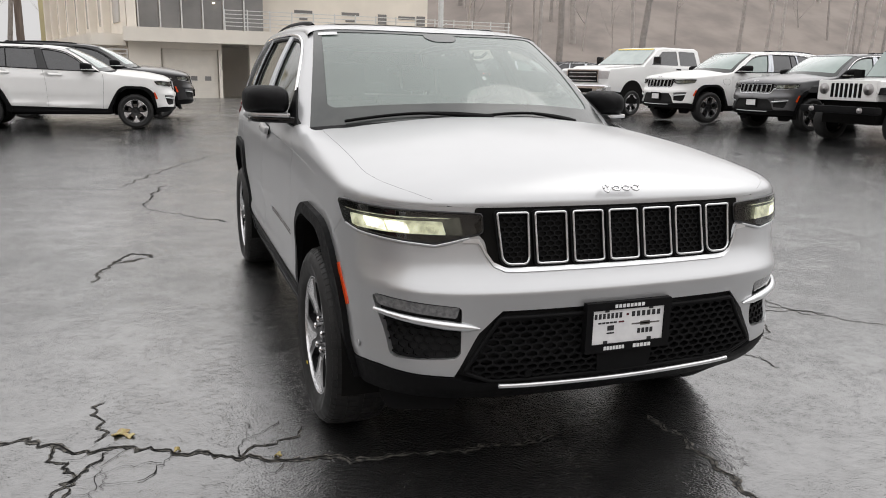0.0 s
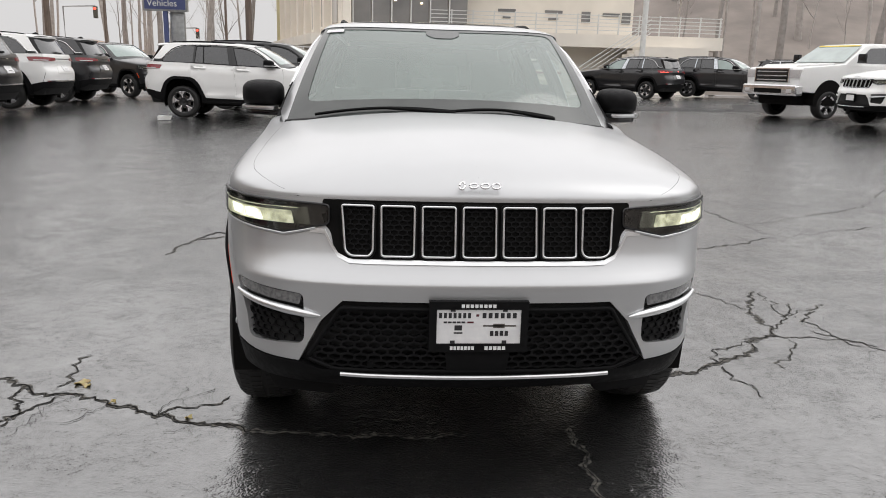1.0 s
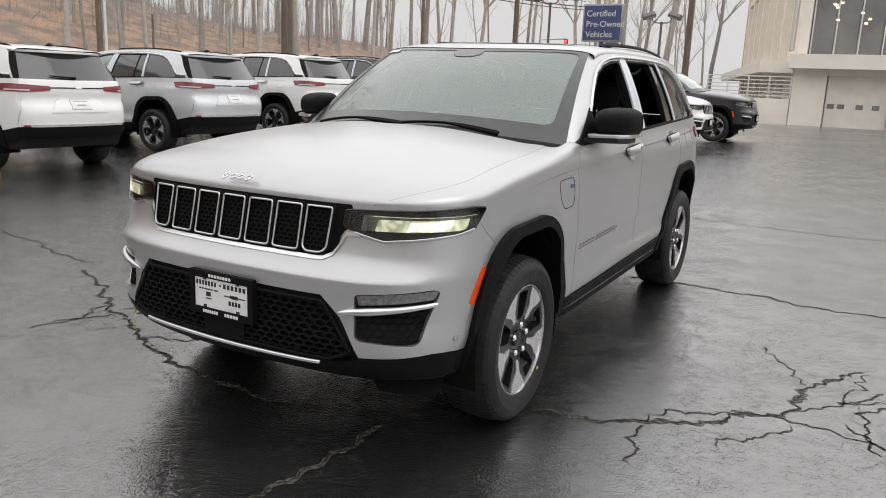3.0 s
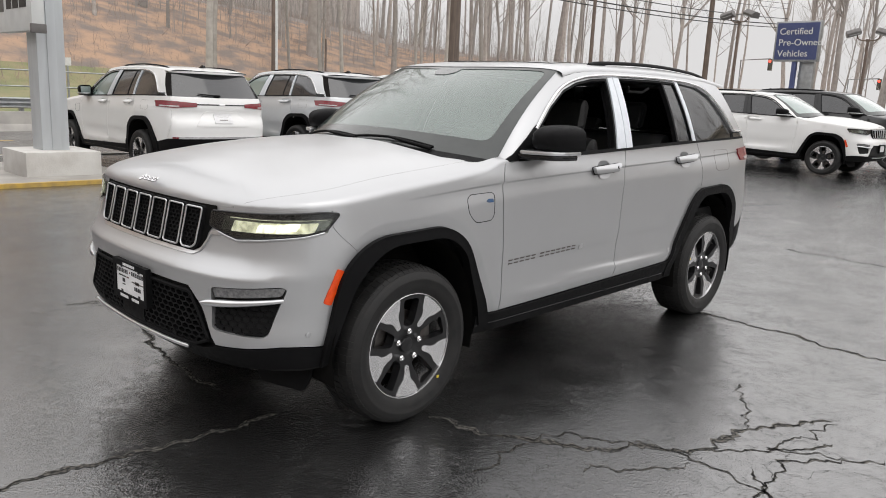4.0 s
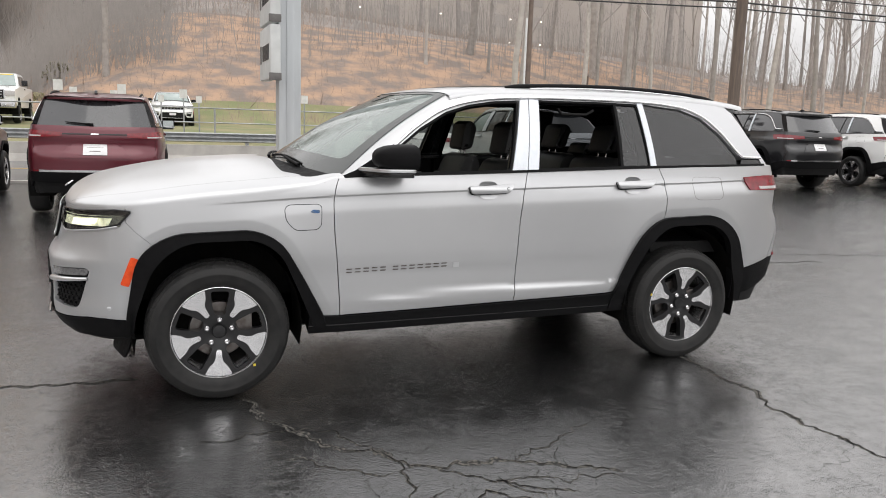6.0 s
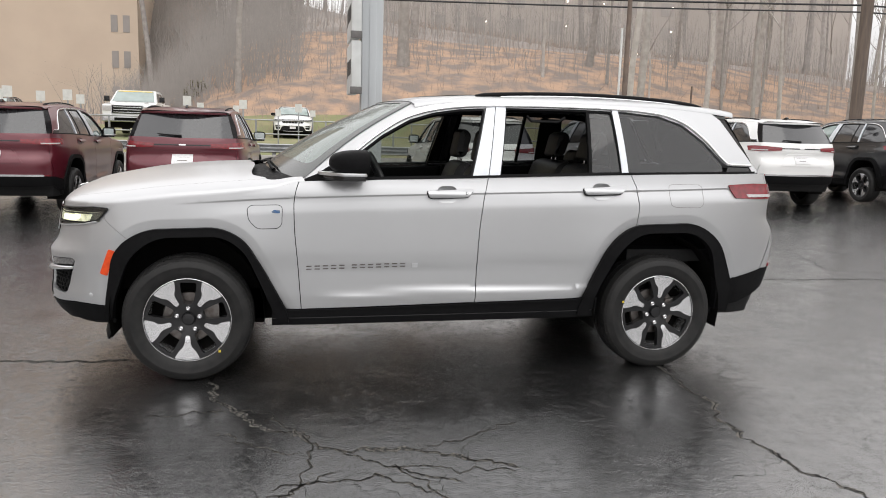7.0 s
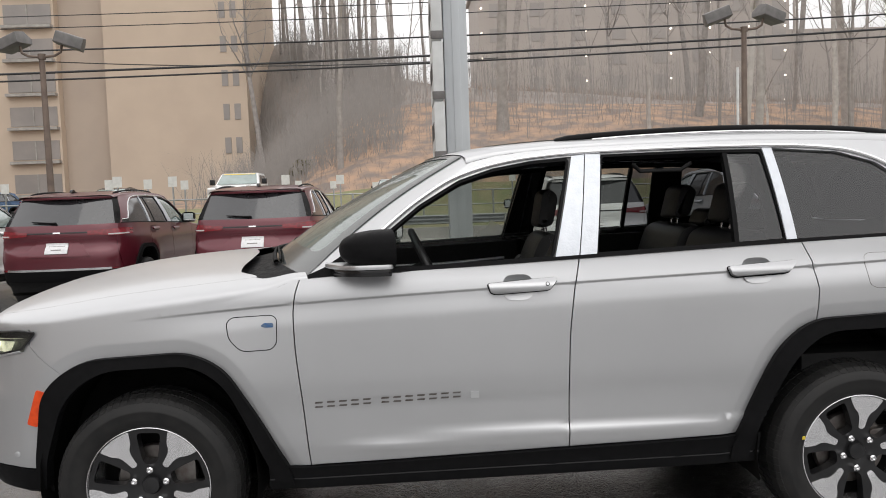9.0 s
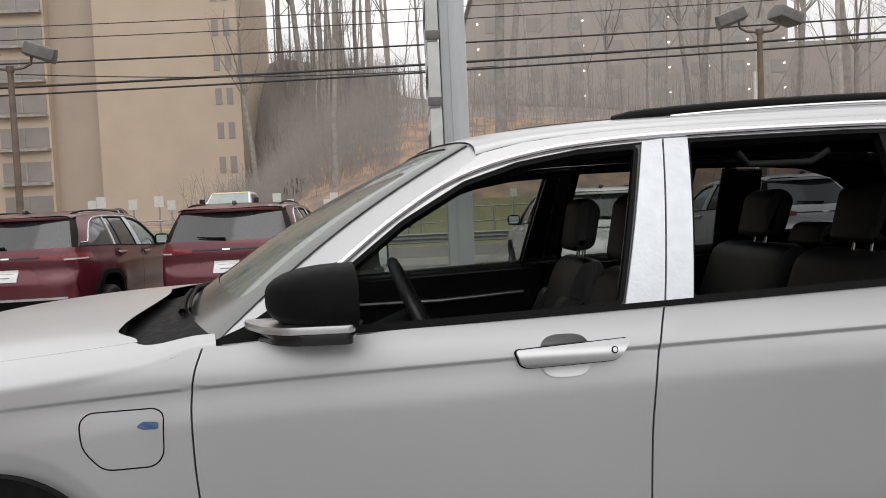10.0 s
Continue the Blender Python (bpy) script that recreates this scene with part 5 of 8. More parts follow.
    pc = bar(tb, 0.016, 0.008, 0.01)
    part("tail_strip", finish("tail_strip", *join([pc, mirrored(pc)])), GLOSSBLACK, car, "dark strip between the tail lamps")
    part("tail_emblem", finish("tail_emblem", *sheet(skin, np.array([(UMAX - 0.05, 1.178), (UMAX + 0.05, 1.178), (UMAX + 0.05, 1.196), (UMAX - 0.05, 1.196)]), (), 0.03, 0.012, 0.004)), CHROME, car)
    cb = np.array([(u, 0.675) for u in np.linspace(float(ux(0.72, True)), UMAX, 10)])
    pc = bar(cb, 0.030, 0.016, 0.02)
    part("tail_chrome", finish("tail_chrome", *join([pc, mirrored(pc)])), CHROME, car, "chrome strip on the rear bumper")
    on_tail = lambda x0, x1, z0, z1, off, th: sheet(skin, tail(((x0, z0), (x1, z0), (x1, z1), (x0, z1)), 0.003, 2), (), 0.06, off, th)
    hc = sheet(skin, tail(((-0.46, 0.85), (0.46, 0.85), (0.30, 1.08), (-0.30, 1.08)), 0.03), (), 0.06, 0.010, 0.014)
    part("plate_surround", finish("plate_surround", *hc), paint_mat, tg)
    rp = part("rear_plate", finish("rear_plate", *on_tail(-0.155, 0.155, 0.895, 1.050, 0.024, 0.016)), PLATEWHITE, car, "white dealer plate")
    part("plate_bar", finish("plate_bar", *on_tail(-0.11, 0.11, 0.985, 0.996, 0.026, 0.003)), STEEL, rp)
    part("plate_bar", finish("plate_bar", *on_tail(-0.07, 0.07, 0.938, 0.945, 0.026, 0.003)), STEEL, rp)
    arm = hatch(np.linspace(0.02, 0.50, 7), np.linspace(0.06, 0.13, 7)) + np.array((0, 0.022, 0.006))
    part("rear_wiper", finish("rear_wiper", *tube(arm, np.array((0.020, 0.016, 0.012, 0.012, 0.012, 0.010, 0.007)), 6)), PLASTIC, car, "black rear wiper on the glass")
    # front plate in its black frame
    fy = -2.372
    fp = part("front_plate", block(-0.152, 0.152, fy - 0.004, fy + 0.004, 0.556, 0.690, 0.002, 1), PLATEWHITE, car, "white dealer plate with dark lettering bars")
    part("plate_frame", boxes([(-0.172, 0.172, fy - 0.010, fy + 0.02, 0.684, 0.712), (-0.172, 0.172, fy - 0.010, fy + 0.02, 0.530, 0.560), (-0.172, -0.146, fy - 0.010, fy + 0.02, 0.560, 0.684), (0.146, 0.172, fy - 0.010, fy + 0.02, 0.560, 0.684)]), PLASTIC, fp, "black plate frame")
    if fine:
        def row(x0, x1, z, h, letters, fill=0.62):
            step = (x1 - x0) / letters
            return [(x0 + k * step, x0 + (k + fill) * step, z, z + h) for k in range(letters)]

        dark = row(-0.138, -0.022, 0.652, 0.019, 7) + row(0.012, 0.138, 0.652, 0.019, 6) + row(-0.122, -0.045, 0.634, 0.006, 5, 0.8) + [(-0.084, -0.058, 0.608, 0.626), (-0.086, -0.056, 0.596, 0.601)] + row(0.04, 0.108, 0.588, 0.018, 4, 0.7)
        for a, b, c, d in dark:
            part("lettering_bar", boxes([(a, b, fy - 0.0052, fy - 0.003, c, d)]), INK, fp)
        for a, b, c, d, mt in ((0.015, 0.130, 0.622, 0.627, STEEL), (0.05, 0.09, 0.617, 0.632, STEEL), (-0.040, -0.018, 0.634, 0.640, RED), (-0.010, 0.0, 0.658, 0.666, RED)):
            part("print_bar", boxes([(a, b, fy - 0.0052, fy - 0.003, c, d)]), mt, fp)
        pale = row(-0.062, 0.062, 0.691, 0.012, 8, 0.7) + row(-0.098, -0.012, 0.539, 0.013, 7, 0.75) + row(0.022, 0.098, 0.539, 0.013, 5, 0.75)
        for a, b, c, d in pale:
            part("frame_bar", boxes([(a, b, fy - 0.0115, fy - 0.009, c, d)]), PLATEWHITE, fp)
        for bx in (-0.09, 0.09):
            for bz in (0.676, 0.560):
                part("plate_bolt", boxes([(bx - 0.008, bx + 0.008, fy - 0.007, fy, bz, bz + 0.011)]), INK, fp)
    # under-body, wheel wells
    part("underbody", boxes([(-0.68, 0.68, -0.96, 0.99, 0.29, 0.40), (-0.60, 0.60, -1.95, -0.96, 0.30, 0.50), (-0.62, 0.62, 0.99, 2.05, 0.36, 0.56)]), CAVITY, car)
    for yw in (-AXLE, AXLE):
        for s in (-1, 1):
            pts = [(yw + 0.44 * math.cos(w), HUB + 0.02 + 0.50 * math.sin(w)) for w in np.linspace(-0.25, math.pi + 0.25, 18)]
            v = [(s * xx, a, b) for xx in (0.60, 0.925) for a, b in pts]
            f = [(i, i + 1, 18 + i + 1, 18 + i) for i in range(17)] + [tuple(range(18))]
            part("wheel_well", finish("wheel_well", v, f), CAVITY, car)
    for x, y in ((0.826, -AXLE), (0.826, AXLE), (-0.826, -AXLE), (-0.826, AXLE)):
        wheel(car, x, y, fine)
    if fine:
        interior(car)
    return car


def arch_line(poly):
    """The open upper run of an arch's outline, from one foot to the other, in order."""
    k = int(np.argmin(poly[:, 1] + poly[:, 0] * 0.001))
    p = np.roll(poly, -k, 0)
    hi = p[p[:, 1] > 0.352]
    hi = hi[np.argsort(np.arctan2(hi[:, 1] - 0.35, hi[:, 0] - p[:, 0].mean()))]
    return hi


def rounded_line(points):
    p = np.array(points, float)
    s = np.concatenate([[0], np.cumsum(np.linalg.norm(np.diff(p, axis=0), axis=1))])
    fx, fz = pch(s, p[:, 0]), pch(s, p[:, 1])
    t = np.linspace(0, s[-1], 80)
    return np.stack([fx(t), fz(t)], 1)


def patchwork_one_sided(fn, a, b):
    """A grid whose normals are taken inside its own range."""
    A, B = np.meshgrid(a, b, indexing="ij")
    A, B = A.ravel(), B.ravel()
    v = fn(A, B)
    ea, eb = 2e-3, 2e-3
    a1, a0 = np.minimum(A + ea, a[-1]), np.maximum(A - ea, a[0])
    b1, b0 = np.minimum(B + eb, b[-1] - 1e-3), np.maximum(B - eb, b[0] + 1e-3)
    Bm, Am = np.clip(B, b[0] + 2e-3, b[-1] - 2e-3), A
    n = np.cross(fn(a1, Bm) - fn(a0, Bm), fn(Am, b1) - fn(Am, b0))
    n /= np.linalg.norm(n, axis=1, keepdims=True) + 1e-12
    flip = np.sign(n[:, 2].sum())
    n = n * flip
    n[B < b[0] + 1e-6, 0] *= 1.0
    w = len(b)
    f = []
    for i in range(len(a) - 1):
        for j in range(w - 1):
            q = (i * w + j, (i + 1) * w + j, (i + 1) * w + j + 1, i * w + j + 1)
            f.append(q if flip > 0 else q[::-1])
    return v, f, n


def mirror_shell():
    """The mirror's rounded cap: blunt towards the nose, open to the rear."""
    def cap(a, b):
        w, h = a, b
        cx, cy, cz = 0.995, -0.455, 1.318
        p = np.power(np.clip(np.cos(h), 0, 1), 0.72)
        return np.stack([cx + 0.113 * np.sign(np.cos(w)) * np.abs(np.cos(w)) ** 0.62 * p, cy - 0.208 * np.sign(np.sin(h)) * np.abs(np.sin(h)) ** 0.80 + 0.02 * np.cos(w) * p, cz + 0.076 * np.sign(np.sin(w)) * np.abs(np.sin(w)) ** 0.62 * p + 0.004], -1)
    a = np.linspace(0, 2 * math.pi, 41)
    b = math.pi / 2 * np.array((0, 0.1, 0.2, 0.32, 0.44, 0.56, 0.68, 0.80, 0.90, 0.97, 0.998, 0.99999))
    A, B = np.meshgrid(a, b, indexing="ij")
    v = cap(A.ravel(), B.ravel())
    d = v - np.array((0.995, -0.455, 1.318))
    n = d / np.array((0.118, 0.200, 0.074)) ** 1.3
    n /= np.linalg.norm(n, axis=1, keepdims=True)
    f = []
    for i in range(40):
        for j in range(11):
            f.append((i * 12 + j, i * 12 + j + 1, (i + 1) * 12 + j + 1, (i + 1) * 12 + j)[::-1])
    return (v, n), (f,)


def interior(car):
    """Seats, dashboard, wheel and floor of the cabin."""
    part("cabin_floor", boxes([(-0.80, 0.80, -1.0, 1.3, 0.36, 0.44), (-0.80, 0.80, 1.3, 2.2, 0.70, 0.78), (-0.12, 0.12, -0.75, 0.35, 0.44, 0.80)]), TRIM, car)
    dash = prism(rounded(((-1.02, 0.80), (-0.62, 0.80), (-0.56, 1.02), (-0.62, 1.16), (-0.78, 1.205), (-1.0, 1.20)), 0.03), -0.76, 0.76, 0.02)
    part("dashboard", dash, TRIM, car, "black dashboard")
    part("dash_strip", boxes([(-0.70, 0.70, -0.575, -0.555, 1.02, 1.035)]), SATIN, car)
    hood = prism(rounded(((-0.60, 1.14), (-0.50, 1.16), (-0.56, 1.235), (-0.70, 1.225)), 0.02), 0.22, 0.56, 0.02)
    part("instrument_hood", hood, TRIM, car)
    c = np.array((0.385, -0.30, 1.185))
    ring = []
    for w in np.linspace(0, 2 * math.pi, 40, False):
        q = np.array((math.cos(w) * 0.188, -math.sin(w) * 0.188 * 0.42, math.sin(w) * 0.188 * 0.91))
        ring.append(c + q)
    sw = part("steering_wheel", finish("wheel", *tube(ring, 0.017, 8, True)), LEATHER, car, "black leather steering wheel")
    hub = part("wheel_hub", block(-0.075, 0.075, -0.025, 0.02, -0.06, 0.06, 0.02), TRIM, sw)
    hub.matrix_local = pose(*c, 25)
    part("wheel_spoke", finish("spoke", *tube([c + np.array((-0.18, 0, 0)), c, c + np.array((0.18, 0, 0))], 0.016, 6, flat=0.7)), SATIN, sw)
    part("wheel_column", finish("column", *tube([c, c + np.array((0, -0.25, -0.10))], 0.04, 8)), TRIM, sw)
    for s in (-1, 1):
        x = 0.385 * s
        seat = part("seat", prism(rounded(((-0.30, 0.62), (0.22, 0.56), (0.24, 0.70), (-0.28, 0.76)), 0.05), x - 0.26, x + 0.26, 0.04), LEATHER, car, "black leather front seat")
        part("seat_back", prism(rounded(((0.10, 0.66), (0.28, 0.64), (0.46, 1.22), (0.42, 1.30), (0.34, 1.29), (0.30, 1.22)), 0.05), x - 0.235, x + 0.235, 0.05), LEATHER, seat)
        for e in (-1, 1):
            part("bolster", prism(rounded(((0.06, 0.74), (0.20, 0.72), (0.36, 1.14), (0.26, 1.16)), 0.04), x + e * 0.20 - 0.055, x + e * 0.20 + 0.055, 0.035), LEATHER, seat)
        part("headrest", prism(rounded(((0.325, 1.32), (0.425, 1.33), (0.46, 1.50), (0.41, 1.545), (0.36, 1.52)), 0.035), x - 0.135, x + 0.135, 0.04), LEATHER, seat, "black headrest")
        for e in (-0.05, 0.05):
            part("headrest_post", finish("post", *tube([(x + e, 0.385, 1.26), (x + e, 0.40, 1.36)], 0.008, 6)), CHROME, seat)
        part("door_card", prism(rounded(((-0.80, 0.50), (0.24, 0.50), (0.29, 1.23), (-0.82, 1.19)), 0.03), s * 0.82 - 0.04, s * 0.82 + 0.04, 0.01), TRIM, car)
        part("rear_door_card", prism(rounded(((0.27, 0.50), (0.95, 0.52), (1.20, 1.25), (0.32, 1.235)), 0.03), s * 0.82 - 0.04, s * 0.82 + 0.04, 0.01), TRIM, car)
        part("door_strip", finish("strip", *tube([(s * 0.775, -0.70, 1.09), (s * 0.77, -0.2, 1.095), (s * 0.775, 0.2, 1.12)], 0.010, 6)), SATIN, car)
        rs = part("rear_seat", prism(rounded(((0.48, 0.66), (1.00, 0.62), (1.02, 0.78), (0.50, 0.80)), 0.05), x - 0.33, x + 0.33, 0.04), LEATHER, car, "black leather rear seat")
        part("rear_seat_back", prism(rounded(((0.88, 0.72), (1.04, 0.70), (1.23, 1.26), (1.18, 1.33), (1.08, 1.30)), 0.05), x - 0.33, x + 0.33, 0.05), LEATHER, rs)
        part("headrest", prism(rounded(((1.10, 1.345), (1.20, 1.355), (1.245, 1.50), (1.20, 1.545), (1.145, 1.525)), 0.03), x * 0.95 - 0.13, x * 0.95 + 0.13, 0.035), LEATHER, rs)
        for e in (-0.05, 0.05):
            part("headrest_post", finish("post", *tube([(x * 0.95 + e, 1.145, 1.29), (x * 0.95 + e, 1.16, 1.37)], 0.008, 6)), CHROME, rs)
    part("middle_headrest", prism(rounded(((1.13, 1.32), (1.23, 1.33), (1.25, 1.40), (1.17, 1.41)), 0.03), -0.12, 0.12, 0.03), LEATHER, car)
    part("grab_handle", finish("grab", *tube([(0.70, 0.60, 1.63), (0.675, 0.64, 1.60), (0.675, 0.82, 1.60), (0.70, 0.86, 1.63)], 0.010, 6)), TRIM, car)
    for nm, pts in (("rear_pillar_lining", ((1.14, 1.24), (1.36, 1.24), (1.31, 1.66), (1.13, 1.67))), ("quarter_lining", ((1.30, 1.24), (2.10, 1.26), (2.00, 1.44), (1.90, 1.46), (1.85, 1.385), (1.30, 1.355)))):
        both(nm, sheet(cabin, np.array(pts), (), 0.06, -0.045, 0.02), TRIM, car)
    part("interior_mirror", block(-0.13, 0.13, -0.50, -0.47, 1.50, 1.57, 0.015), GLOSSBLACK, car)

# ---- ground: one wet sheet, rising a little to the north and east ----
GROUNDY = pch((-60, 0, 3, 8, 13, 20, 33, 50, 90), (0, 0, 0.03, 0.16, 0.26, 0.28, 0.20, -0.45, -0.45))
GROUNDX = pch((-60, 2.5, 6, 11, 16, 40, 90), (0, 0, 0.06, 0.21, 0.31, 0.36, 0.36))


def ground_z(x, y):
    return GROUNDY(y) + GROUNDX(x)


def asphalt():
    """Dark worn asphalt under a film of water: coarse grain, puddled and drier patches."""
    m = bpy.data.materials.new("wet_asphalt")
    m.use_nodes = True
    n, l = m.node_tree.nodes, m.node_tree.links
    b = n["Principled BSDF"]
    tc = n.new("ShaderNodeTexCoord")

    def noise_at(scale, detail=5, rough=0.6):
        t = n.new("ShaderNodeTexNoise")
        t.inputs["Scale"].default_value, t.inputs["Detail"].default_value, t.inputs["Roughness"].default_value = scale, detail, rough
        l.new(tc.outputs["Object"], t.inputs["Vector"])
        return t.outputs["Fac"]

    def ranged(v, a, c, lo, hi):
        r = n.new("ShaderNodeMapRange")
        for i, q in enumerate((a, c, lo, hi)):
            r.inputs[i + 1].default_value = q
        l.new(v, r.inputs[0])
        return r.outputs[0]

    def times(p, q, op="MULTIPLY"):
        k = n.new("ShaderNodeMath")
        k.operation = op
        for i, v in enumerate((p, q)):
            if isinstance(v, float):
                k.inputs[i].default_value = v
            else:
                l.new(v, k.inputs[i])
        return k.outputs[0]
    patches = noise_at(0.45, 6)
    blotch = noise_at(3.1, 6, 0.7)
    grain = noise_at(150, 3)
    dry = ranged(times(patches, times(blotch, 0.5, "MULTIPLY"), "ADD"), 0.56, 0.90, 0.0, 1.0)
    mix = n.new("ShaderNodeMix")
    mix.data_type = "RGBA"
    mix.inputs[6].default_value, mix.inputs[7].default_value = (0.003, 0.003, 0.0032, 1), (0.022, 0.0218, 0.0214, 1)
    l.new(times(ranged(grain, 0.35, 0.7, 0.0, 1.0), ranged(blotch, 0.3, 0.7, 0.3, 1.0)), mix.inputs[0])
    l.new(mix.outputs[2], b.inputs["Base Color"])
    l.new(ranged(dry, 0, 1, 0.32, 0.54), b.inputs["Roughness"])
    b.inputs["IOR"].default_value = 1.5
    b.inputs["Specular IOR Level"].default_value = 0.35
    l.new(ranged(dry, 0, 1, 1.0, 0.85), b.inputs["Coat Weight"])
    l.new(ranged(dry, 0, 1, 0.06, 0.20), b.inputs["Coat Roughness"])
    b.inputs["Coat IOR"].default_value = 2.75
    # aggregate stones standing out of the water film, fewer where it is deep
    vo = n.new("ShaderNodeTexVoronoi")
    vo.inputs["Scale"].default_value = 105
    l.new(tc.outputs["Object"], vo.inputs["Vector"])
    stones = times(ranged(vo.outputs["Distance"], 0.0, 0.75, 1.0, 0.0), ranged(noise_at(21, 4, 0.7), 0.38, 0.66, 0.15, 1.0))
    height = times(stones, times(noise_at(260, 3, 0.7), 0.35), "ADD")
    bp = n.new("ShaderNodeBump")
    bp.inputs["Strength"].default_value, bp.inputs["Distance"].default_value = 1.0, 0.0055
    l.new(height, bp.inputs["Height"])
    l.new(bp.outputs[0], b.inputs["Normal"])
    film = times(times(stones, ranged(blotch, 0.35, 0.65, 0.35, 1.0)), times(noise_at(55, 4, 0.7), 0.3), "ADD")
    bp2 = n.new("ShaderNodeBump")
    bp2.inputs["Strength"].default_value, bp2.inputs["Distance"].default_value = 1.0, 0.0026
    l.new(film, bp2.inputs["Height"])
    l.new(bp2.outputs[0], b.inputs["Coat Normal"])
    return m


ASPHALT = asphalt()
gx = np.concatenate([[-400, -200, -100, -60], np.linspace(-30, 60, 61), [90, 150, 400]])
gy = np.concatenate([[-400, -200, -60], np.linspace(-30, 60, 61), [100, 200, 400]])
A, B = np.meshgrid(gx, gy, indexing="ij")
gv = np.stack([A.ravel(), B.ravel(), ground_z(A.ravel(), B.ravel())], 1)
gf = [(i * len(gy) + j, (i + 1) * len(gy) + j, (i + 1) * len(gy) + j + 1, i * len(gy) + j + 1) for i in range(len(gx) - 1) for j in range(len(gy) - 1)]
ground = part("ground", finish("ground", gv, gf), ASPHALT)
tagged(ground, "dark wet cracked asphalt of a car lot", "ground", kind="structure")

CRACK = material("crack_gap", (0.005, 0.005, 0.005), 0.8, 0, (0.012, 0.011, 0.010), 30, spec=0.1)
CRUMBLE = material("crumbled_crack_edge", (0.15, 0.14, 0.122), 0.7, 0, (0.016, 0.016, 0.016), 46, 7, bump=0.9, bump_size=140, contrast=0.14)
rng = random.Random(7)


def crack(points, w=0.014, edge=0.05, branch=True):
    """A jagged crack with a crumbled rim, lying in the asphalt."""
    p = resampled(points, 0.022, False)
    k = len(p)
    t = np.gradient(p, axis=0)
    t /= np.linalg.norm(t, axis=1, keepdims=True) + 1e-9
    nr = np.stack([-t[:, 1], t[:, 0]], 1)
    drift = np.array([noise.noise(Vector((q[0] * 4, q[1] * 4, 3))) * 0.06 + noise.noise(Vector((q[0] * 14, q[1] * 14, 5))) * 0.04 + noise.noise(Vector((q[0] * 37, q[1] * 37, 8))) * 0.024 + noise.noise(Vector((q[0] * 83, q[1] * 83, 2))) * 0.012 for q in p])
    drift[0] = drift[-1] = 0
    p = p + nr * drift[:, None]
    if branch:
        for i in range(6, k - 6, 11):
            if rng.random() < 0.4:
                side = rng.choice((-1, 1))
                d = t[i] * rng.uniform(-0.4, 0.9) + nr[i] * side
                ln = rng.uniform(0.10, 0.42)
                m = p[i] + d * ln * 0.5 + t[i] * rng.uniform(-0.08, 0.08)
                crack((tuple(p[i]), tuple(m), tuple(m + d * ln * 0.6 + t[i] * rng.uniform(-0.12, 0.12))), w * 0.5, 0, False)
    for nm, mat, width, lift, seed in (("crack_rim", CRUMBLE, edge * 0.45, 0.002, 1), ("crack", CRACK, w * 0.34, 0.004, 2)):
        if not width:
            continue
        hw = np.array([width * (0.25 + 0.9 * abs(noise.noise(Vector((q[0] * 9, q[1] * 9, seed * 3.3)))) + 1.1 * max(0, noise.noise(Vector((q[0] * 41, q[1] * 41, seed * 5.1))))) for q in p])
        hw[0] = hw[-1] = 0.001
        l, r = p + nr * hw[:, None], p - nr * hw[:, None]
        z = ground_z(p[:, 0], p[:, 1]) + lift
        v = np.concatenate([np.column_stack([l, z]), np.column_stack([r, z])])
        f = [(k + i, k + i + 1, i + 1, i) for i in range(k - 1)]
        part(nm, finish(nm, v, f), mat, ground)


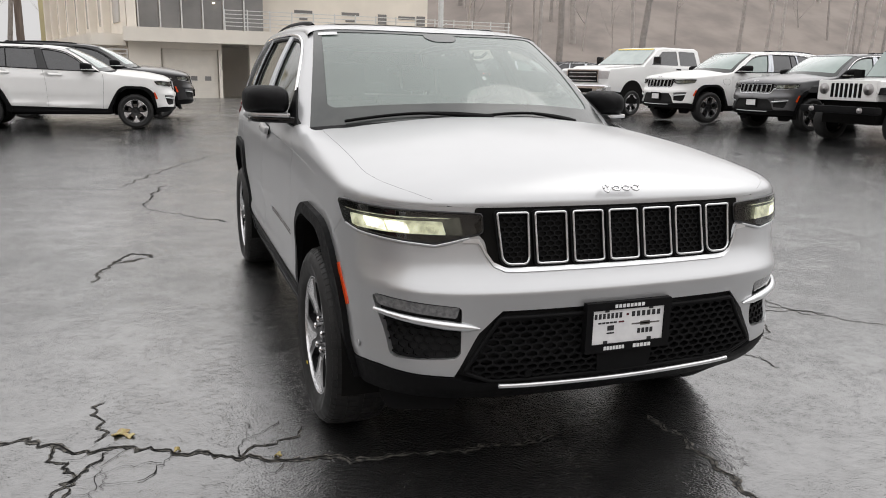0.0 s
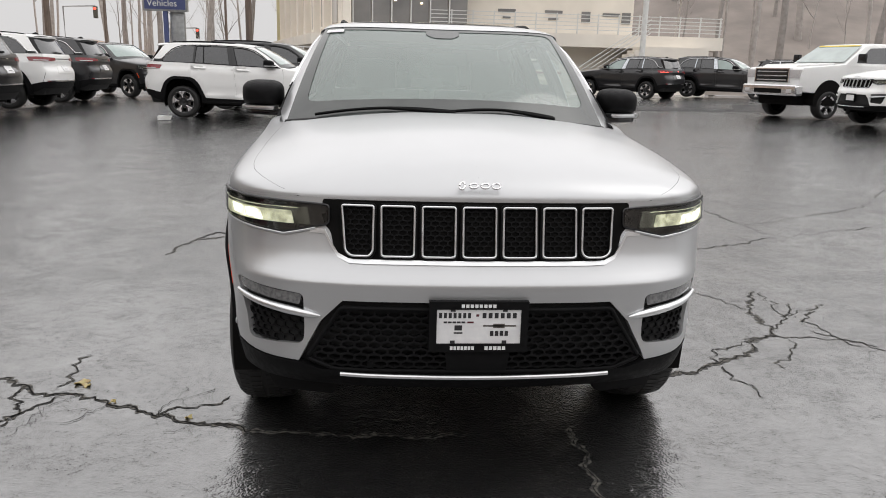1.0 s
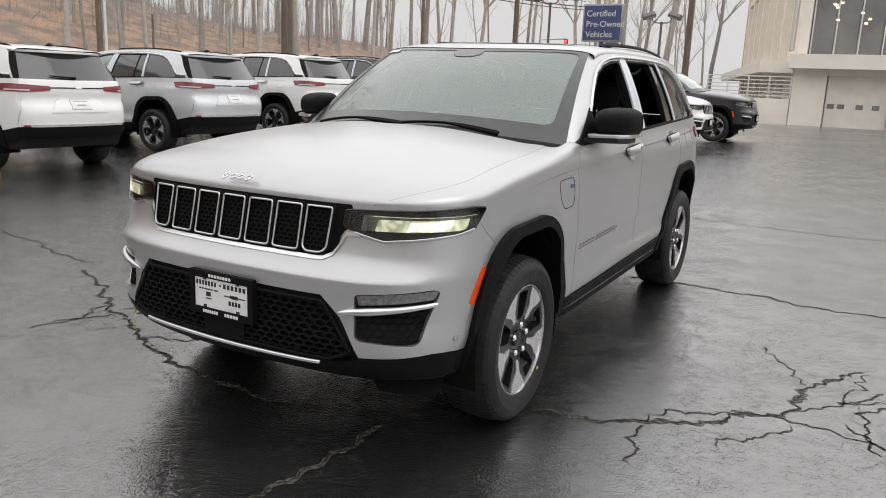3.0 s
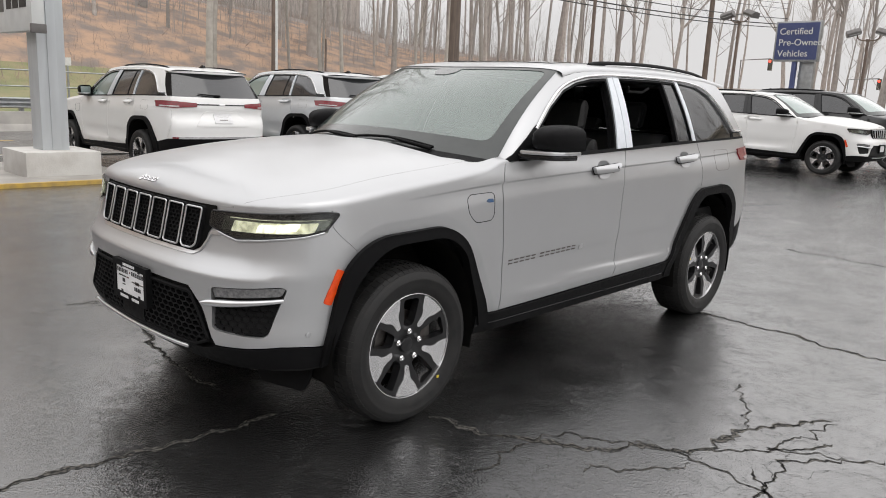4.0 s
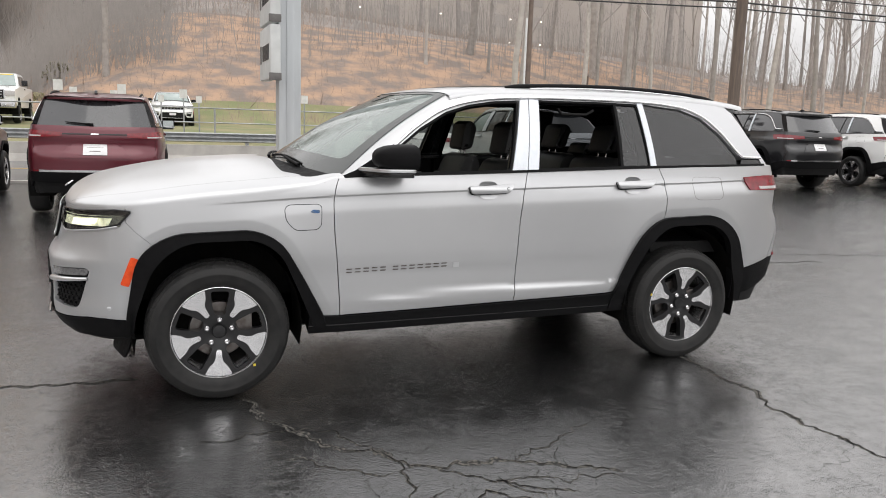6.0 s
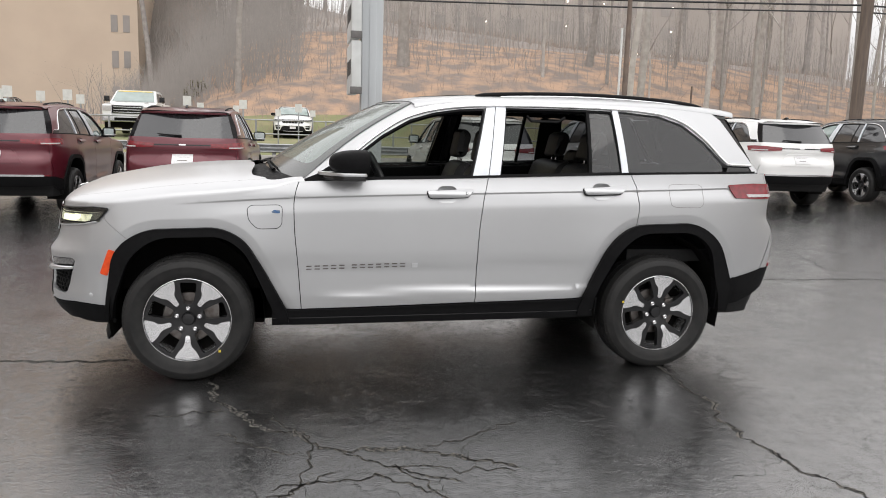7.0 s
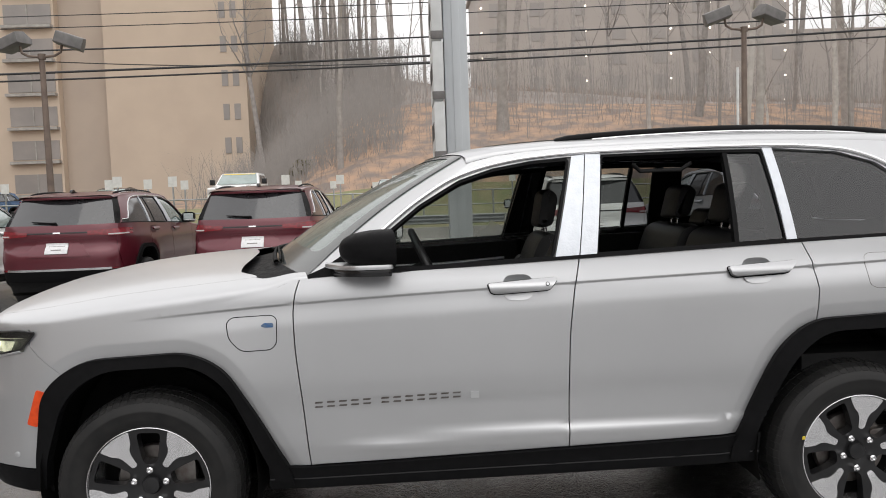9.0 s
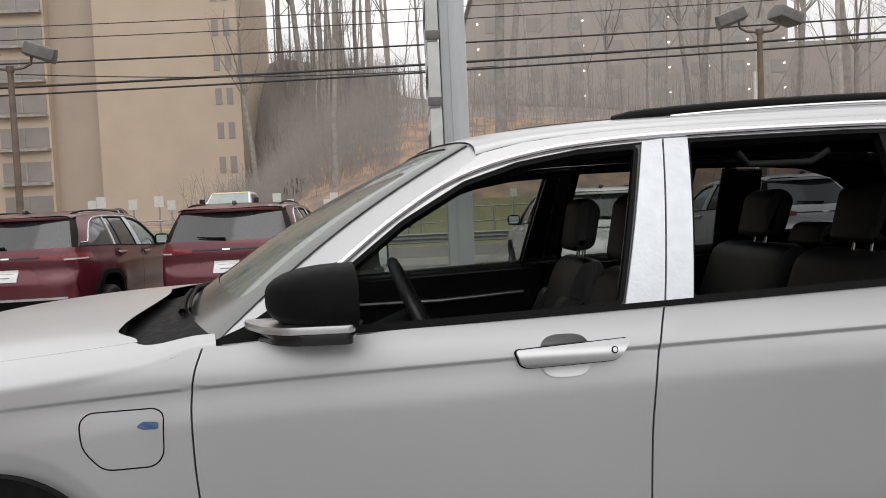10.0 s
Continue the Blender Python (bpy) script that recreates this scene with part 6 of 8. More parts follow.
for line, w, e in (
    (((-2.9, -1.0), (-2.34, -1.21), (-2.04, -1.43), (-1.77, -1.53), (-1.3, -1.74), (-0.89, -1.91), (-0.4, -1.97), (0.05, -1.95)), 0.016, 0.05),
    (((-1.83, -1.45), (-1.81, -1.05)), 0.008, 0.03), (((-2.0, -1.43), (-1.88, -1.75), (-1.94, -2.0)), 0.009, 0.03),
    (((-1.3, -1.74), (-1.02, -1.56)), 0.010, 0.03), (((-1.95, -1.86), (-1.77, -1.55)), 0.009, 0.03),
    (((0.95, -1.36), (1.30, -1.28), (1.50, -1.18), (1.66, -1.06), (1.93, -0.78), (2.02, -0.60), (2.05, -0.27), (2.31, 0.17)), 0.011, 0.06),
    (((2.02, -0.62), (2.21, -0.42), (2.40, -0.12)), 0.009, 0.03), (((2.21, -0.42), (2.34, 0.14)), 0.007, 0.02),
    (((1.48, -1.2), (1.50, -1.0), (1.93, -0.79)), 0.008, 0.02), (((1.46, -1.22), (1.50, -1.62)), 0.007, 0.02),
    (((2.40, -0.95), (2.29, -0.50), (2.62, -0.12)), 0.010, 0.03), (((2.2, -0.40), (2.5, -0.24)), 0.007, 0.02),
    (((1.92, -0.78), (2.05, -0.82), (2.36, -0.86), (2.50, -0.95)), 0.008, 0.02), (((2.03, -0.82), (1.78, -1.26)), 0.006, 0.02),
    (((2.05, -0.25), (1.95, 0.0), (1.77, 0.30)), 0.007, 0.02),
    (((0.6, 1.5), (0.95, 1.51), (1.5, 1.51), (2.07, 1.43), (2.55, 1.48), (3.3, 1.85), (4.6, 2.3)), 0.013, 0.05),
    (((3.6, 7.4), (3.49, 6.6), (3.25, 4.34), (3.22, 3.07), (3.32, 2.0)), 0.014, 0.05),
    (((-1.89, -2.4), (-1.86, -1.99), (-1.8, -1.57)), 0.007, 0.0), (((0.38, -3.2), (0.41, -2.75), (0.46, -2.35), (0.47, -1.9)), 0.010, 0.045),
    (((-2.02, 5.22), (-1.57, 6.4), (-0.82, 7.92)), 0.013, 0.03), (((-1.72, 3.92), (-1.68, 4.36), (-1.62, 4.75), (-1.5, 5.3)), 0.024, 0.03), (((-1.72, 3.92), (-1.5, 3.57), (-0.96, 3.02)), 0.026, 0.03),
    (((-4.2, 5.6), (-2.01, 5.1)), 0.020, 0.0), (((2.25, -0.67), (2.67, -1.26)), 0.008, 0.02), (((6.58, 4.4), (6.55, 1.6)), 0.014, 0.03),
    (((0.4, 4.55), (1.87, 4.45), (4.2, 4.6)), 0.010, 0.02), (((-4.8, -0.56), (-3.95, -0.64), (-3.45, -0.81), (-3.0, -0.8)), 0.013, 0.03),
    (((-5.6, 3.5), (-4.4, 2.7), (-3.9, 2.9)), 0.012, 0.0), (((4.4, 8.2), (6.5, 8.8), (9.0, 8.6)), 0.013, 0.03), (((3.3, 2.4), (5.1, 3.3), (7.2, 5.6)), 0.012, 0.03),
):
    crack(line, w, e)
# a small broken hollow with a crumbled rim
crack(((-1.91, 1.61), (-1.89, 1.80), (-1.78, 1.88), (-1.68, 1.83), (-1.62, 1.72)), 0.030, 0.06, False)
crack(((-2.02, 1.08), (-1.97, 1.39), (-1.90, 1.60), (-1.80, 1.66), (-1.68, 1.70)), 0.010, 0.06, False)
patch_m = material("newer_asphalt_patch", (0.022, 0.022, 0.023), 0.3, 0, (0.04, 0.04, 0.04), 9, 5, bump=0.3, bump_size=90, coat=0.7)
part("asphalt_patch", finish("asphalt_patch", [(x, y, float(ground_z(x, y)) + 0.006) for x, y in ((2.5, 24.5), (6.0, 19.0), (11.0, 17.0), (13.0, 20.5), (9.0, 26.5))], [(0, 1, 2, 3, 4)]), patch_m, ground)

# ---- road, barrier, verge and hillside to the west ----
CONCRETE = material("weathered_concrete", (0.42, 0.40, 0.37), 0.75, 0, (0.30, 0.285, 0.265), 2.2, 6, bump=0.25, bump_size=40)
ROADMAT = material("wet_road_asphalt", (0.10, 0.10, 0.102), 0.4, 0, (0.07, 0.07, 0.072), 1.2, 6, bump=0.2, bump_size=90, coat=0.6)
WHITELINE = material("worn_white_line", (0.62, 0.61, 0.59), 0.6, 0, (0.35, 0.345, 0.335), 9, 6)
YELLOWLINE = material("worn_yellow_line", (0.55, 0.36, 0.07), 0.6, 0, (0.36, 0.25, 0.09), 9, 6)
road = tagged(part("road", boxes([(-19.6, -12.6, -90, 90, -0.2, 0.012)]), ROADMAT), "wet grey road beyond the car lot", "road", kind="structure")
part("yellow_line", boxes([(-13.0, -12.86, -90, 90, 0.0, 0.017)]), YELLOWLINE, road)
part("yellow_line", boxes([(-16.65, -16.52, -90, 90, 0.0, 0.017)]), YELLOWLINE, road)
for i in range(16):
    part("white_dash", boxes([(-16.2, -16.08, -40 + i * 6, -37 + i * 6, 0.0, 0.017)]), WHITELINE, road)
tagged(part("kerb", boxes([(-12.6, -12.4, -90, 90, -0.1, 0.05)]), CONCRETE), "pale concrete kerb beside the road", "kerb", kind="structure")
wall_prof = [(-20.25, 0), (-19.65, 0), (-19.70, 0.10), (-19.84, 0.22), (-19.90, 0.55), (-20.10, 0.55)]
tagged(part("road_barrier", prism(wall_prof, -90, 60, 0.0, "y"), CONCRETE), "stained concrete road barrier", "barrier", kind="structure")
GALV = material("galvanised_steel", (0.42, 0.43, 0.44), 0.4, 0.8, (0.32, 0.33, 0.33), 6, 5)
rail = new("guard_rail")
tagged(rail, "galvanised guard rail above the concrete barrier", "guard rail")
part("rail_beam", prism([(-20.45, 0.62), (-20.36, 0.65), (-20.42, 0.71), (-20.36, 0.77), (-20.42, 0.83), (-20.36, 0.89), (-20.45, 0.92)], -60, 60, 0, "y"), GALV, rail)
for i in range(38):
    part("rail_post", boxes([(-20.60, -20.48, -46 + i * 2.6, -45.88 + i * 2.6, 0.0, 0.91)]), GALV, rail)

LEAFLITTER = material("leaf_litter_slope", (0.40, 0.265, 0.18), 0.9, 0, (0.20, 0.165, 0.145), 0.8, 15, bump=1.0, bump_size=4.0, contrast=0.22, stretch=(1, 0.8, 1.5))
GRASS = material("winter_grass", (0.17, 0.19, 0.085), 0.9, 0, (0.25, 0.22, 0.12), 0.8, 8, bump=0.8, bump_size=12, contrast=0.3)
HILLX = pch((-140, -95, -70, -55, -48, -40, -36, -33, -27, -20.3), (15, 13, 11.2, 9.2, 7.2, 3.9, 1.7, 0.95, 0.82, 0.3))


def hill_z(x, y):
    b = y * 64.5 / (4.5 - x) + 8 * np.clip((-x - 56) / 16, 0, 1)
    f = np.interp(b, (-90, -13, -11, -8, -4, 2, 16, 30, 57, 112), (0.05, 0.05, 0.25, 0.62, 0.88, 1.0, 0.95, 0.84, 0.62, 0.45))
    base = np.minimum(HILLX(x), 1.25)
    knoll = 7.0 * np.exp(-((b + 3) / 7.5) ** 2) * np.clip((-x - 56) / 18, 0, 1)
    return base + (HILLX(x) - base) * f + knoll + np.sin(x * 0.31 + y * 0.17) * 0.25 * np.clip((-x - 36) / 10, 0, 1)


hx, hy = np.concatenate([np.linspace(-140, -60, 12), np.linspace(-55, -20.3, 24)]), np.linspace(-120, 150, 91)
A, B = np.meshgrid(hx, hy, indexing="ij")
hv = np.stack([A.ravel(), B.ravel(), hill_z(A.ravel(), B.ravel())], 1)
hf = [(i * 91 + j, (i + 1) * 91 + j, (i + 1) * 91 + j + 1, i * 91 + j + 1) for i in range(len(hx) - 1) for j in range(90)]
far = [q for q in hf if hv[q[0], 0] < -53]
hf = [q for q in hf if hv[q[0], 0] >= -53]
WOODED = material("bare_wooded_slope", (0.30, 0.265, 0.24), 0.95, 0, (0.21, 0.19, 0.175), 0.35, 12, bump=1.0, bump_size=1.2, contrast=0.3, stretch=(1, 1, 0.3))
tagged(part("upper_hillside", finish("upper_hillside", hv, far), WOODED), "grey-brown wooded upper slope in the mist", "hillside", kind="structure")
tagged(part("hillside", finish("hillside", hv, hf), LEAFLITTER), "misty hillside covered in brown fallen leaves", "hillside", kind="structure")
vx = np.linspace(-37.0, -20.6, 8)
A, B = np.meshgrid(vx, np.linspace(-70, 40, 40), indexing="ij")
hv = np.stack([A.ravel(), B.ravel(), hill_z(A.ravel(), B.ravel()) + 0.03], 1)
hf = [(i * 40 + j, (i + 1) * 40 + j, (i + 1) * 40 + j + 1, i * 40 + j + 1) for i in range(7) for j in range(39)]
tagged(part("grass_verge", finish("grass_verge", hv, hf), GRASS), "dull green winter grass verge", "grass", kind="structure")
# ridge to the north-east
RIDGE_MAT = material("bare_wooded_ridge", (0.27, 0.235, 0.21), 0.95, 0, (0.19, 0.165, 0.15), 0.25, 9, bump=0.8, bump_size=2.0, contrast=0.3)
A, B = np.meshgrid(np.linspace(14, 170, 40), np.linspace(0, 1, 12), indexing="ij")
yy = 50 - A * 0.12 + B * 60
hv = np.stack([A.ravel(), yy.ravel(), (0.2 + 21 * smooth01(B) * (0.55 + 0.45 * smooth01((A - 14) / 30)) + 0.6 * np.sin(A * 0.23) * B).ravel()], 1)
hf = [(i * 12 + j, (i + 1) * 12 + j, (i + 1) * 12 + j + 1, i * 12 + j + 1) for i in range(39) for j in range(11)]
tagged(part("far_ridge", finish("far_ridge", hv, hf), RIDGE_MAT), "grey-brown wooded ridge in the mist", "ridge", kind="structure")

# unseen plain rise added to the south: it dims the car nose's reflections
A, B = np.meshgrid(np.linspace(-120, 160, 30), np.linspace(0, 1, 8), indexing="ij")
hv = np.stack([A.ravel(), (-38 - B * 26).ravel(), (-0.1 + 26 * smooth01(B) * (1 + 0.15 * np.sin(A * 0.11)) ).ravel()], 1)
hf = [(i * 8 + j, i * 8 + j + 1, (i + 1) * 8 + j + 1, (i + 1) * 8 + j) for i in range(29) for j in range(7)]
tagged(part("south_ridge", finish("south_ridge", hv, hf), RIDGE_MAT), "unseen grey-brown rise added to darken reflections in the nose", "ridge", kind="structure")

# ---- the dealership building to the north ----
STUCCO = material("cream_stucco", (0.84, 0.785, 0.70), 0.85, 0, (0.76, 0.71, 0.635), 0.9, 7, bump=0.15, bump_size=50)
STUCCOB = material("pale_concrete_band", (0.80, 0.75, 0.67), 0.8, 0, (0.72, 0.675, 0.605), 0.8, 7, bump=0.15, bump_size=50)
SHOWGLASS = material("showroom_glass", (0.17, 0.17, 0.17), 0.10, 0, (0.24, 0.235, 0.23), 0.8, spec=0.8)
WHITEMETAL = material("white_painted_metal", (0.70, 0.70, 0.68), 0.45, 0, (0.60, 0.60, 0.58), 8)
GARAGE = material("cream_garage_door", (0.78, 0.735, 0.66), 0.6, 0, (0.70, 0.66, 0.595), 2)
WARMLAMP = glowing("showroom_lamp", (1.0, 0.82, 0.52), 4.0)
BY = 33.0
# pale base colour puts haze and reflected sky into the wing's panes
HAZEGLASS = material("haze_paled_glass", (0.48, 0.46, 0.43), 0.2, 0, (0.56, 0.54, 0.505), 0.7)
bld = new("dealership_building")
tagged(bld, "cream two-storey dealership with a glazed upper showroom", "building")
for b_ in ((-2.1, -0.75, BY, BY + 12, 0, 2.68), (-0.75, 1.75, BY, BY + 0.35, 2.42, 2.68), (1.75, 1.9, BY, BY + 5, 0, 2.68), (3.15, 3.8, BY, BY + 0.5, 0, 2.68), (1.9, 9.4, BY + 5, BY + 5.3, 0, 2.68), (8.55, 12.0, BY + 0.6, BY + 5.0, 0, 2.68), (-0.75, 1.75, BY + 0.45, BY + 1, 0, 2.5)):
    part("wall", boxes([b_]), STUCCO, bld, "cream ground-floor wall")
part("pier", boxes([(7.40, 7.90, BY, BY + 0.5, 0, 2.68)]), STUCCO, bld)
part("pier", boxes([(14.9, 15.3, BY, BY + 0.4, 0, 2.68)]), STUCCO, bld)
gd = part("garage_door", boxes([(-0.7, 1.7, BY + 0.22, BY + 0.30, 0.1, 2.42)]), GARAGE, bld, "cream sectional garage door")
for i in range(5):
    part("door_seam", boxes([(-0.7, 1.7, BY + 0.205, BY + 0.225, 0.52 + i * 0.42, 0.535 + i * 0.42)]), STUCCOB, gd)
for x in (-0.62, -0.22, 0.50, 1.12):
    part("door_pane", boxes([(x, x + 0.28, BY + 0.20, BY + 0.225, 1.02, 1.22)]), SHOWGLASS, gd)
# darker sheet before the bay's cream back wall, the bay's shade in its colour
part("back_shade", boxes([(3.8, 8.6, BY + 4.8, BY + 4.9, 0, 2.6)]), material("shade_toned_bay_wall", (0.55, 0.52, 0.48), 0.9, 0, (0.45, 0.425, 0.40), 1.5), bld)
part("walkway", boxes([(-2.25, 16.2, BY - 0.9, BY + 5.5, 2.68, 3.28)]), STUCCOB, bld, "cream concrete walkway slab")
part("white_bay_door", boxes([(12.1, 14.9, BY + 0.6, BY + 0.7, 0.2, 2.5)]), WHITEMETAL, bld, "white bay door")
for q in ((3.95, 12.6, BY + 2.0, BY + 12, 3.28, 8.2), (-2.1, -1.7, BY + 0.2, BY + 12, 3.28, 8.2), (-1.7, 3.95, BY + 0.5, BY + 12, 5.9, 8.2), (-1.7, 3.95, BY + 5.5, BY + 12, 3.28, 5.9)):
    part("upper_wall", boxes([q]), STUCCO, bld, "cream upper wall")
part("roof", boxes([(-2.3, 12.9, BY - 0.2, BY + 12.2, 8.2, 8.5)]), STUCCOB, bld)
for i in range(6):
    x = -1.65 + i * 0.93
    wn_ = part("showroom_window", boxes([(x + 0.05, x + 0.90, BY + 0.62, BY + 0.66, 3.32, 5.85)]), SHOWGLASS, bld, "tall showroom pane")
    part("mullion", boxes([(x, x + 0.06, BY + 0.55, BY + 0.72, 3.28, 5.9)]), WHITEMETAL, wn_)
for i in range(14):
    lx, lz = rng.uniform(-1.2, 2.4), rng.uniform(4.2, 5.5)
    part("showroom_lamp", boxes([(lx, lx + 0.10, BY + 0.58, BY + 0.61, lz, lz + 0.07)]), WARMLAMP, bld, "warm showroom lamp")
for x, z, w, h in ((5.6, 4.35, 0.9, 0.16), (5.85, 4.05, 0.4, 0.12), (8.0, 4.35, 0.9, 0.16), (8.2, 4.05, 0.5, 0.12), (9.9, 3.95, 0.45, 0.55), (11.0, 4.3, 0.9, 0.16), (12.0, 3.95, 0.45, 0.55)):
    part("upper_window", boxes([(x, x + w, BY + 1.94, BY + 2.0, z, z + h)]), SHOWGLASS, bld, "small dark upper window")
for z in (3.45, 3.62, 3.79, 3.96, 4.13):
    part("railing_bar", boxes([(3.95, 16.1, BY - 0.84, BY - 0.80, z, z + 0.035)]), WHITEMETAL, bld)
    part("railing_bar", boxes([(2.0, 3.95, BY - 0.84, BY - 0.80, z, z + 0.035)]), WHITEMETAL, bld)
for i in range(15):
    part("railing_post", boxes([(2.0 + i, 2.05 + i, BY - 0.86, BY - 0.80, 3.28, 4.2)]), WHITEMETAL, bld)
for i in range(14):
    part("stair_step", boxes([(8.4 + i * 0.26, 8.7 + i * 0.26 + 3.0 * (i == 13), BY - 2.0, BY - 0.9, 0.2, 0.40 + i * 0.18)]), STUCCOB, bld, "cream outside stair")
for k in range(4):
    part("stair_rail", finish("stair_rail", *tube([(7.7, BY - 2.05, 0.75 + k * 0.2), (8.4, BY - 2.05, 0.75 + k * 0.2), (12.2, BY - 2.05, 3.35 + k * 0.2)], 0.022, 6)), WHITEMETAL, bld)
part("flag_pole", finish("flag_pole", *tube([(11.55, BY - 3, 0.2), (11.55, BY - 3, 9)], 0.13, 10)), WHITEMETAL, bld, "white steel column")
part("bench", boxes([(4.6, 6.2, BY - 0.2 + i * 0.3, BY - 0.05 + i * 0.3, 3.65, 3.70) for i in range(3)]), STUCCOB, bld)
# long canopy wing that runs back to the north-west
wing = new("canopy_wing")
tagged(wing, "pale dealership wing with a stepped canopy", "building")
part("wing_wall", prism([(-2.15, BY + 1.0), (-8.6, 62), (-4.0, 64), (-0.5, BY + 12)], 0, 8.0, 0, "z"), STUCCO, wing)
part("wing_roof", prism([(-2.35, BY + 0.8), (-9.0, 62.4), (-3.8, 64.4), (-0.3, BY + 12.2)], 8.0, 8.4, 0, "z"), STUCCOB, wing)
part("wing_deck", prism([(-2.2, BY + 0.5), (-3.6, BY + 0.3), (-10.4, 62), (-8.7, 62)], 2.5, 3.0, 0, "z"), STUCCOB, wing, "cream deck along the wing")
along = Vector((-8.6 + 2.15, 62 - BY - 1.0, 0)).normalized()
for i in range(7):
    at = Vector((-2.15, BY + 1.0, 0)) + along * (2.0 + i * 3.8)
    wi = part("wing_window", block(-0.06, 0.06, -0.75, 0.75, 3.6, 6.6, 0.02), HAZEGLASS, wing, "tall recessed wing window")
    wi.matrix_local = pose(at.x, at.y, 0, 0, 0, math.degrees(math.atan2(-along.x, along.y)))
    pr = part("wing_pier", block(-0.35, 0.2, -0.25, 0.25, 0.0, 7.9, 0.03), STUCCOB, wing)
    at = at + along * 1.9
    pr.matrix_local = pose(at.x, at.y, 0, 0, 0, math.degrees(math.atan2(-along.x, along.y)))
low_wall = new("retaining_wall")
tagged(low_wall, "cream retaining wall with a white rail fence on top", "wall")
part("wall", block(-5.8, -2.15, BY + 0.1, BY + 0.4, 0.0, 1.35, 0.02), STUCCO, low_wall)
for k in range(6):
    part("rail", boxes([(-5.8, -2.15, BY + 0.2, BY + 0.25, 1.45 + k * 0.17, 1.50 + k * 0.17)]), WHITEMETAL, low_wall)
for k in range(5):
    part("rail_post", boxes([(-5.8 + k * 0.9, -5.74 + k * 0.9, BY + 0.19, BY + 0.26, 1.35, 2.36)]), WHITEMETAL, low_wall)
yb = new("far_building")
tagged(yb, "pale yellow building far off in the mist", "building")
YELLOWWALL = material("pale_yellow_wall", (0.62, 0.56, 0.33), 0.9, 0, (0.55, 0.5, 0.32), 0.5)
part("wall", boxes([(-14, 2, 98, 110, 0, 14)]), YELLOWWALL, yb)
part("roof", boxes([(-14.5, 2.5, 97.5, 110.5, 14, 14.5)]), STUCCOB, yb)

# the dealership stands about fifty metres off
K = 1.44
for b_ in (bld, wing, low_wall):
    b_.location, b_.scale = (0.311 * (1 - K), -4.932 * (1 - K), 1.505 * (1 - K)), (K, K, K)

# ---- the apartment block to the south-west ----
BRICK = material("tan_brick", (0.58, 0.475, 0.375), 0.9, 0, (0.53, 0.43, 0.34), 0.35, 9, bump=0.2, bump_size=20)
BRICKB = material("brown_brick", (0.47, 0.39, 0.32), 0.9, 0, (0.43, 0.355, 0.295), 0.35, 9, bump=0.2, bump_size=20)
PANE = material("apartment_window", (0.33, 0.30, 0.28), 0.3, 0, (0.27, 0.25, 0.235), 0.6)
apt = new("apartment_block")
tagged(apt, "tall tan brick apartment block in the mist", "building")
part("wall", boxes([(-74, -60, -25.0, -13.6, 0, 30)]), BRICK, apt)
part("wall", boxes([(-74, -61.2, -29.0, -25.0, 0, 30)]), BRICKB, apt)
part("wall", boxes([(-74, -60.4, -48.0, -29.0, 0, 30)]), BRICK, apt)
part("roof", boxes([(-74.4, -59.8, -48.3, -13.3, 30, 30.5)]), CONCRETE, apt)
for fl in range(9):
    z = 2.9 + fl * 2.75
    for y0 in (-33.0, -38.5, -44.0):
        wd = part("balcony_window", boxes([(-60.42, -60.34, y0, y0 + 3.8, z, z + 1.55)]), PANE, apt, "wide dark balcony window")
        part("balcony_slab", boxes([(-60.4, -59.9, y0 - 0.1, y0 + 3.9, z - 0.35, z - 0.12)]), CONCRETE, wd)
        part("window_post", boxes([(-60.36, -60.28, y0 + 1.85, y0 + 1.95, z, z + 1.55)]), CONCRETE, wd)
    for y0 in (-15.6, -14.7):
        part("small_window", boxes([(-60.02, -59.95, y0, y0 + 0.5, z, z + 1.3)]), PANE, apt, "small dark window")

# ---- the block on the hill: a long facade with mist put into its colours, and small outside lamps ----
MISTBRICK = material("mist_paled_brick", (0.44, 0.395, 0.36), 0.95, 0, (0.40, 0.36, 0.33), 0.12, 6, bump=0.1, bump_size=9)
MISTPANE = material("mist_paled_window", (0.36, 0.33, 0.305), 0.5, 0, (0.33, 0.305, 0.285), 0.4)
OUTLAMP = glowing("outside_lamp", (1.0, 0.93, 0.82), 3.0)
hb = new("hill_block")
tagged(hb, "long block on the hill, mist in its grey-brown colour, with small lit lamps", "building")
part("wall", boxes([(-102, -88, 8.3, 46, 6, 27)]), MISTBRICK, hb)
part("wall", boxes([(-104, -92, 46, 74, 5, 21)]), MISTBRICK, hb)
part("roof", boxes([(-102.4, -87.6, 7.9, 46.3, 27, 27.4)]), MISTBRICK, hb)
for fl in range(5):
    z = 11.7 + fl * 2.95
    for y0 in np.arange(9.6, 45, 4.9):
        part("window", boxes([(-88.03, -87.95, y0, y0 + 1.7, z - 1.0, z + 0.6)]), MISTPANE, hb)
    for y0, first_floor in ((21.1, 1), (31.4, 1), (36.2, 1), (41.0, 0), (8.6, 1), (45.4, 0)):
        if fl >= first_floor and (fl * 3 + int(y0)) % 7 != 4:
            part("outside_lamp", block(-87.9, -87.7, y0 - 0.09, y0 + 0.09, z - 0.02, z + 0.16, 0.03, 1), OUTLAMP, hb, "small lit outside lamp")

# ---- trees ----
# grey bark lightened so that its colour carries the haze over the slopes
BARK = material("haze_paled_bark", (0.42, 0.385, 0.36), 0.9, 0, (0.31, 0.285, 0.265), 3, 6, bump=0.5, bump_size=14, vary=0.25)


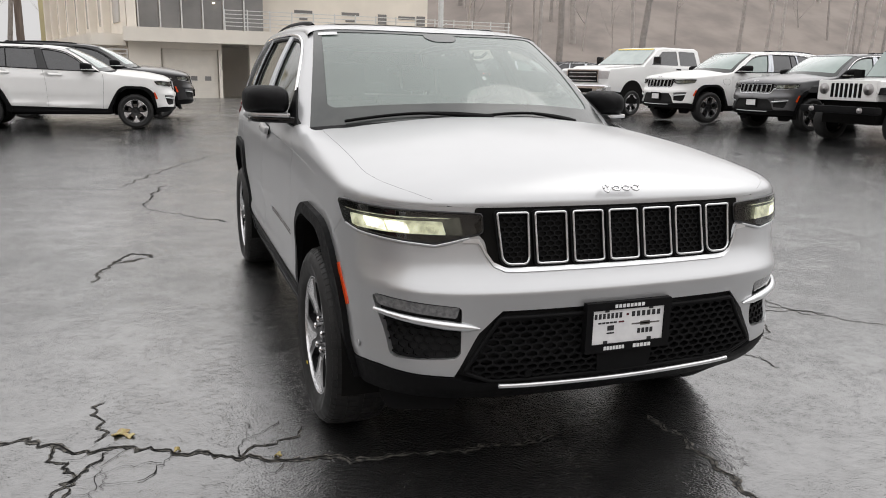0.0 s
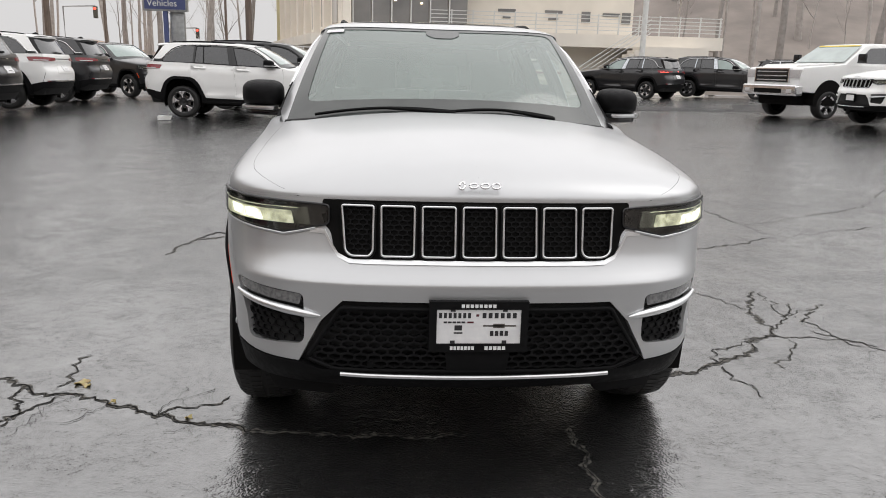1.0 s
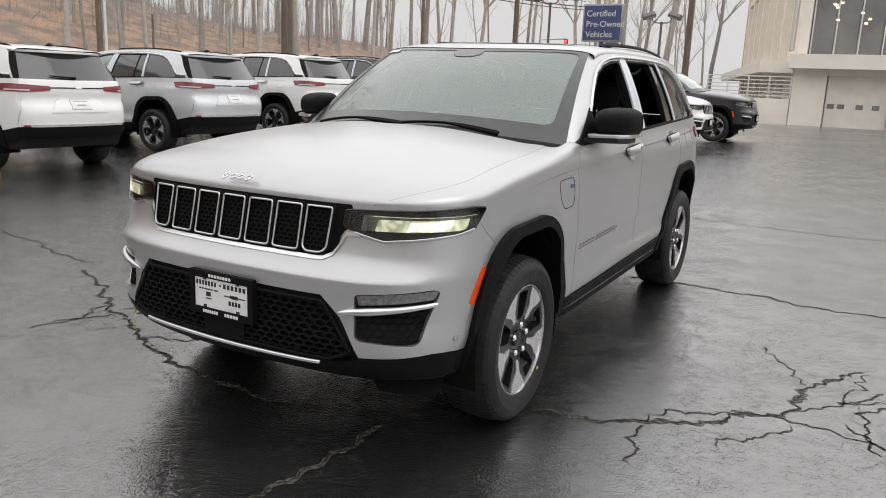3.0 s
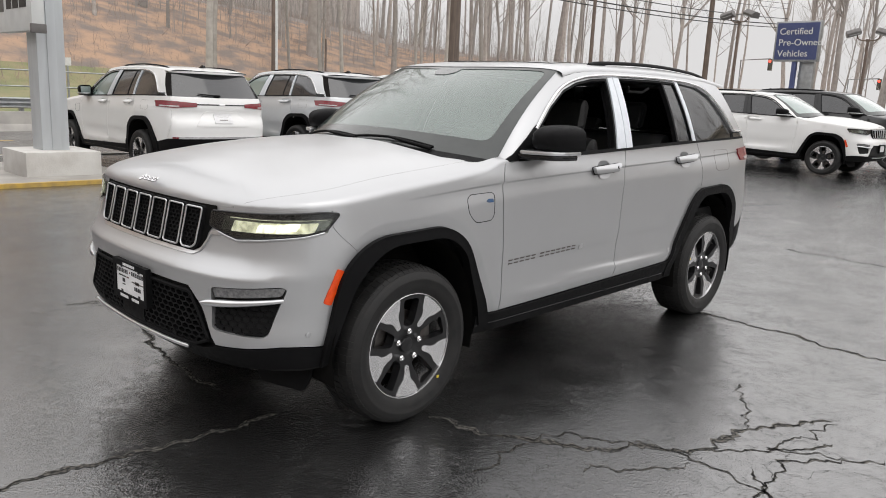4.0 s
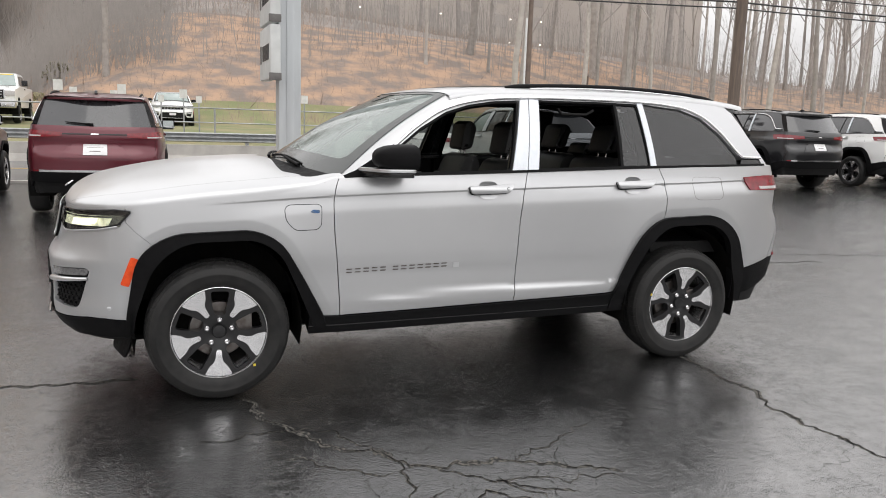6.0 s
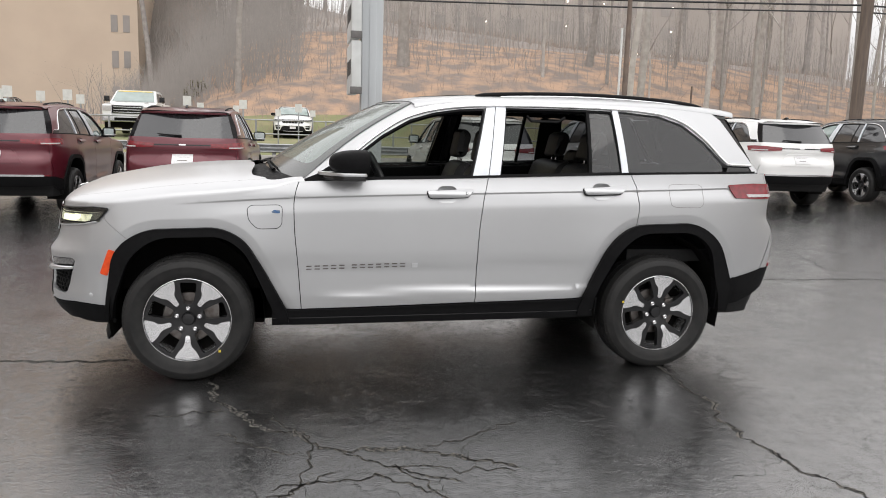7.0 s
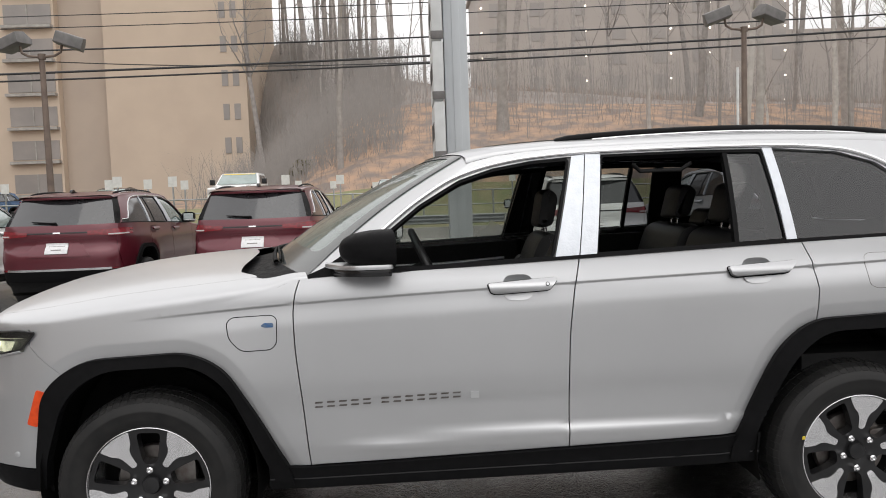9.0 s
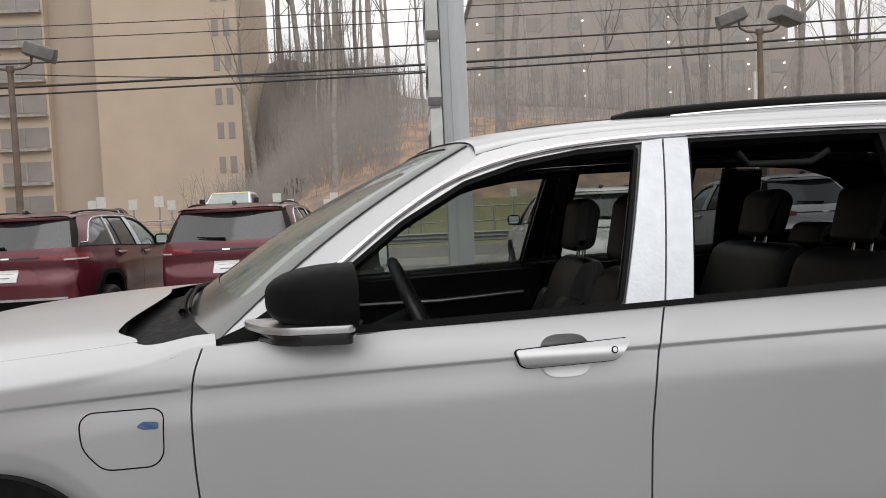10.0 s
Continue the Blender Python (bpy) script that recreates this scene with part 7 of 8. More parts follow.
def bare_tree(seed, height, girth, fork):
    """A leafless forest tree: a long tapered trunk, steep limbs from the height fork upwards and fine twigs."""
    r = random.Random(seed)
    trunk_parts, twig_parts = [], []

    def grow(p, d, length, rad, level):
        k = (9, 6, 4, 3)[level]
        pts = [np.array(p)]
        dd = np.array(d, float)
        for i in range(k):
            dd = dd + np.array([r.gauss(0, (0.035, 0.12, 0.17, 0.2)[level]) for _ in range(3)])
            dd[2] += 0.09 * (level > 0)
            dd /= np.linalg.norm(dd)
            pts.append(pts[-1] + dd * length / k)
        rads = np.linspace(rad, rad * (0.30 if level else 0.35), k + 1)
        if level == 0:
            rads[0] *= 1.35
        (trunk_parts if level < 1 else twig_parts).append(tube(pts, rads, (8, 5, 3, 3)[level]))
        if level >= 3:
            return
        for i in range((9, 6, 4)[level]):
            j = r.randint(max(1, int(k * (fork if level == 0 else 0.25))), k)
            side = np.array([r.gauss(0, 1), r.gauss(0, 1), r.gauss(0, 0.4)])
            side /= np.linalg.norm(side) + 1e-9
            lean = r.uniform(0.35, 0.75)
            nd = dd * (1 - lean * 0.5) + side * lean
            nd[2] = max(nd[2], 0.35 if level == 0 else 0.1)
            grow(pts[j], nd / np.linalg.norm(nd), length * r.uniform(0.22, 0.42) * (1.0 if level == 0 else 1.35), rads[j] * r.uniform(0.35, 0.6), level + 1)
    grow((0, 0, -0.5), (r.gauss(0, 0.05), r.gauss(0, 0.05), 1), height, girth, 0)
    t = new("bare_tree")
    tagged(t, "tall leafless winter tree on the slope", "tree", "bare trees on the slopes")
    part("trunk", finish("trunk", *join(trunk_parts)), BARK, t)
    part("crown", finish("crown", *join(twig_parts)), BARK, t, "bare twigs without leaves")
    return t


kinds = [bare_tree(11 + i, *q) for i, q in enumerate(((19, 0.17, 0.45), (22, 0.30, 0.5), (15, 0.11, 0.35), (24, 0.22, 0.55), (13, 0.09, 0.3), (17, 0.13, 0.4)))]
spots = []
tr = random.Random(5)


def on_slope(x, y):
    spots.append((x, y, float(hill_z(np.array(x), np.array(y))) - 0.3))


# a scattered front row, then the wood behind it, thickening to the north
for x, y in ((-41, -4.5), (-44, 5.5), (-43, 14.5), (-37, 18.5), (-41, 21.0), (-38, 24.5), (-36, 27.0), (-42, 29.0), (-35, 32.5), (-39, 34.0)):
    on_slope(x, y)
for i in range(24):
    on_slope(-52 - 26 * tr.random(), tr.uniform(-9, 26))
for i in range(18):
    on_slope(-60 - 16 * tr.random(), tr.uniform(-13, -5))
for i in range(60):
    on_slope(-48 - 26 * tr.random(), tr.uniform(26, 85))
for i in range(45):
    on_slope(tr.uniform(-50, -31), tr.uniform(16, 95))
for i in range(26):
    x, y = tr.uniform(-34, -14), tr.uniform(60, 115)
    spots.append((x, y, float(hill_z(np.array(x), np.array(y))) - 0.3 if x < -20.3 else 0.0))
for i in range(60):
    x = tr.uniform(18, 100)
    b = tr.uniform(0.02, 0.8)
    spots.append((x, 50 - x * 0.12 + b * 60, 19 * b * b * (3 - 2 * b) * 0.8))
spots = [q for q in spots if not (q[1] < -9 and q[0] > -59)]
for i, (x, y, z) in enumerate(spots):
    k = kinds[i % 6]
    m = pose(x, y, z, 0, 0, tr.uniform(0, 360)) @ Matrix.Scale(tr.uniform(0.8, 1.2), 4)
    if i < 6:
        k.matrix_world = m
    else:
        c = copy_thing(k, m)
        c.scale = m.to_scale()

BRUSH = material("dead_brush", (0.30, 0.22, 0.165), 0.9, 0, (0.20, 0.165, 0.145), 2, 5)
TWIG = material("grey_sapling_bark", (0.26, 0.235, 0.215), 0.9, 0, (0.21, 0.19, 0.175), 2, 5)
r = random.Random(21)


def thicket(name, count, where, low, high, width, lean, mat, label):
    """Many thin stems with side shoots, standing on the slope."""
    v, f = [], []
    for i in range(count):
        x, y = where()
        z = float(hill_z(np.array(x), np.array(y))) - 0.1
        h = r.uniform(low, high)
        lx, ly, w = r.gauss(0, lean) * h, r.gauss(0, lean) * h, width * r.uniform(0.5, 1.4)
        k = len(v)
        v += [(x, y - w, z), (x, y + w, z), (x + lx, y + ly + w * 0.2, z + h), (x + lx, y + ly - w * 0.2, z + h)]
        f.append((k, k + 1, k + 2, k + 3))
        for j in range(3):
            t, sd = r.uniform(0.25, 0.8), r.gauss(0, 0.35) * h
            k = len(v)
            v += [(x + lx * t, y + ly * t - w * 0.5, z + h * t), (x + lx * t, y + ly * t + w * 0.5, z + h * t), (x + lx * t, y + ly * t + sd, z + h * (t + r.uniform(0.1, 0.4)))]
            f.append((k, k + 1, k + 2))
    tagged(part(name, finish(name, v, f, np.tile((0.7, 0, 0.7), (len(v), 1))), mat), label, "brush", kind="stuff")


def over_slope():
    while True:
        x, y = -24 - 40 * r.random() ** 1.2, r.uniform(-12, 70)
        if not (x > -33 and y < 12):
            return x, y


thicket("dead_brush", 14000, over_slope, 0.25, 0.9, 0.012, 0.35, BRUSH, "brown dead brush among the fallen leaves")
thicket("saplings", 1800, lambda: (-42 - 26 * r.random(), r.uniform(-10, 80)), 1.5, 5.0, 0.022, 0.08, TWIG, "thin grey leafless saplings on the slope")
thicket("thicket", 3600, lambda: (-41 - 30 * r.random(), r.uniform(-14, -1.0) * (0.8 + 0.2 * r.random())), 0.8, 3.6, 0.020, 0.22, TWIG, "dense grey thicket beside the apartment block")
SHRUB = material("olive_shrub_leaves", (0.27, 0.26, 0.14), 0.8, 0, (0.33, 0.29, 0.18), 3, 5, vary=0.2)


def shrub(seed, size):
    """A rough evergreen bush of many small leaves."""
    r = random.Random(seed)
    v, f = [], []
    for i in range(900):
        a, b, q = r.uniform(0, 2 * math.pi), r.uniform(0, 1), r.random() ** 0.4
        c = Vector((math.cos(a) * q * size * (1 - 0.5 * b), math.sin(a) * q * size * (1 - 0.5 * b), b * size * 1.1 + r.gauss(0, 0.1)))
        e1 = Vector([r.gauss(0, 1) for _ in range(3)]).normalized() * 0.09 * size
        e2 = Vector([r.gauss(0, 1) for _ in range(3)]).normalized() * 0.06 * size
        k = len(v)
        v += [c - e1, c + e2, c + e1, c - e2]
        f.append((k, k + 1, k + 2, k + 3))
    s = new("evergreen_shrub")
    tagged(s, "dull olive evergreen shrub on the slope", "shrub", "shrubs on the slope")
    part("leaves", finish("leaves", v, f), SHRUB, s)
    part("stem", finish("stem", *tube([(0, 0, -0.3), (0, 0, size * 0.8)], 0.06, 6)), BARK, s)
    return s


b0 = shrub(3, 2.2)
first = True
for x, y, k in ((-45, -7.2, 0.5), (-40.5, -7.8, 0.34), (-43, -9.5, 0.6)):
    m = pose(x, y, float(hill_z(np.array(x), np.array(y))) - 0.2, 0, 0, y * 40)
    if first:
        b0.matrix_world, first = m, False
        b0.scale = (k, k, k * 0.8)
    else:
        copy_thing(b0, m).scale = (k, k, k * 0.8)

# ---- poles, wires, lamps, signs ----
WOOD = material("weathered_pole_wood", (0.17, 0.13, 0.105), 0.85, 0, (0.11, 0.085, 0.07), 2.5, 6, stretch=(6, 6, 0.6), bump=0.4, bump_size=20)
CABLE = material("black_cable", (0.03, 0.03, 0.03), 0.6)
RUSTED = material("brown_painted_steel", (0.20, 0.15, 0.12), 0.6, 0.2, (0.14, 0.105, 0.085), 4, 5)
LAMPGREY = material("grey_lamp_housing", (0.16, 0.15, 0.145), 0.5, 0.2, (0.11, 0.105, 0.1), 6)
LENS = material("lamp_glass", (0.34, 0.34, 0.33), 0.2, 0, (0.26, 0.26, 0.255), 20)


def utility_pole(x, y, h, r=0.14):
    p = new("utility_pole")
    tagged(p, "weathered wooden utility pole beside the road", "utility pole", "utility poles along the road")
    part("pole", finish("pole", *tube([(x, y, -0.2), (x, y, h * 0.5), (x, y, h)], (r, r * 0.9, r * 0.75), 10)), WOOD, p)
    part("crossarm", boxes([(x - 1.1, x + 1.1, y - 0.06, y + 0.06, h - 0.7, h - 0.56)]), WOOD, p)
    for e in (-1.0, -0.4, 0.4, 1.0):
        part("insulator", finish("insulator", *tube([(x + e, y, h - 0.56), (x + e, y, h - 0.38)], (0.05, 0.035), 6)), LAMPGREY, p)
    return p


for x, y, h, r in ((-15.6, 15.9, 10.5, 0.20), (-16.5, -27, 10.5, 0.16), (-21.5, 47.0, 10.5, 0.2), (-8.0, 41, 11, 0.2)):
    utility_pole(x, y, h, r)


def cable(p, q, sag, r=0.022):
    t = np.linspace(0, 1, 24)
    pts = np.array(p)[None] * (1 - t[:, None]) + np.array(q)[None] * t[:, None]
    pts[:, 2] -= sag * 4 * t * (1 - t)
    c = new("overhead_cable", finish("overhead_cable", *tube(pts, r, 5)))
    c.data.materials.append(CABLE)
    tagged(c, "black overhead cable sagging between poles", "cable", "overhead cables along the road")


for z0, z1, r in ((6.55, 6.9, 0.012), (6.25, 6.6, 0.012), (5.72, 6.0, 0.022), (5.02, 5.65, 0.030), (4.85, 5.45, 0.024)):
    cable((-16, -27, z0), (-15.9, 15.9, z1), 0.30, r)
    cable((-15.9, 15.9, z1), (-16.4, 47, z1 + 1.2), 0.30, r)
cable((-14, -8.6, 4.9), (-16, 2, 5.05), 0.15, 0.012)


def flood_lamp(x, y, h, heads, turn):
    """A lot lamp: a steel post with floodlight boxes on bent arms."""
    p = new("lot_lamp")
    tagged(p, "brown steel lot lamp with floodlight boxes", "lamp post", "lamp posts round the lot")
    part("post", finish("post", *tube([(0, 0, 0), (0, 0, h)], (0.085, 0.06), 10)), RUSTED, p)
    part("collar", finish("collar", *tube([(0, 0, h - 0.1), (0, 0, h + 0.02)], 0.085, 10)), RUSTED, p)
    for s in heads:
        part("arm", finish("arm", *tube([(0, 0, h - 0.05), (0, s * 0.30, h - 0.02), (0, s * 0.44, h + 0.06), (0, s * 0.47, h + 0.22)], 0.03, 8)), RUSTED, p)
        hd = part("lamp_head", prism(rounded(((-0.22, 0), (0.26, 0.02), (0.30, 0.16), (0.10, 0.32), (-0.20, 0.26)), 0.03), -0.30, 0.30, 0.02), LAMPGREY, p, "grey floodlight box")
        hd.matrix_local = pose(0, s * 0.60, h + 0.16, 0, 18 * s, 90 + 15 * s)
        ln = part("lens", block(-0.24, 0.24, 0.245, 0.275, 0.03, 0.17, 0.01), LENS, hd)
    p.matrix_world = pose(x, y, 0, 0, 0, turn)
    return p


flood_lamp(-14.3, 7.75, 5.3, (-1, 1), 0)
flood_lamp(-14, -8.7, 5.05, (-1, 1), 0)
flood_lamp(-13.2, 33, 5.6, (-1, 1), 80)
flood_lamp(-8.3, 36, 4.9, (-1, 1), 100)
flood_lamp(-13.4, 21.05, 6.0, (-1, 1), 0)
for x, y, h in ((-13.25, 7.13, 4.2), (-15.6, 10.4, 3.0)):
    q = new("thin_post", finish("thin_post", *tube([(x, y, 0), (x, y, h)], 0.03, 8)))
    q.data.materials.append(WHITEMETAL if h > 4 else RUSTED)
    tagged(q, "thin bare metal post beside the lot", "post")

# dealer sign on its square column
COLUMN = material("brushed_grey_column", (0.55, 0.575, 0.59), 0.5, 0.25, (0.48, 0.50, 0.515), 3, 5, stretch=(2, 2, 0.3))
SIGNFACE = material("white_sign_face", (0.62, 0.63, 0.62), 0.5, 0, (0.54, 0.55, 0.54), 4)
NAVY = material("navy_sign_face", (0.045, 0.06, 0.16), 0.5, 0, (0.06, 0.075, 0.18), 4)
sign = new("column_sign")
tagged(sign, "square grey column with stacked white sign boards", "sign")
SX, SY = -9.4, 0.47
part("column", block(SX - 0.22, SX + 0.22, SY - 0.20, SY + 0.20, 0.2, 10, 0.03), COLUMN, sign, "square grey steel column")
part("column_rib", block(SX + 0.215, SX + 0.24, SY - 0.06, SY + 0.07, 0.3, 10, 0.008), COLUMN, sign)
for i in range(6):
    z = 2.16 + i * 0.98
    bd = part("sign_board", block(SX - 0.75, SX + 0.75, SY - 0.42, SY - 0.24, z, z + 0.92, 0.04), SIGNFACE, sign, "white sign board")
    part("board_edge", block(SX + 0.72, SX + 0.78, SY - 0.44, SY - 0.23, z - 0.03, z + 0.10, 0.015), LAMPGREY, bd)
    part("board_mark", boxes([(SX - 0.30, SX - 0.08, SY - 0.427, SY - 0.415, z + 0.33, z + 0.60), (SX - 0.02, SX + 0.22, SY - 0.427, SY - 0.415, z + 0.33, z + 0.60), (SX + 0.28, SX + 0.56, SY - 0.427, SY - 0.415, z + 0.33, z + 0.60)]), INK, bd, "plain dark marks")
    part("board_logo", boxes([(SX - 0.62, SX - 0.44, SY - 0.427, SY - 0.415, z + 0.30, z + 0.62)]), LAMPGREY, bd)
base = tagged(part("sign_base", block(-9.95, -8.85, -0.08, 1.02, 0.0, 0.42, 0.04), material("white_painted_concrete", (0.66, 0.65, 0.62), 0.7, 0, (0.52, 0.50, 0.47), 3, 6, bump=0.2, bump_size=40)), "white painted concrete sign base", "base")
isl = tagged(part("traffic_island", block(-11.2, -8.2, -1.3, 1.5, -0.05, 0.055, 0.02), CONCRETE), "low concrete island round the sign base", "island", kind="structure")
part("island_edge", boxes([(-8.22, -8.12, -1.3, 1.5, 0.0, 0.060)]), YELLOWLINE, isl)

cpo = new("used_car_sign")
tagged(cpo, "navy sign board on two posts reading Certified Pre-Owned Vehicles", "sign")
bx, by, bz = -10.65, 33.9, 3.78
part("board", block(bx - 1.05, bx + 1.0, by - 0.15, by + 0.15, bz, bz + 1.82, 0.03), GALV, cpo, "grey sign case")
part("face", boxes([(bx - 0.97, bx + 0.92, by - 0.165, by - 0.14, bz + 0.08, bz + 1.74)]), NAVY, cpo, "navy sign face")
part("post", block(bx - 0.15, bx + 0.05, by - 0.1, by + 0.1, 0.2, bz, 0.02), NAVY, cpo)
part("post", block(bx + 0.1, bx + 0.75, by + 0.2, by + 0.5, 0.2, bz, 0.02), GALV, cpo)
for i, word in enumerate(("Certified", "Pre-Owned", "Vehicles")):
    cu = bpy.data.curves.new("word", "FONT")
    cu.body, cu.size, cu.extrude, cu.align_x = word, 0.42, 0.01, "LEFT"
    tmp = bpy.data.objects.new("word", cu)
    me = bpy.data.meshes.new_from_object(tmp)
    bpy.data.objects.remove(tmp)
    ob = part("lettering", me, WHITEMETAL, cpo, "white words on navy")
    ob.matrix_local = pose(bx - 0.85, by - 0.18, bz + 1.22 - i * 0.50, 90)

SIGNAL = material("dark_signal_case", (0.10, 0.10, 0.08), 0.6, 0, (0.07, 0.07, 0.06), 5)
for x, y, z in ((-28.0, 74, 5.9), (-21.0, 85, 4.6)):
    s = new("traffic_signal")
    tagged(s, "traffic signal showing red on a mast", "traffic signal", "traffic signals at the crossing")
    part("mast", finish("mast", *tube([(x - 3, y, 0), (x - 3, y, z + 0.4), (x, y, z + 0.55)], 0.07, 8)), GALV, s)
    part("case", block(x - 0.18, x + 0.18, y - 0.15, y + 0.15, z - 0.6, z + 0.5, 0.03), SIGNAL, s)
    part("red_lamp", finish("red_lamp", *tube([(x, y - 0.15, z + 0.28), (x, y - 0.19, z + 0.28)], 0.13, 12)), TAILGLOW, s, "lit red signal lamp")

for y, top in ((-17.5, 2.6), (-15.2, 2.5), (-11.45, 2.53), (-11.15, 2.64), (-10.05, 2.5), (-9.15, 2.58), (-8.72, 2.42), (-5.02, 2.5), (-4.55, 2.27), (-3.27, 2.21), (-3.01, 2.43), (-1.72, 2.12), (-0.96, 2.34), (-0.43, 2.12), (3.4, 2.3), (6.2, 2.2)):
    x = -24.5
    z = float(hill_z(np.array(x), np.array(y)))
    w = 0.10 + 0.12 * (top - 2.1)
    p = new("parking_sign")
    tagged(p, "small white sign on a thin post in the grass", "sign", "small signs along the verge")
    part("post", boxes([(x - 0.025, x + 0.025, y - 0.025, y + 0.025, z - 0.1, top)]), GALV, p)
    part("plate", boxes([(x + 0.02, x + 0.04, y - w, y + w, top - 2.4 * w, top)]), WHITEMETAL, p)
fence = new("verge_fence")
tagged(fence, "thin metal fence on the grass verge", "fence")
for k in (0.45, 0.95):
    part("fence_rail", finish("fence_rail", *tube([(-23.2, y, 0.75 + k) for y in np.linspace(-40, 30, 20)], 0.025, 5)), GALV, fence)
for i in range(29):
    part("fence_post", boxes([(-23.23, -23.17, -40 + i * 2.5, -39.94 + i * 2.5, 0.4, 1.72)]), GALV, fence)

# ---- the silver vehicle ----
hero = suv("sport_utility_vehicle", SILVER, True, True)
tagged(hero, "silver plug-in sport utility vehicle with lit headlamps on wet asphalt", "car")

# ---- parked vehicles ----
first_parked = suv("parked_suv", WHITE, False, False, False)


def repainted(car, mat, lower=None):
    for o in car.children_recursive:
        for sl in o.material_slots:
            if sl.material in (WHITE, lower and PLASTIC):
                sl.link = "OBJECT"
                sl.material = mat if o.data.materials[0] is WHITE else lower
    return car


def parked(x, y, turn, mat, label, group, scale=(1, 1, 1), z=None, lower=None):
    zz = float(ground_z(x, y)) if z is None else z
    c = copy_thing(first_parked, pose(x, y, zz, 0, 0, turn))
    c.scale = scale
    if mat is not WHITE:
        repainted(c, mat, lower)
    return tagged(c, label, "car", group)


ROW = "parked vehicles with their tails to the lot"
first_parked.matrix_world = pose(-7.7 - 2.48, 2.5, 0.02, 0, 0, -90)
tagged(first_parked, "white parked sport utility vehicle seen from behind", "car", ROW)
parked(-7.8 - 2.6, 5.6, -90, PALE_SILVER, "silver parked sport utility vehicle seen from behind", ROW, (1, 1.05, 1))
parked(-7.9 - 2.48, 8.75, -90, WHITE, "white parked sport utility vehicle beside a black one", ROW)
parked(-8.0 - 2.48, 11.9, -90, BLACKP, "black parked sport utility vehicle between white ones", ROW)
parked(-8.1 - 2.48, 15.0, -90, WHITE, "white parked sport utility vehicle at the row's far end", ROW)
parked(-8.2 - 2.48, 18.1, -90, BLACKP, "dark parked sport utility vehicle at the row's far end", ROW)
parked(-6.7 - 2.48, -2.62, -90, RED, "dark red parked sport utility vehicle seen from behind", ROW)
parked(-6.8 - 2.48, -5.36, -90, RED, "dark red parked sport utility vehicle seen from behind", ROW)
parked(-6.9 - 2.48, -8.3, -90, WHITE, "white parked sport utility vehicle beside a red one", ROW)
def darkened(car):
    """The trim level with black window surrounds and dark glass all round."""
    for o in car.children_recursive:
        kind = o.name.split(".")[0]
        if kind in ("pillar_trim", "window_trim", "rail_strip", "tail_chrome", "front_window_glass"):
            for sl in o.material_slots:
                sl.link = "OBJECT"
                sl.material = TINT if "glass" in kind else GLOSSBLACK
    return car


NORTH = "vehicles parked in front of the building"
darkened(parked(-3.35, 13.5, 90, WHITE, "white compact sport utility vehicle with dark glass parked sideways", NORTH, (0.95, 0.93, 0.93)))
darkened(parked(-3.0, 16.8, 90, BLACKP, "black sport utility vehicle parked behind a white one", NORTH))
parked(-9.5, 23.0, 60, BLACKP, "dark sport utility vehicle far down the lot", NORTH)
parked(5.4, 30.0, -148, CHAMPAGNE, "champagne crossover parked by the building", NORTH, (0.97, 1.04, 0.98))
braking = parked(10.6, 29.4, -140, BLACKP, "black sport utility vehicle with lit tail lamps", NORTH)
# lit lower lenses; the tail emblem, itself no lamp, gets the same glow
for o in braking.children_recursive:
    if o.name.split(".")[0] in ("lamp_lens", "tail_emblem"):
        o.material_slots[0].link = "OBJECT"
        o.material_slots[0].material = TAILGLOW
parked(15.0, 29.0, 52, BLACKP, "dark sport utility vehicle by the building's corner", NORTH)
parked(19.8, 31.0, 60, BLACKP, "dark vehicle beyond the building's corner", NORTH)
EAST = "vehicles facing the lot from the east"
parked(10.9 + 1.48, 11.65, -90, WHITE, "white crossover with chrome wheels facing the lot", EAST, (1.0, 1.0, 0.99), lower=None)
parked(11.6 + 1.48, 9.2, -90, GREYP, "dark grey sport utility vehicle facing the lot", EAST, (0.97, 0.97, 0.97))


def cab(profile, half_low, half_high, zl, zh):
    """A closed body drawn by its side outline, drawn in towards the top."""
    bm = bmesh.new()
    def hw(z):
        return half_low + (half_high - half_low) * min(1, max(0, (z - zl) / (zh - zl)))
    lo = [bm.verts.new((-hw(z), y, z)) for y, z in profile]
    hi = [bm.verts.new((hw(z), y, z)) for y, z in profile]
    k = len(profile)
    ends = [bm.faces.new(lo), bm.faces.new(hi)]
    for i in range(k):
        bm.faces.new((lo[i], lo[(i + 1) % k], hi[(i + 1) % k], hi[i]))
    bmesh.ops.recalc_face_normals(bm, faces=bm.faces[:])
    bmesh.ops.bevel(bm, geom=list({e for q in ends for e in q.edges}), offset=0.05, segments=3, profile=0.6, affect="EDGES")
    return from_bm(bm, 30)


def side_pane(car, pts, half_low, half_high, zl, zh, label, mat=None):
    for s in (-1, 1):
        v = []
        for o in (0.006, -0.02):
            for y, z in pts:
                v.append((s * (half_low + (half_high - half_low) * (z - zl) / (zh - zl) + o), y, z))
        k = len(pts)
        f = [tuple(range(k))] + [(i, (i + 1) % k, k + (i + 1) % k, k + i) for i in range(k)]
        part("side_window", finish("side_window", v, f, sharp=20), mat or TINT, car, label)


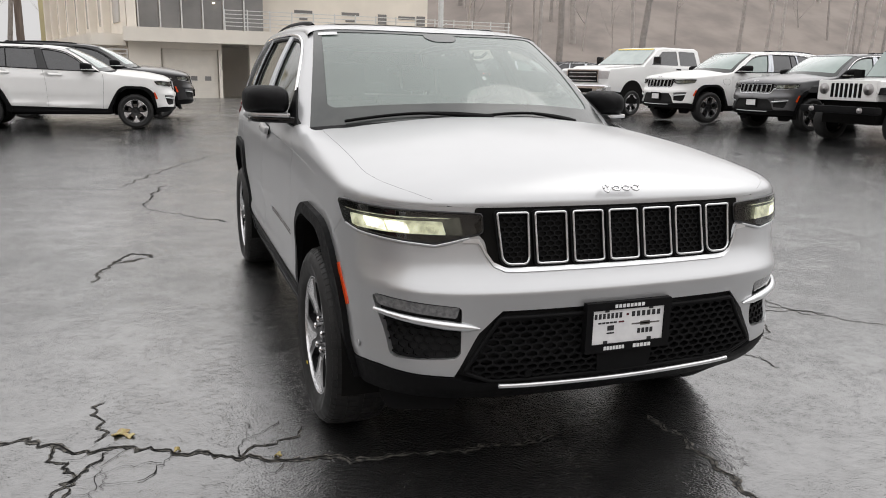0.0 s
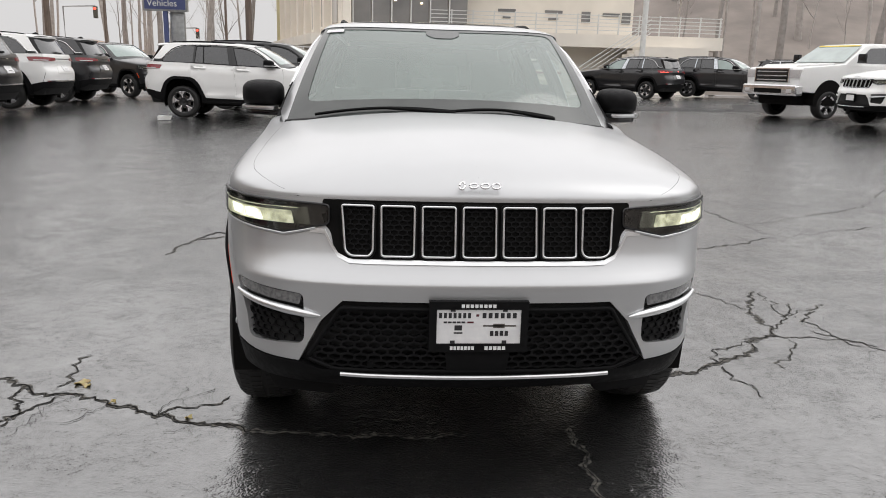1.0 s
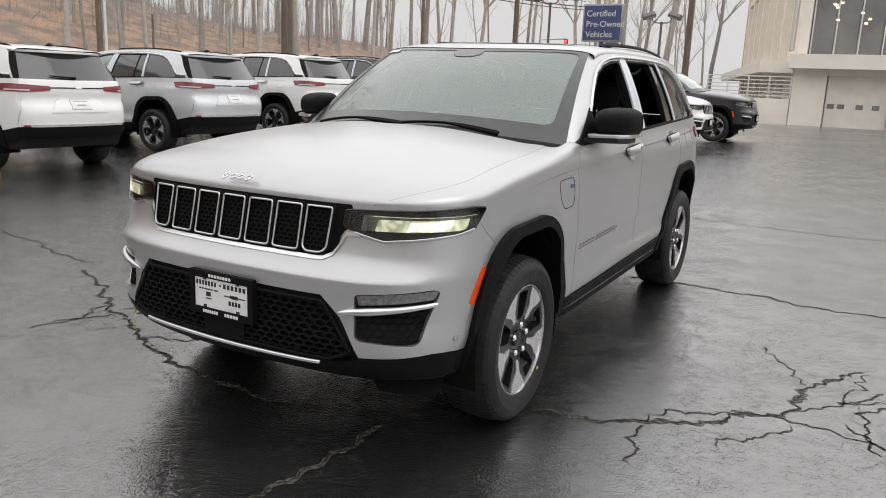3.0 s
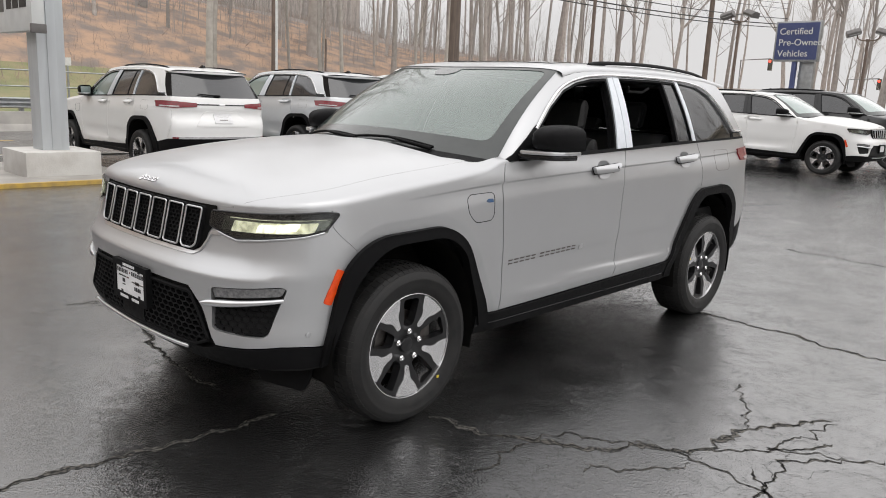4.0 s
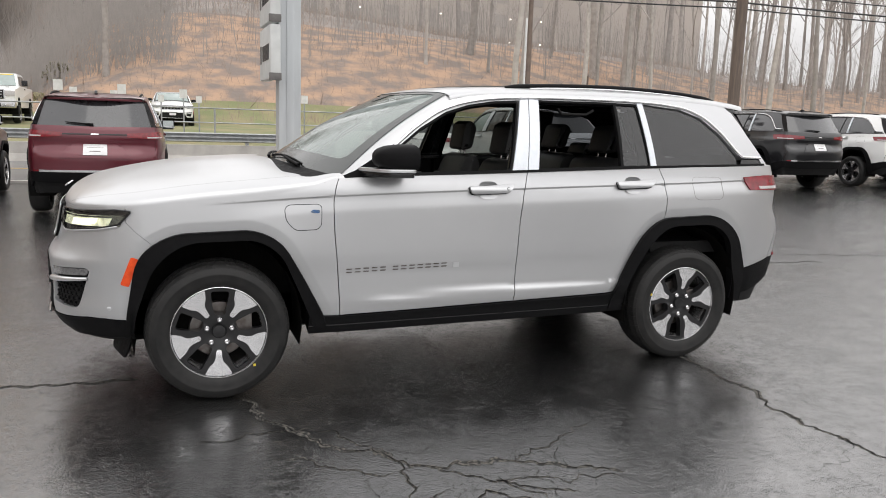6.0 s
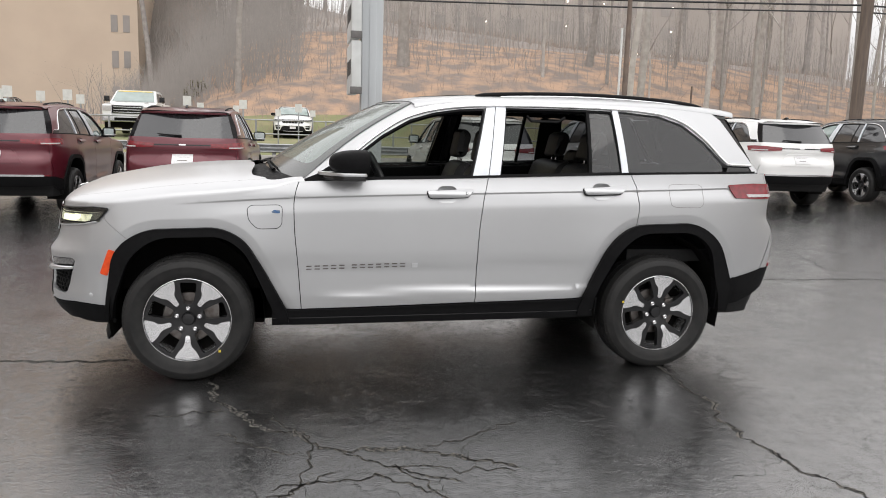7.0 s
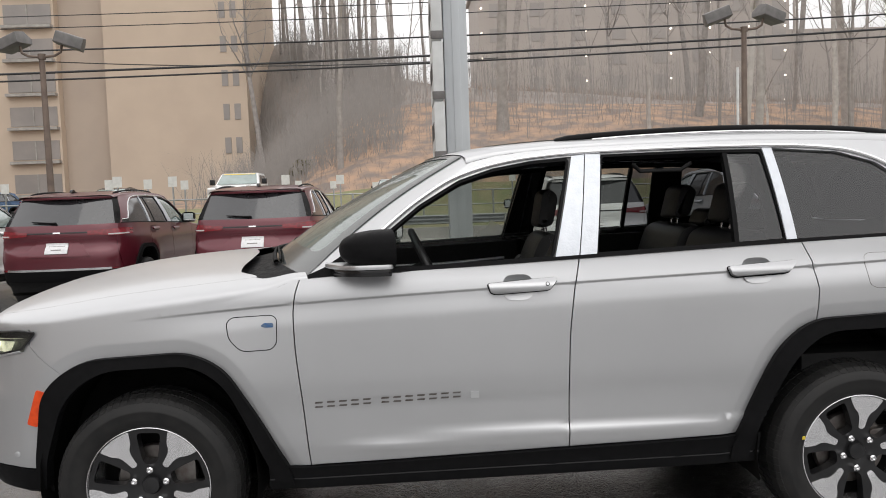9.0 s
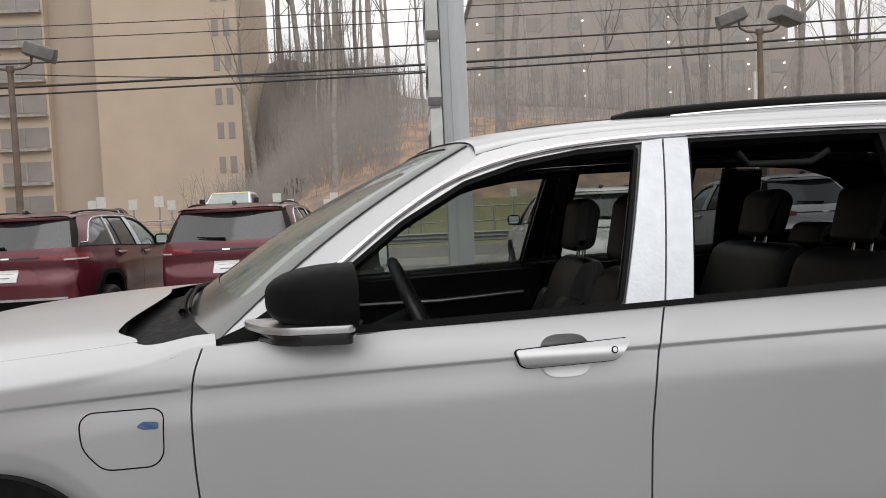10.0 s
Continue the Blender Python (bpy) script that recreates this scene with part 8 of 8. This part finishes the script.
def pickup():
    """A crew-cab pickup, nose to -y."""
    t = new("pickup_truck")
    part("body", prism(rounded(((-2.92, 0.72), (-2.96, 1.10), (-2.88, 1.34), (-1.50, 1.45), (3.0, 1.47), (3.05, 0.70), (2.4, 0.62), (-1.3, 0.60)), 0.06), -0.99, 0.99, 0.06), WHITE, t, "white pickup body")
    part("bonnet_bulge", prism(rounded(((-2.80, 1.33), (-2.70, 1.42), (-1.45, 1.50), (-1.45, 1.40)), 0.04), -0.62, 0.62, 0.05), WHITE, t)
    part("cab", cab([(-1.52, 1.42), (-0.72, 1.97), (-0.45, 2.03), (1.0, 2.03), (1.15, 1.98), (1.25, 1.42)], 0.97, 0.80, 1.42, 2.03), WHITE, t, "white crew cab")
    side_pane(t, rounded(((-1.10, 1.50), (-0.55, 1.90), (0.10, 1.93), (0.10, 1.50)), 0.04), 0.97, 0.80, 1.42, 2.03, "dark side window")
    side_pane(t, rounded(((0.20, 1.50), (0.20, 1.93), (0.95, 1.92), (1.02, 1.50)), 0.04), 0.97, 0.80, 1.42, 2.03, "dark side window")
    v = [(-0.86, -1.42, 1.50), (0.86, -1.42, 1.50), (0.74, -0.72, 1.975), (-0.74, -0.72, 1.975)]
    part("windscreen", finish("windscreen", [(a, b - 0.015, c + 0.015) for a, b, c in v], [(0, 1, 2, 3)]), GREENGLASS, t, "green windscreen with a pale reflection in its colour")
    part("sun_strip", finish("strip", [(-0.70, -0.80, 1.955), (0.70, -0.80, 1.955), (0.69, -0.74, 1.99), (-0.69, -0.74, 1.99)], [(0, 1, 2, 3)]), YELLOW, t, "yellow price strip on the glass")
    g = part("grille", block(-0.60, 0.60, -2.985, -2.90, 0.95, 1.30, 0.03), GLOSSBLACK, t, "black grille with chrome bars")
    for z in (0.99, 1.10, 1.21):
        part("grille_bar", block(-0.55, 0.55, -3.0, -2.97, z, z + 0.03, 0.008), CHROME, g)
    part("grille_rim", boxes([(-0.63, 0.63, -3.0, -2.9, 1.29, 1.32), (-0.63, -0.60, -3.0, -2.9, 0.94, 1.30), (0.60, 0.63, -3.0, -2.9, 0.94, 1.30)]), CHROME, g)
    b = part("front_bumper", block(-1.0, 1.0, -3.08, -2.82, 0.60, 0.88, 0.07, 3), CHROME, t, "chrome front bumper")
    part("bumper_slot", boxes([(-0.5, 0.5, -3.09, -3.05, 0.66, 0.78)]), CAVITY, b)
    part("rear_bumper", block(-0.98, 0.98, 2.98, 3.15, 0.62, 0.80, 0.05), CHROME, t)
    for s in (-1, 1):
        part("headlamp", block(*sorted((s * 0.62, s * 0.97)), -2.975, -2.80, 1.06, 1.28, 0.03), CLEARLENS, t, "clear stacked headlamp")
        part("fog_lamp", block(*sorted((s * 0.68, s * 0.86)), -3.095, -3.02, 0.68, 0.78, 0.02), CLEARLENS, t)
        part("mirror", block(*sorted((s * 1.02, s * 1.24)), -1.15, -1.05, 1.50, 1.74, 0.03), GLOSSBLACK, t)
        part("door_handle", block(*sorted((s * 0.985, s * 1.01)), -0.02, 0.18, 1.36, 1.41, 0.01), GLOSSBLACK, t)
        part("tail_lamp", block(*sorted((s * 0.85, s * 0.995)), 2.98, 3.06, 1.0, 1.35, 0.02), REDLENS, t)
        for yw in (-1.95, 1.85):
            part("arch", prism([(yw + 0.50 * math.cos(a), 0.48 + 0.56 * math.sin(a)) for a in np.linspace(-0.2, math.pi + 0.2, 16)], *sorted((s * 0.70, s * 1.005))), CAVITY, t)
            wheel(t, s * 0.90, yw, False)
    part("underbody", boxes([(-0.7, 0.7, -2.7, 2.9, 0.35, 0.70)]), CAVITY, t)
    return t


def off_roader():
    """A boxy off-roader with slotted nose, round lamps and black arches."""
    t = new("off_road_vehicle")
    part("tub", prism(rounded(((-0.85, 0.62), (-0.85, 1.22), (1.9, 1.22), (1.95, 0.62)), 0.05), -0.78, 0.78, 0.05), WHITE, t)
    part("bonnet", cab([(-2.05, 0.80), (-2.08, 1.18), (-0.85, 1.26), (-0.85, 0.80)], 0.66, 0.60, 0.8, 1.26), WHITE, t, "flat white bonnet")
    n = part("nose_panel", block(-0.66, 0.66, -2.14, -2.05, 0.80, 1.19, 0.03), WHITE, t)
    for i in range(7):
        x = (i - 3) * 0.105
        part("nose_slot", block(x - 0.033, x + 0.033, -2.15, -2.12, 0.86, 1.13, 0.015), CAVITY, n)
    part("top", cab([(-0.82, 1.22), (-0.45, 1.80), (1.85, 1.82), (1.92, 1.22)], 0.77, 0.66, 1.22, 1.82), BLACKP, t, "black hard top")
    side_pane(t, rounded(((-0.55, 1.28), (-0.32, 1.72), (0.35, 1.72), (0.35, 1.28)), 0.03), 0.77, 0.66, 1.22, 1.82, "dark side window")
    side_pane(t, rounded(((0.45, 1.28), (0.45, 1.72), (1.1, 1.72), (1.1, 1.28)), 0.03), 0.77, 0.66, 1.22, 1.82, "dark side window")
    v = [(-0.68, -0.80, 1.28), (0.68, -0.80, 1.28), (0.62, -0.47, 1.78), (-0.62, -0.47, 1.78)]
    part("windscreen", finish("windscreen", [(a, b - 0.02, c) for a, b, c in v], [(0, 1, 2, 3)]), GREENGLASS, t, "upright windscreen with a pale reflection in its colour")
    part("front_bumper", block(-0.86, 0.86, -2.36, -2.16, 0.56, 0.70, 0.05), PLASTIC, t, "black steel bumper")
    for s in (-1, 1):
        for nm, r, x, y, z, mat in (("headlamp", 0.105, 0.50, -2.15, 1.02, CLEARLENS), ("fog_lamp", 0.05, 0.55, -2.385, 0.63, CLEARLENS)):
            part(nm, finish(nm, *tube([(s * x, y + 0.05, z), (s * x, y - 0.015, z)], r, 16)), mat, t)
        part("wing", prism(rounded(((-2.10, 0.92), (-2.0, 1.06), (-1.30, 1.08), (-0.98, 0.70), (-1.10, 0.70), (-1.36, 0.99), (-1.95, 0.98)), 0.03), *sorted((s * 0.60, s * 0.95)), 0.02), PLASTIC, t, "black flat wheel arch")
        part("rear_wing", prism(rounded(((0.70, 0.70), (0.95, 1.06), (1.75, 1.06), (1.95, 0.75), (1.85, 0.75), (1.68, 0.98), (1.0, 0.98), (0.80, 0.70)), 0.03), *sorted((s * 0.60, s * 0.95)), 0.02), PLASTIC, t)
        part("mirror", block(*sorted((s * 0.88, s * 1.08)), -0.72, -0.62, 1.25, 1.42, 0.03), PLASTIC, t)
        for yw in (-1.53, 1.33):
            wheel(t, s * 0.80, yw, False)
    part("underbody", boxes([(-0.6, 0.6, -2.0, 1.9, 0.36, 0.80)]), CAVITY, t)
    return t


tk = pickup()
tk.matrix_world = pose(12.46, 15.43, float(ground_z(11.5, 14.3)) - 0.01, 0, 0, -76)
tk.scale = (0.98, 0.94, 0.95)
tagged(tk, "white crew-cab pickup with a chrome grille facing the lot", "pickup", EAST)
tk2 = copy_thing(tk, pose(23.0, 20.5, float(ground_z(23, 20.5)), 0, 0, -105))
tagged(tk2, "white pickup parked behind the row", "pickup", EAST)
ow = off_roader()
ow.matrix_world = pose(13.1, 6.95, float(ground_z(12.5, 6.95)) - 0.01, 0, 0, -88)
tagged(ow, "white off-road vehicle with a slotted nose and black arches", "car", EAST)
UPPER = "vehicles on the upper lot beyond the road"
tk3 = copy_thing(tk, pose(-30.5, -7.9, float(hill_z(np.array(-29.0), np.array(-7.9))) + 0.04, 0, 0, 92))
tagged(tk3, "white pickup on the raised lot beyond the road", "pickup", UPPER)
for x, y, turn, mat, lab in ((-32, -20.5, 80, BLUEBADGE, "blue car on the raised lot"), (-33, -14.6, 95, BLACKP, "dark car on the raised lot"), (-33, -1.25, 90, WHITE, "white car on the raised lot")):
    parked(x, y, turn, mat, lab, UPPER, (0.95, 0.95, 0.88), z=float(hill_z(np.array(x), np.array(y))) - 0.06)

# wet fallen leaves by the cracks
LEAF = material("wet_yellow_leaf", (0.42, 0.36, 0.12), 0.4, 0, (0.30, 0.20, 0.08), 60, 4, coat=0.3)
for x, y, size, turn in ((-1.735, -1.40, 0.032, 25), (-1.70, -1.43, 0.024, 120), (-1.52, -1.62, 0.016, 60), (-1.15, -1.78, 0.014, 200)):
    rim = [(size * math.cos(a) * (1 + 0.25 * math.cos(5 * a)), size * 0.7 * math.sin(a) * (1 + 0.25 * math.cos(5 * a)), 0.006 * math.sin(2 * a) + 0.008) for a in np.linspace(0, 2 * math.pi, 20, False)]
    lf = part("fallen_leaf", finish("fallen_leaf", rim + [(0, 0, 0.004)] + [(p, q, h - 0.004) for p, q, h in rim], [(i, (i + 1) % 20, 20) for i in range(20)] + [(i, i + 21, 21 + (i + 1) % 20, (i + 1) % 20) for i in range(20)]), LEAF)
    lf.matrix_world = pose(x, y, float(ground_z(x, y)), 0, 0, turn)
    tagged(lf, "wet yellow-brown leaf lying on a crack", "leaf", "fallen leaves on the asphalt")

# a scrap of white litter
r = random.Random(4)
v = [(0.16 * math.cos(a) * r.uniform(0.6, 1), 0.09 * math.sin(a) * r.uniform(0.6, 1), z + r.uniform(0, 0.02)) for z in (0, 0.05, 0.09) for a in np.linspace(0, 2 * math.pi, 9, False)]
f = [(k * 9 + i, k * 9 + (i + 1) % 9, k * 9 + 9 + (i + 1) % 9, k * 9 + 9 + i) for k in range(2) for i in range(9)] + [tuple(range(18, 27))]
lit = part("paper_litter", finish("litter", v, f), WHITEMETAL)
lit.matrix_world = pose(-4.97, 11.94, float(ground_z(-4.97, 11.94)), 0, 0, 20)
tagged(lit, "crumpled scrap of white paper on the asphalt", "litter")
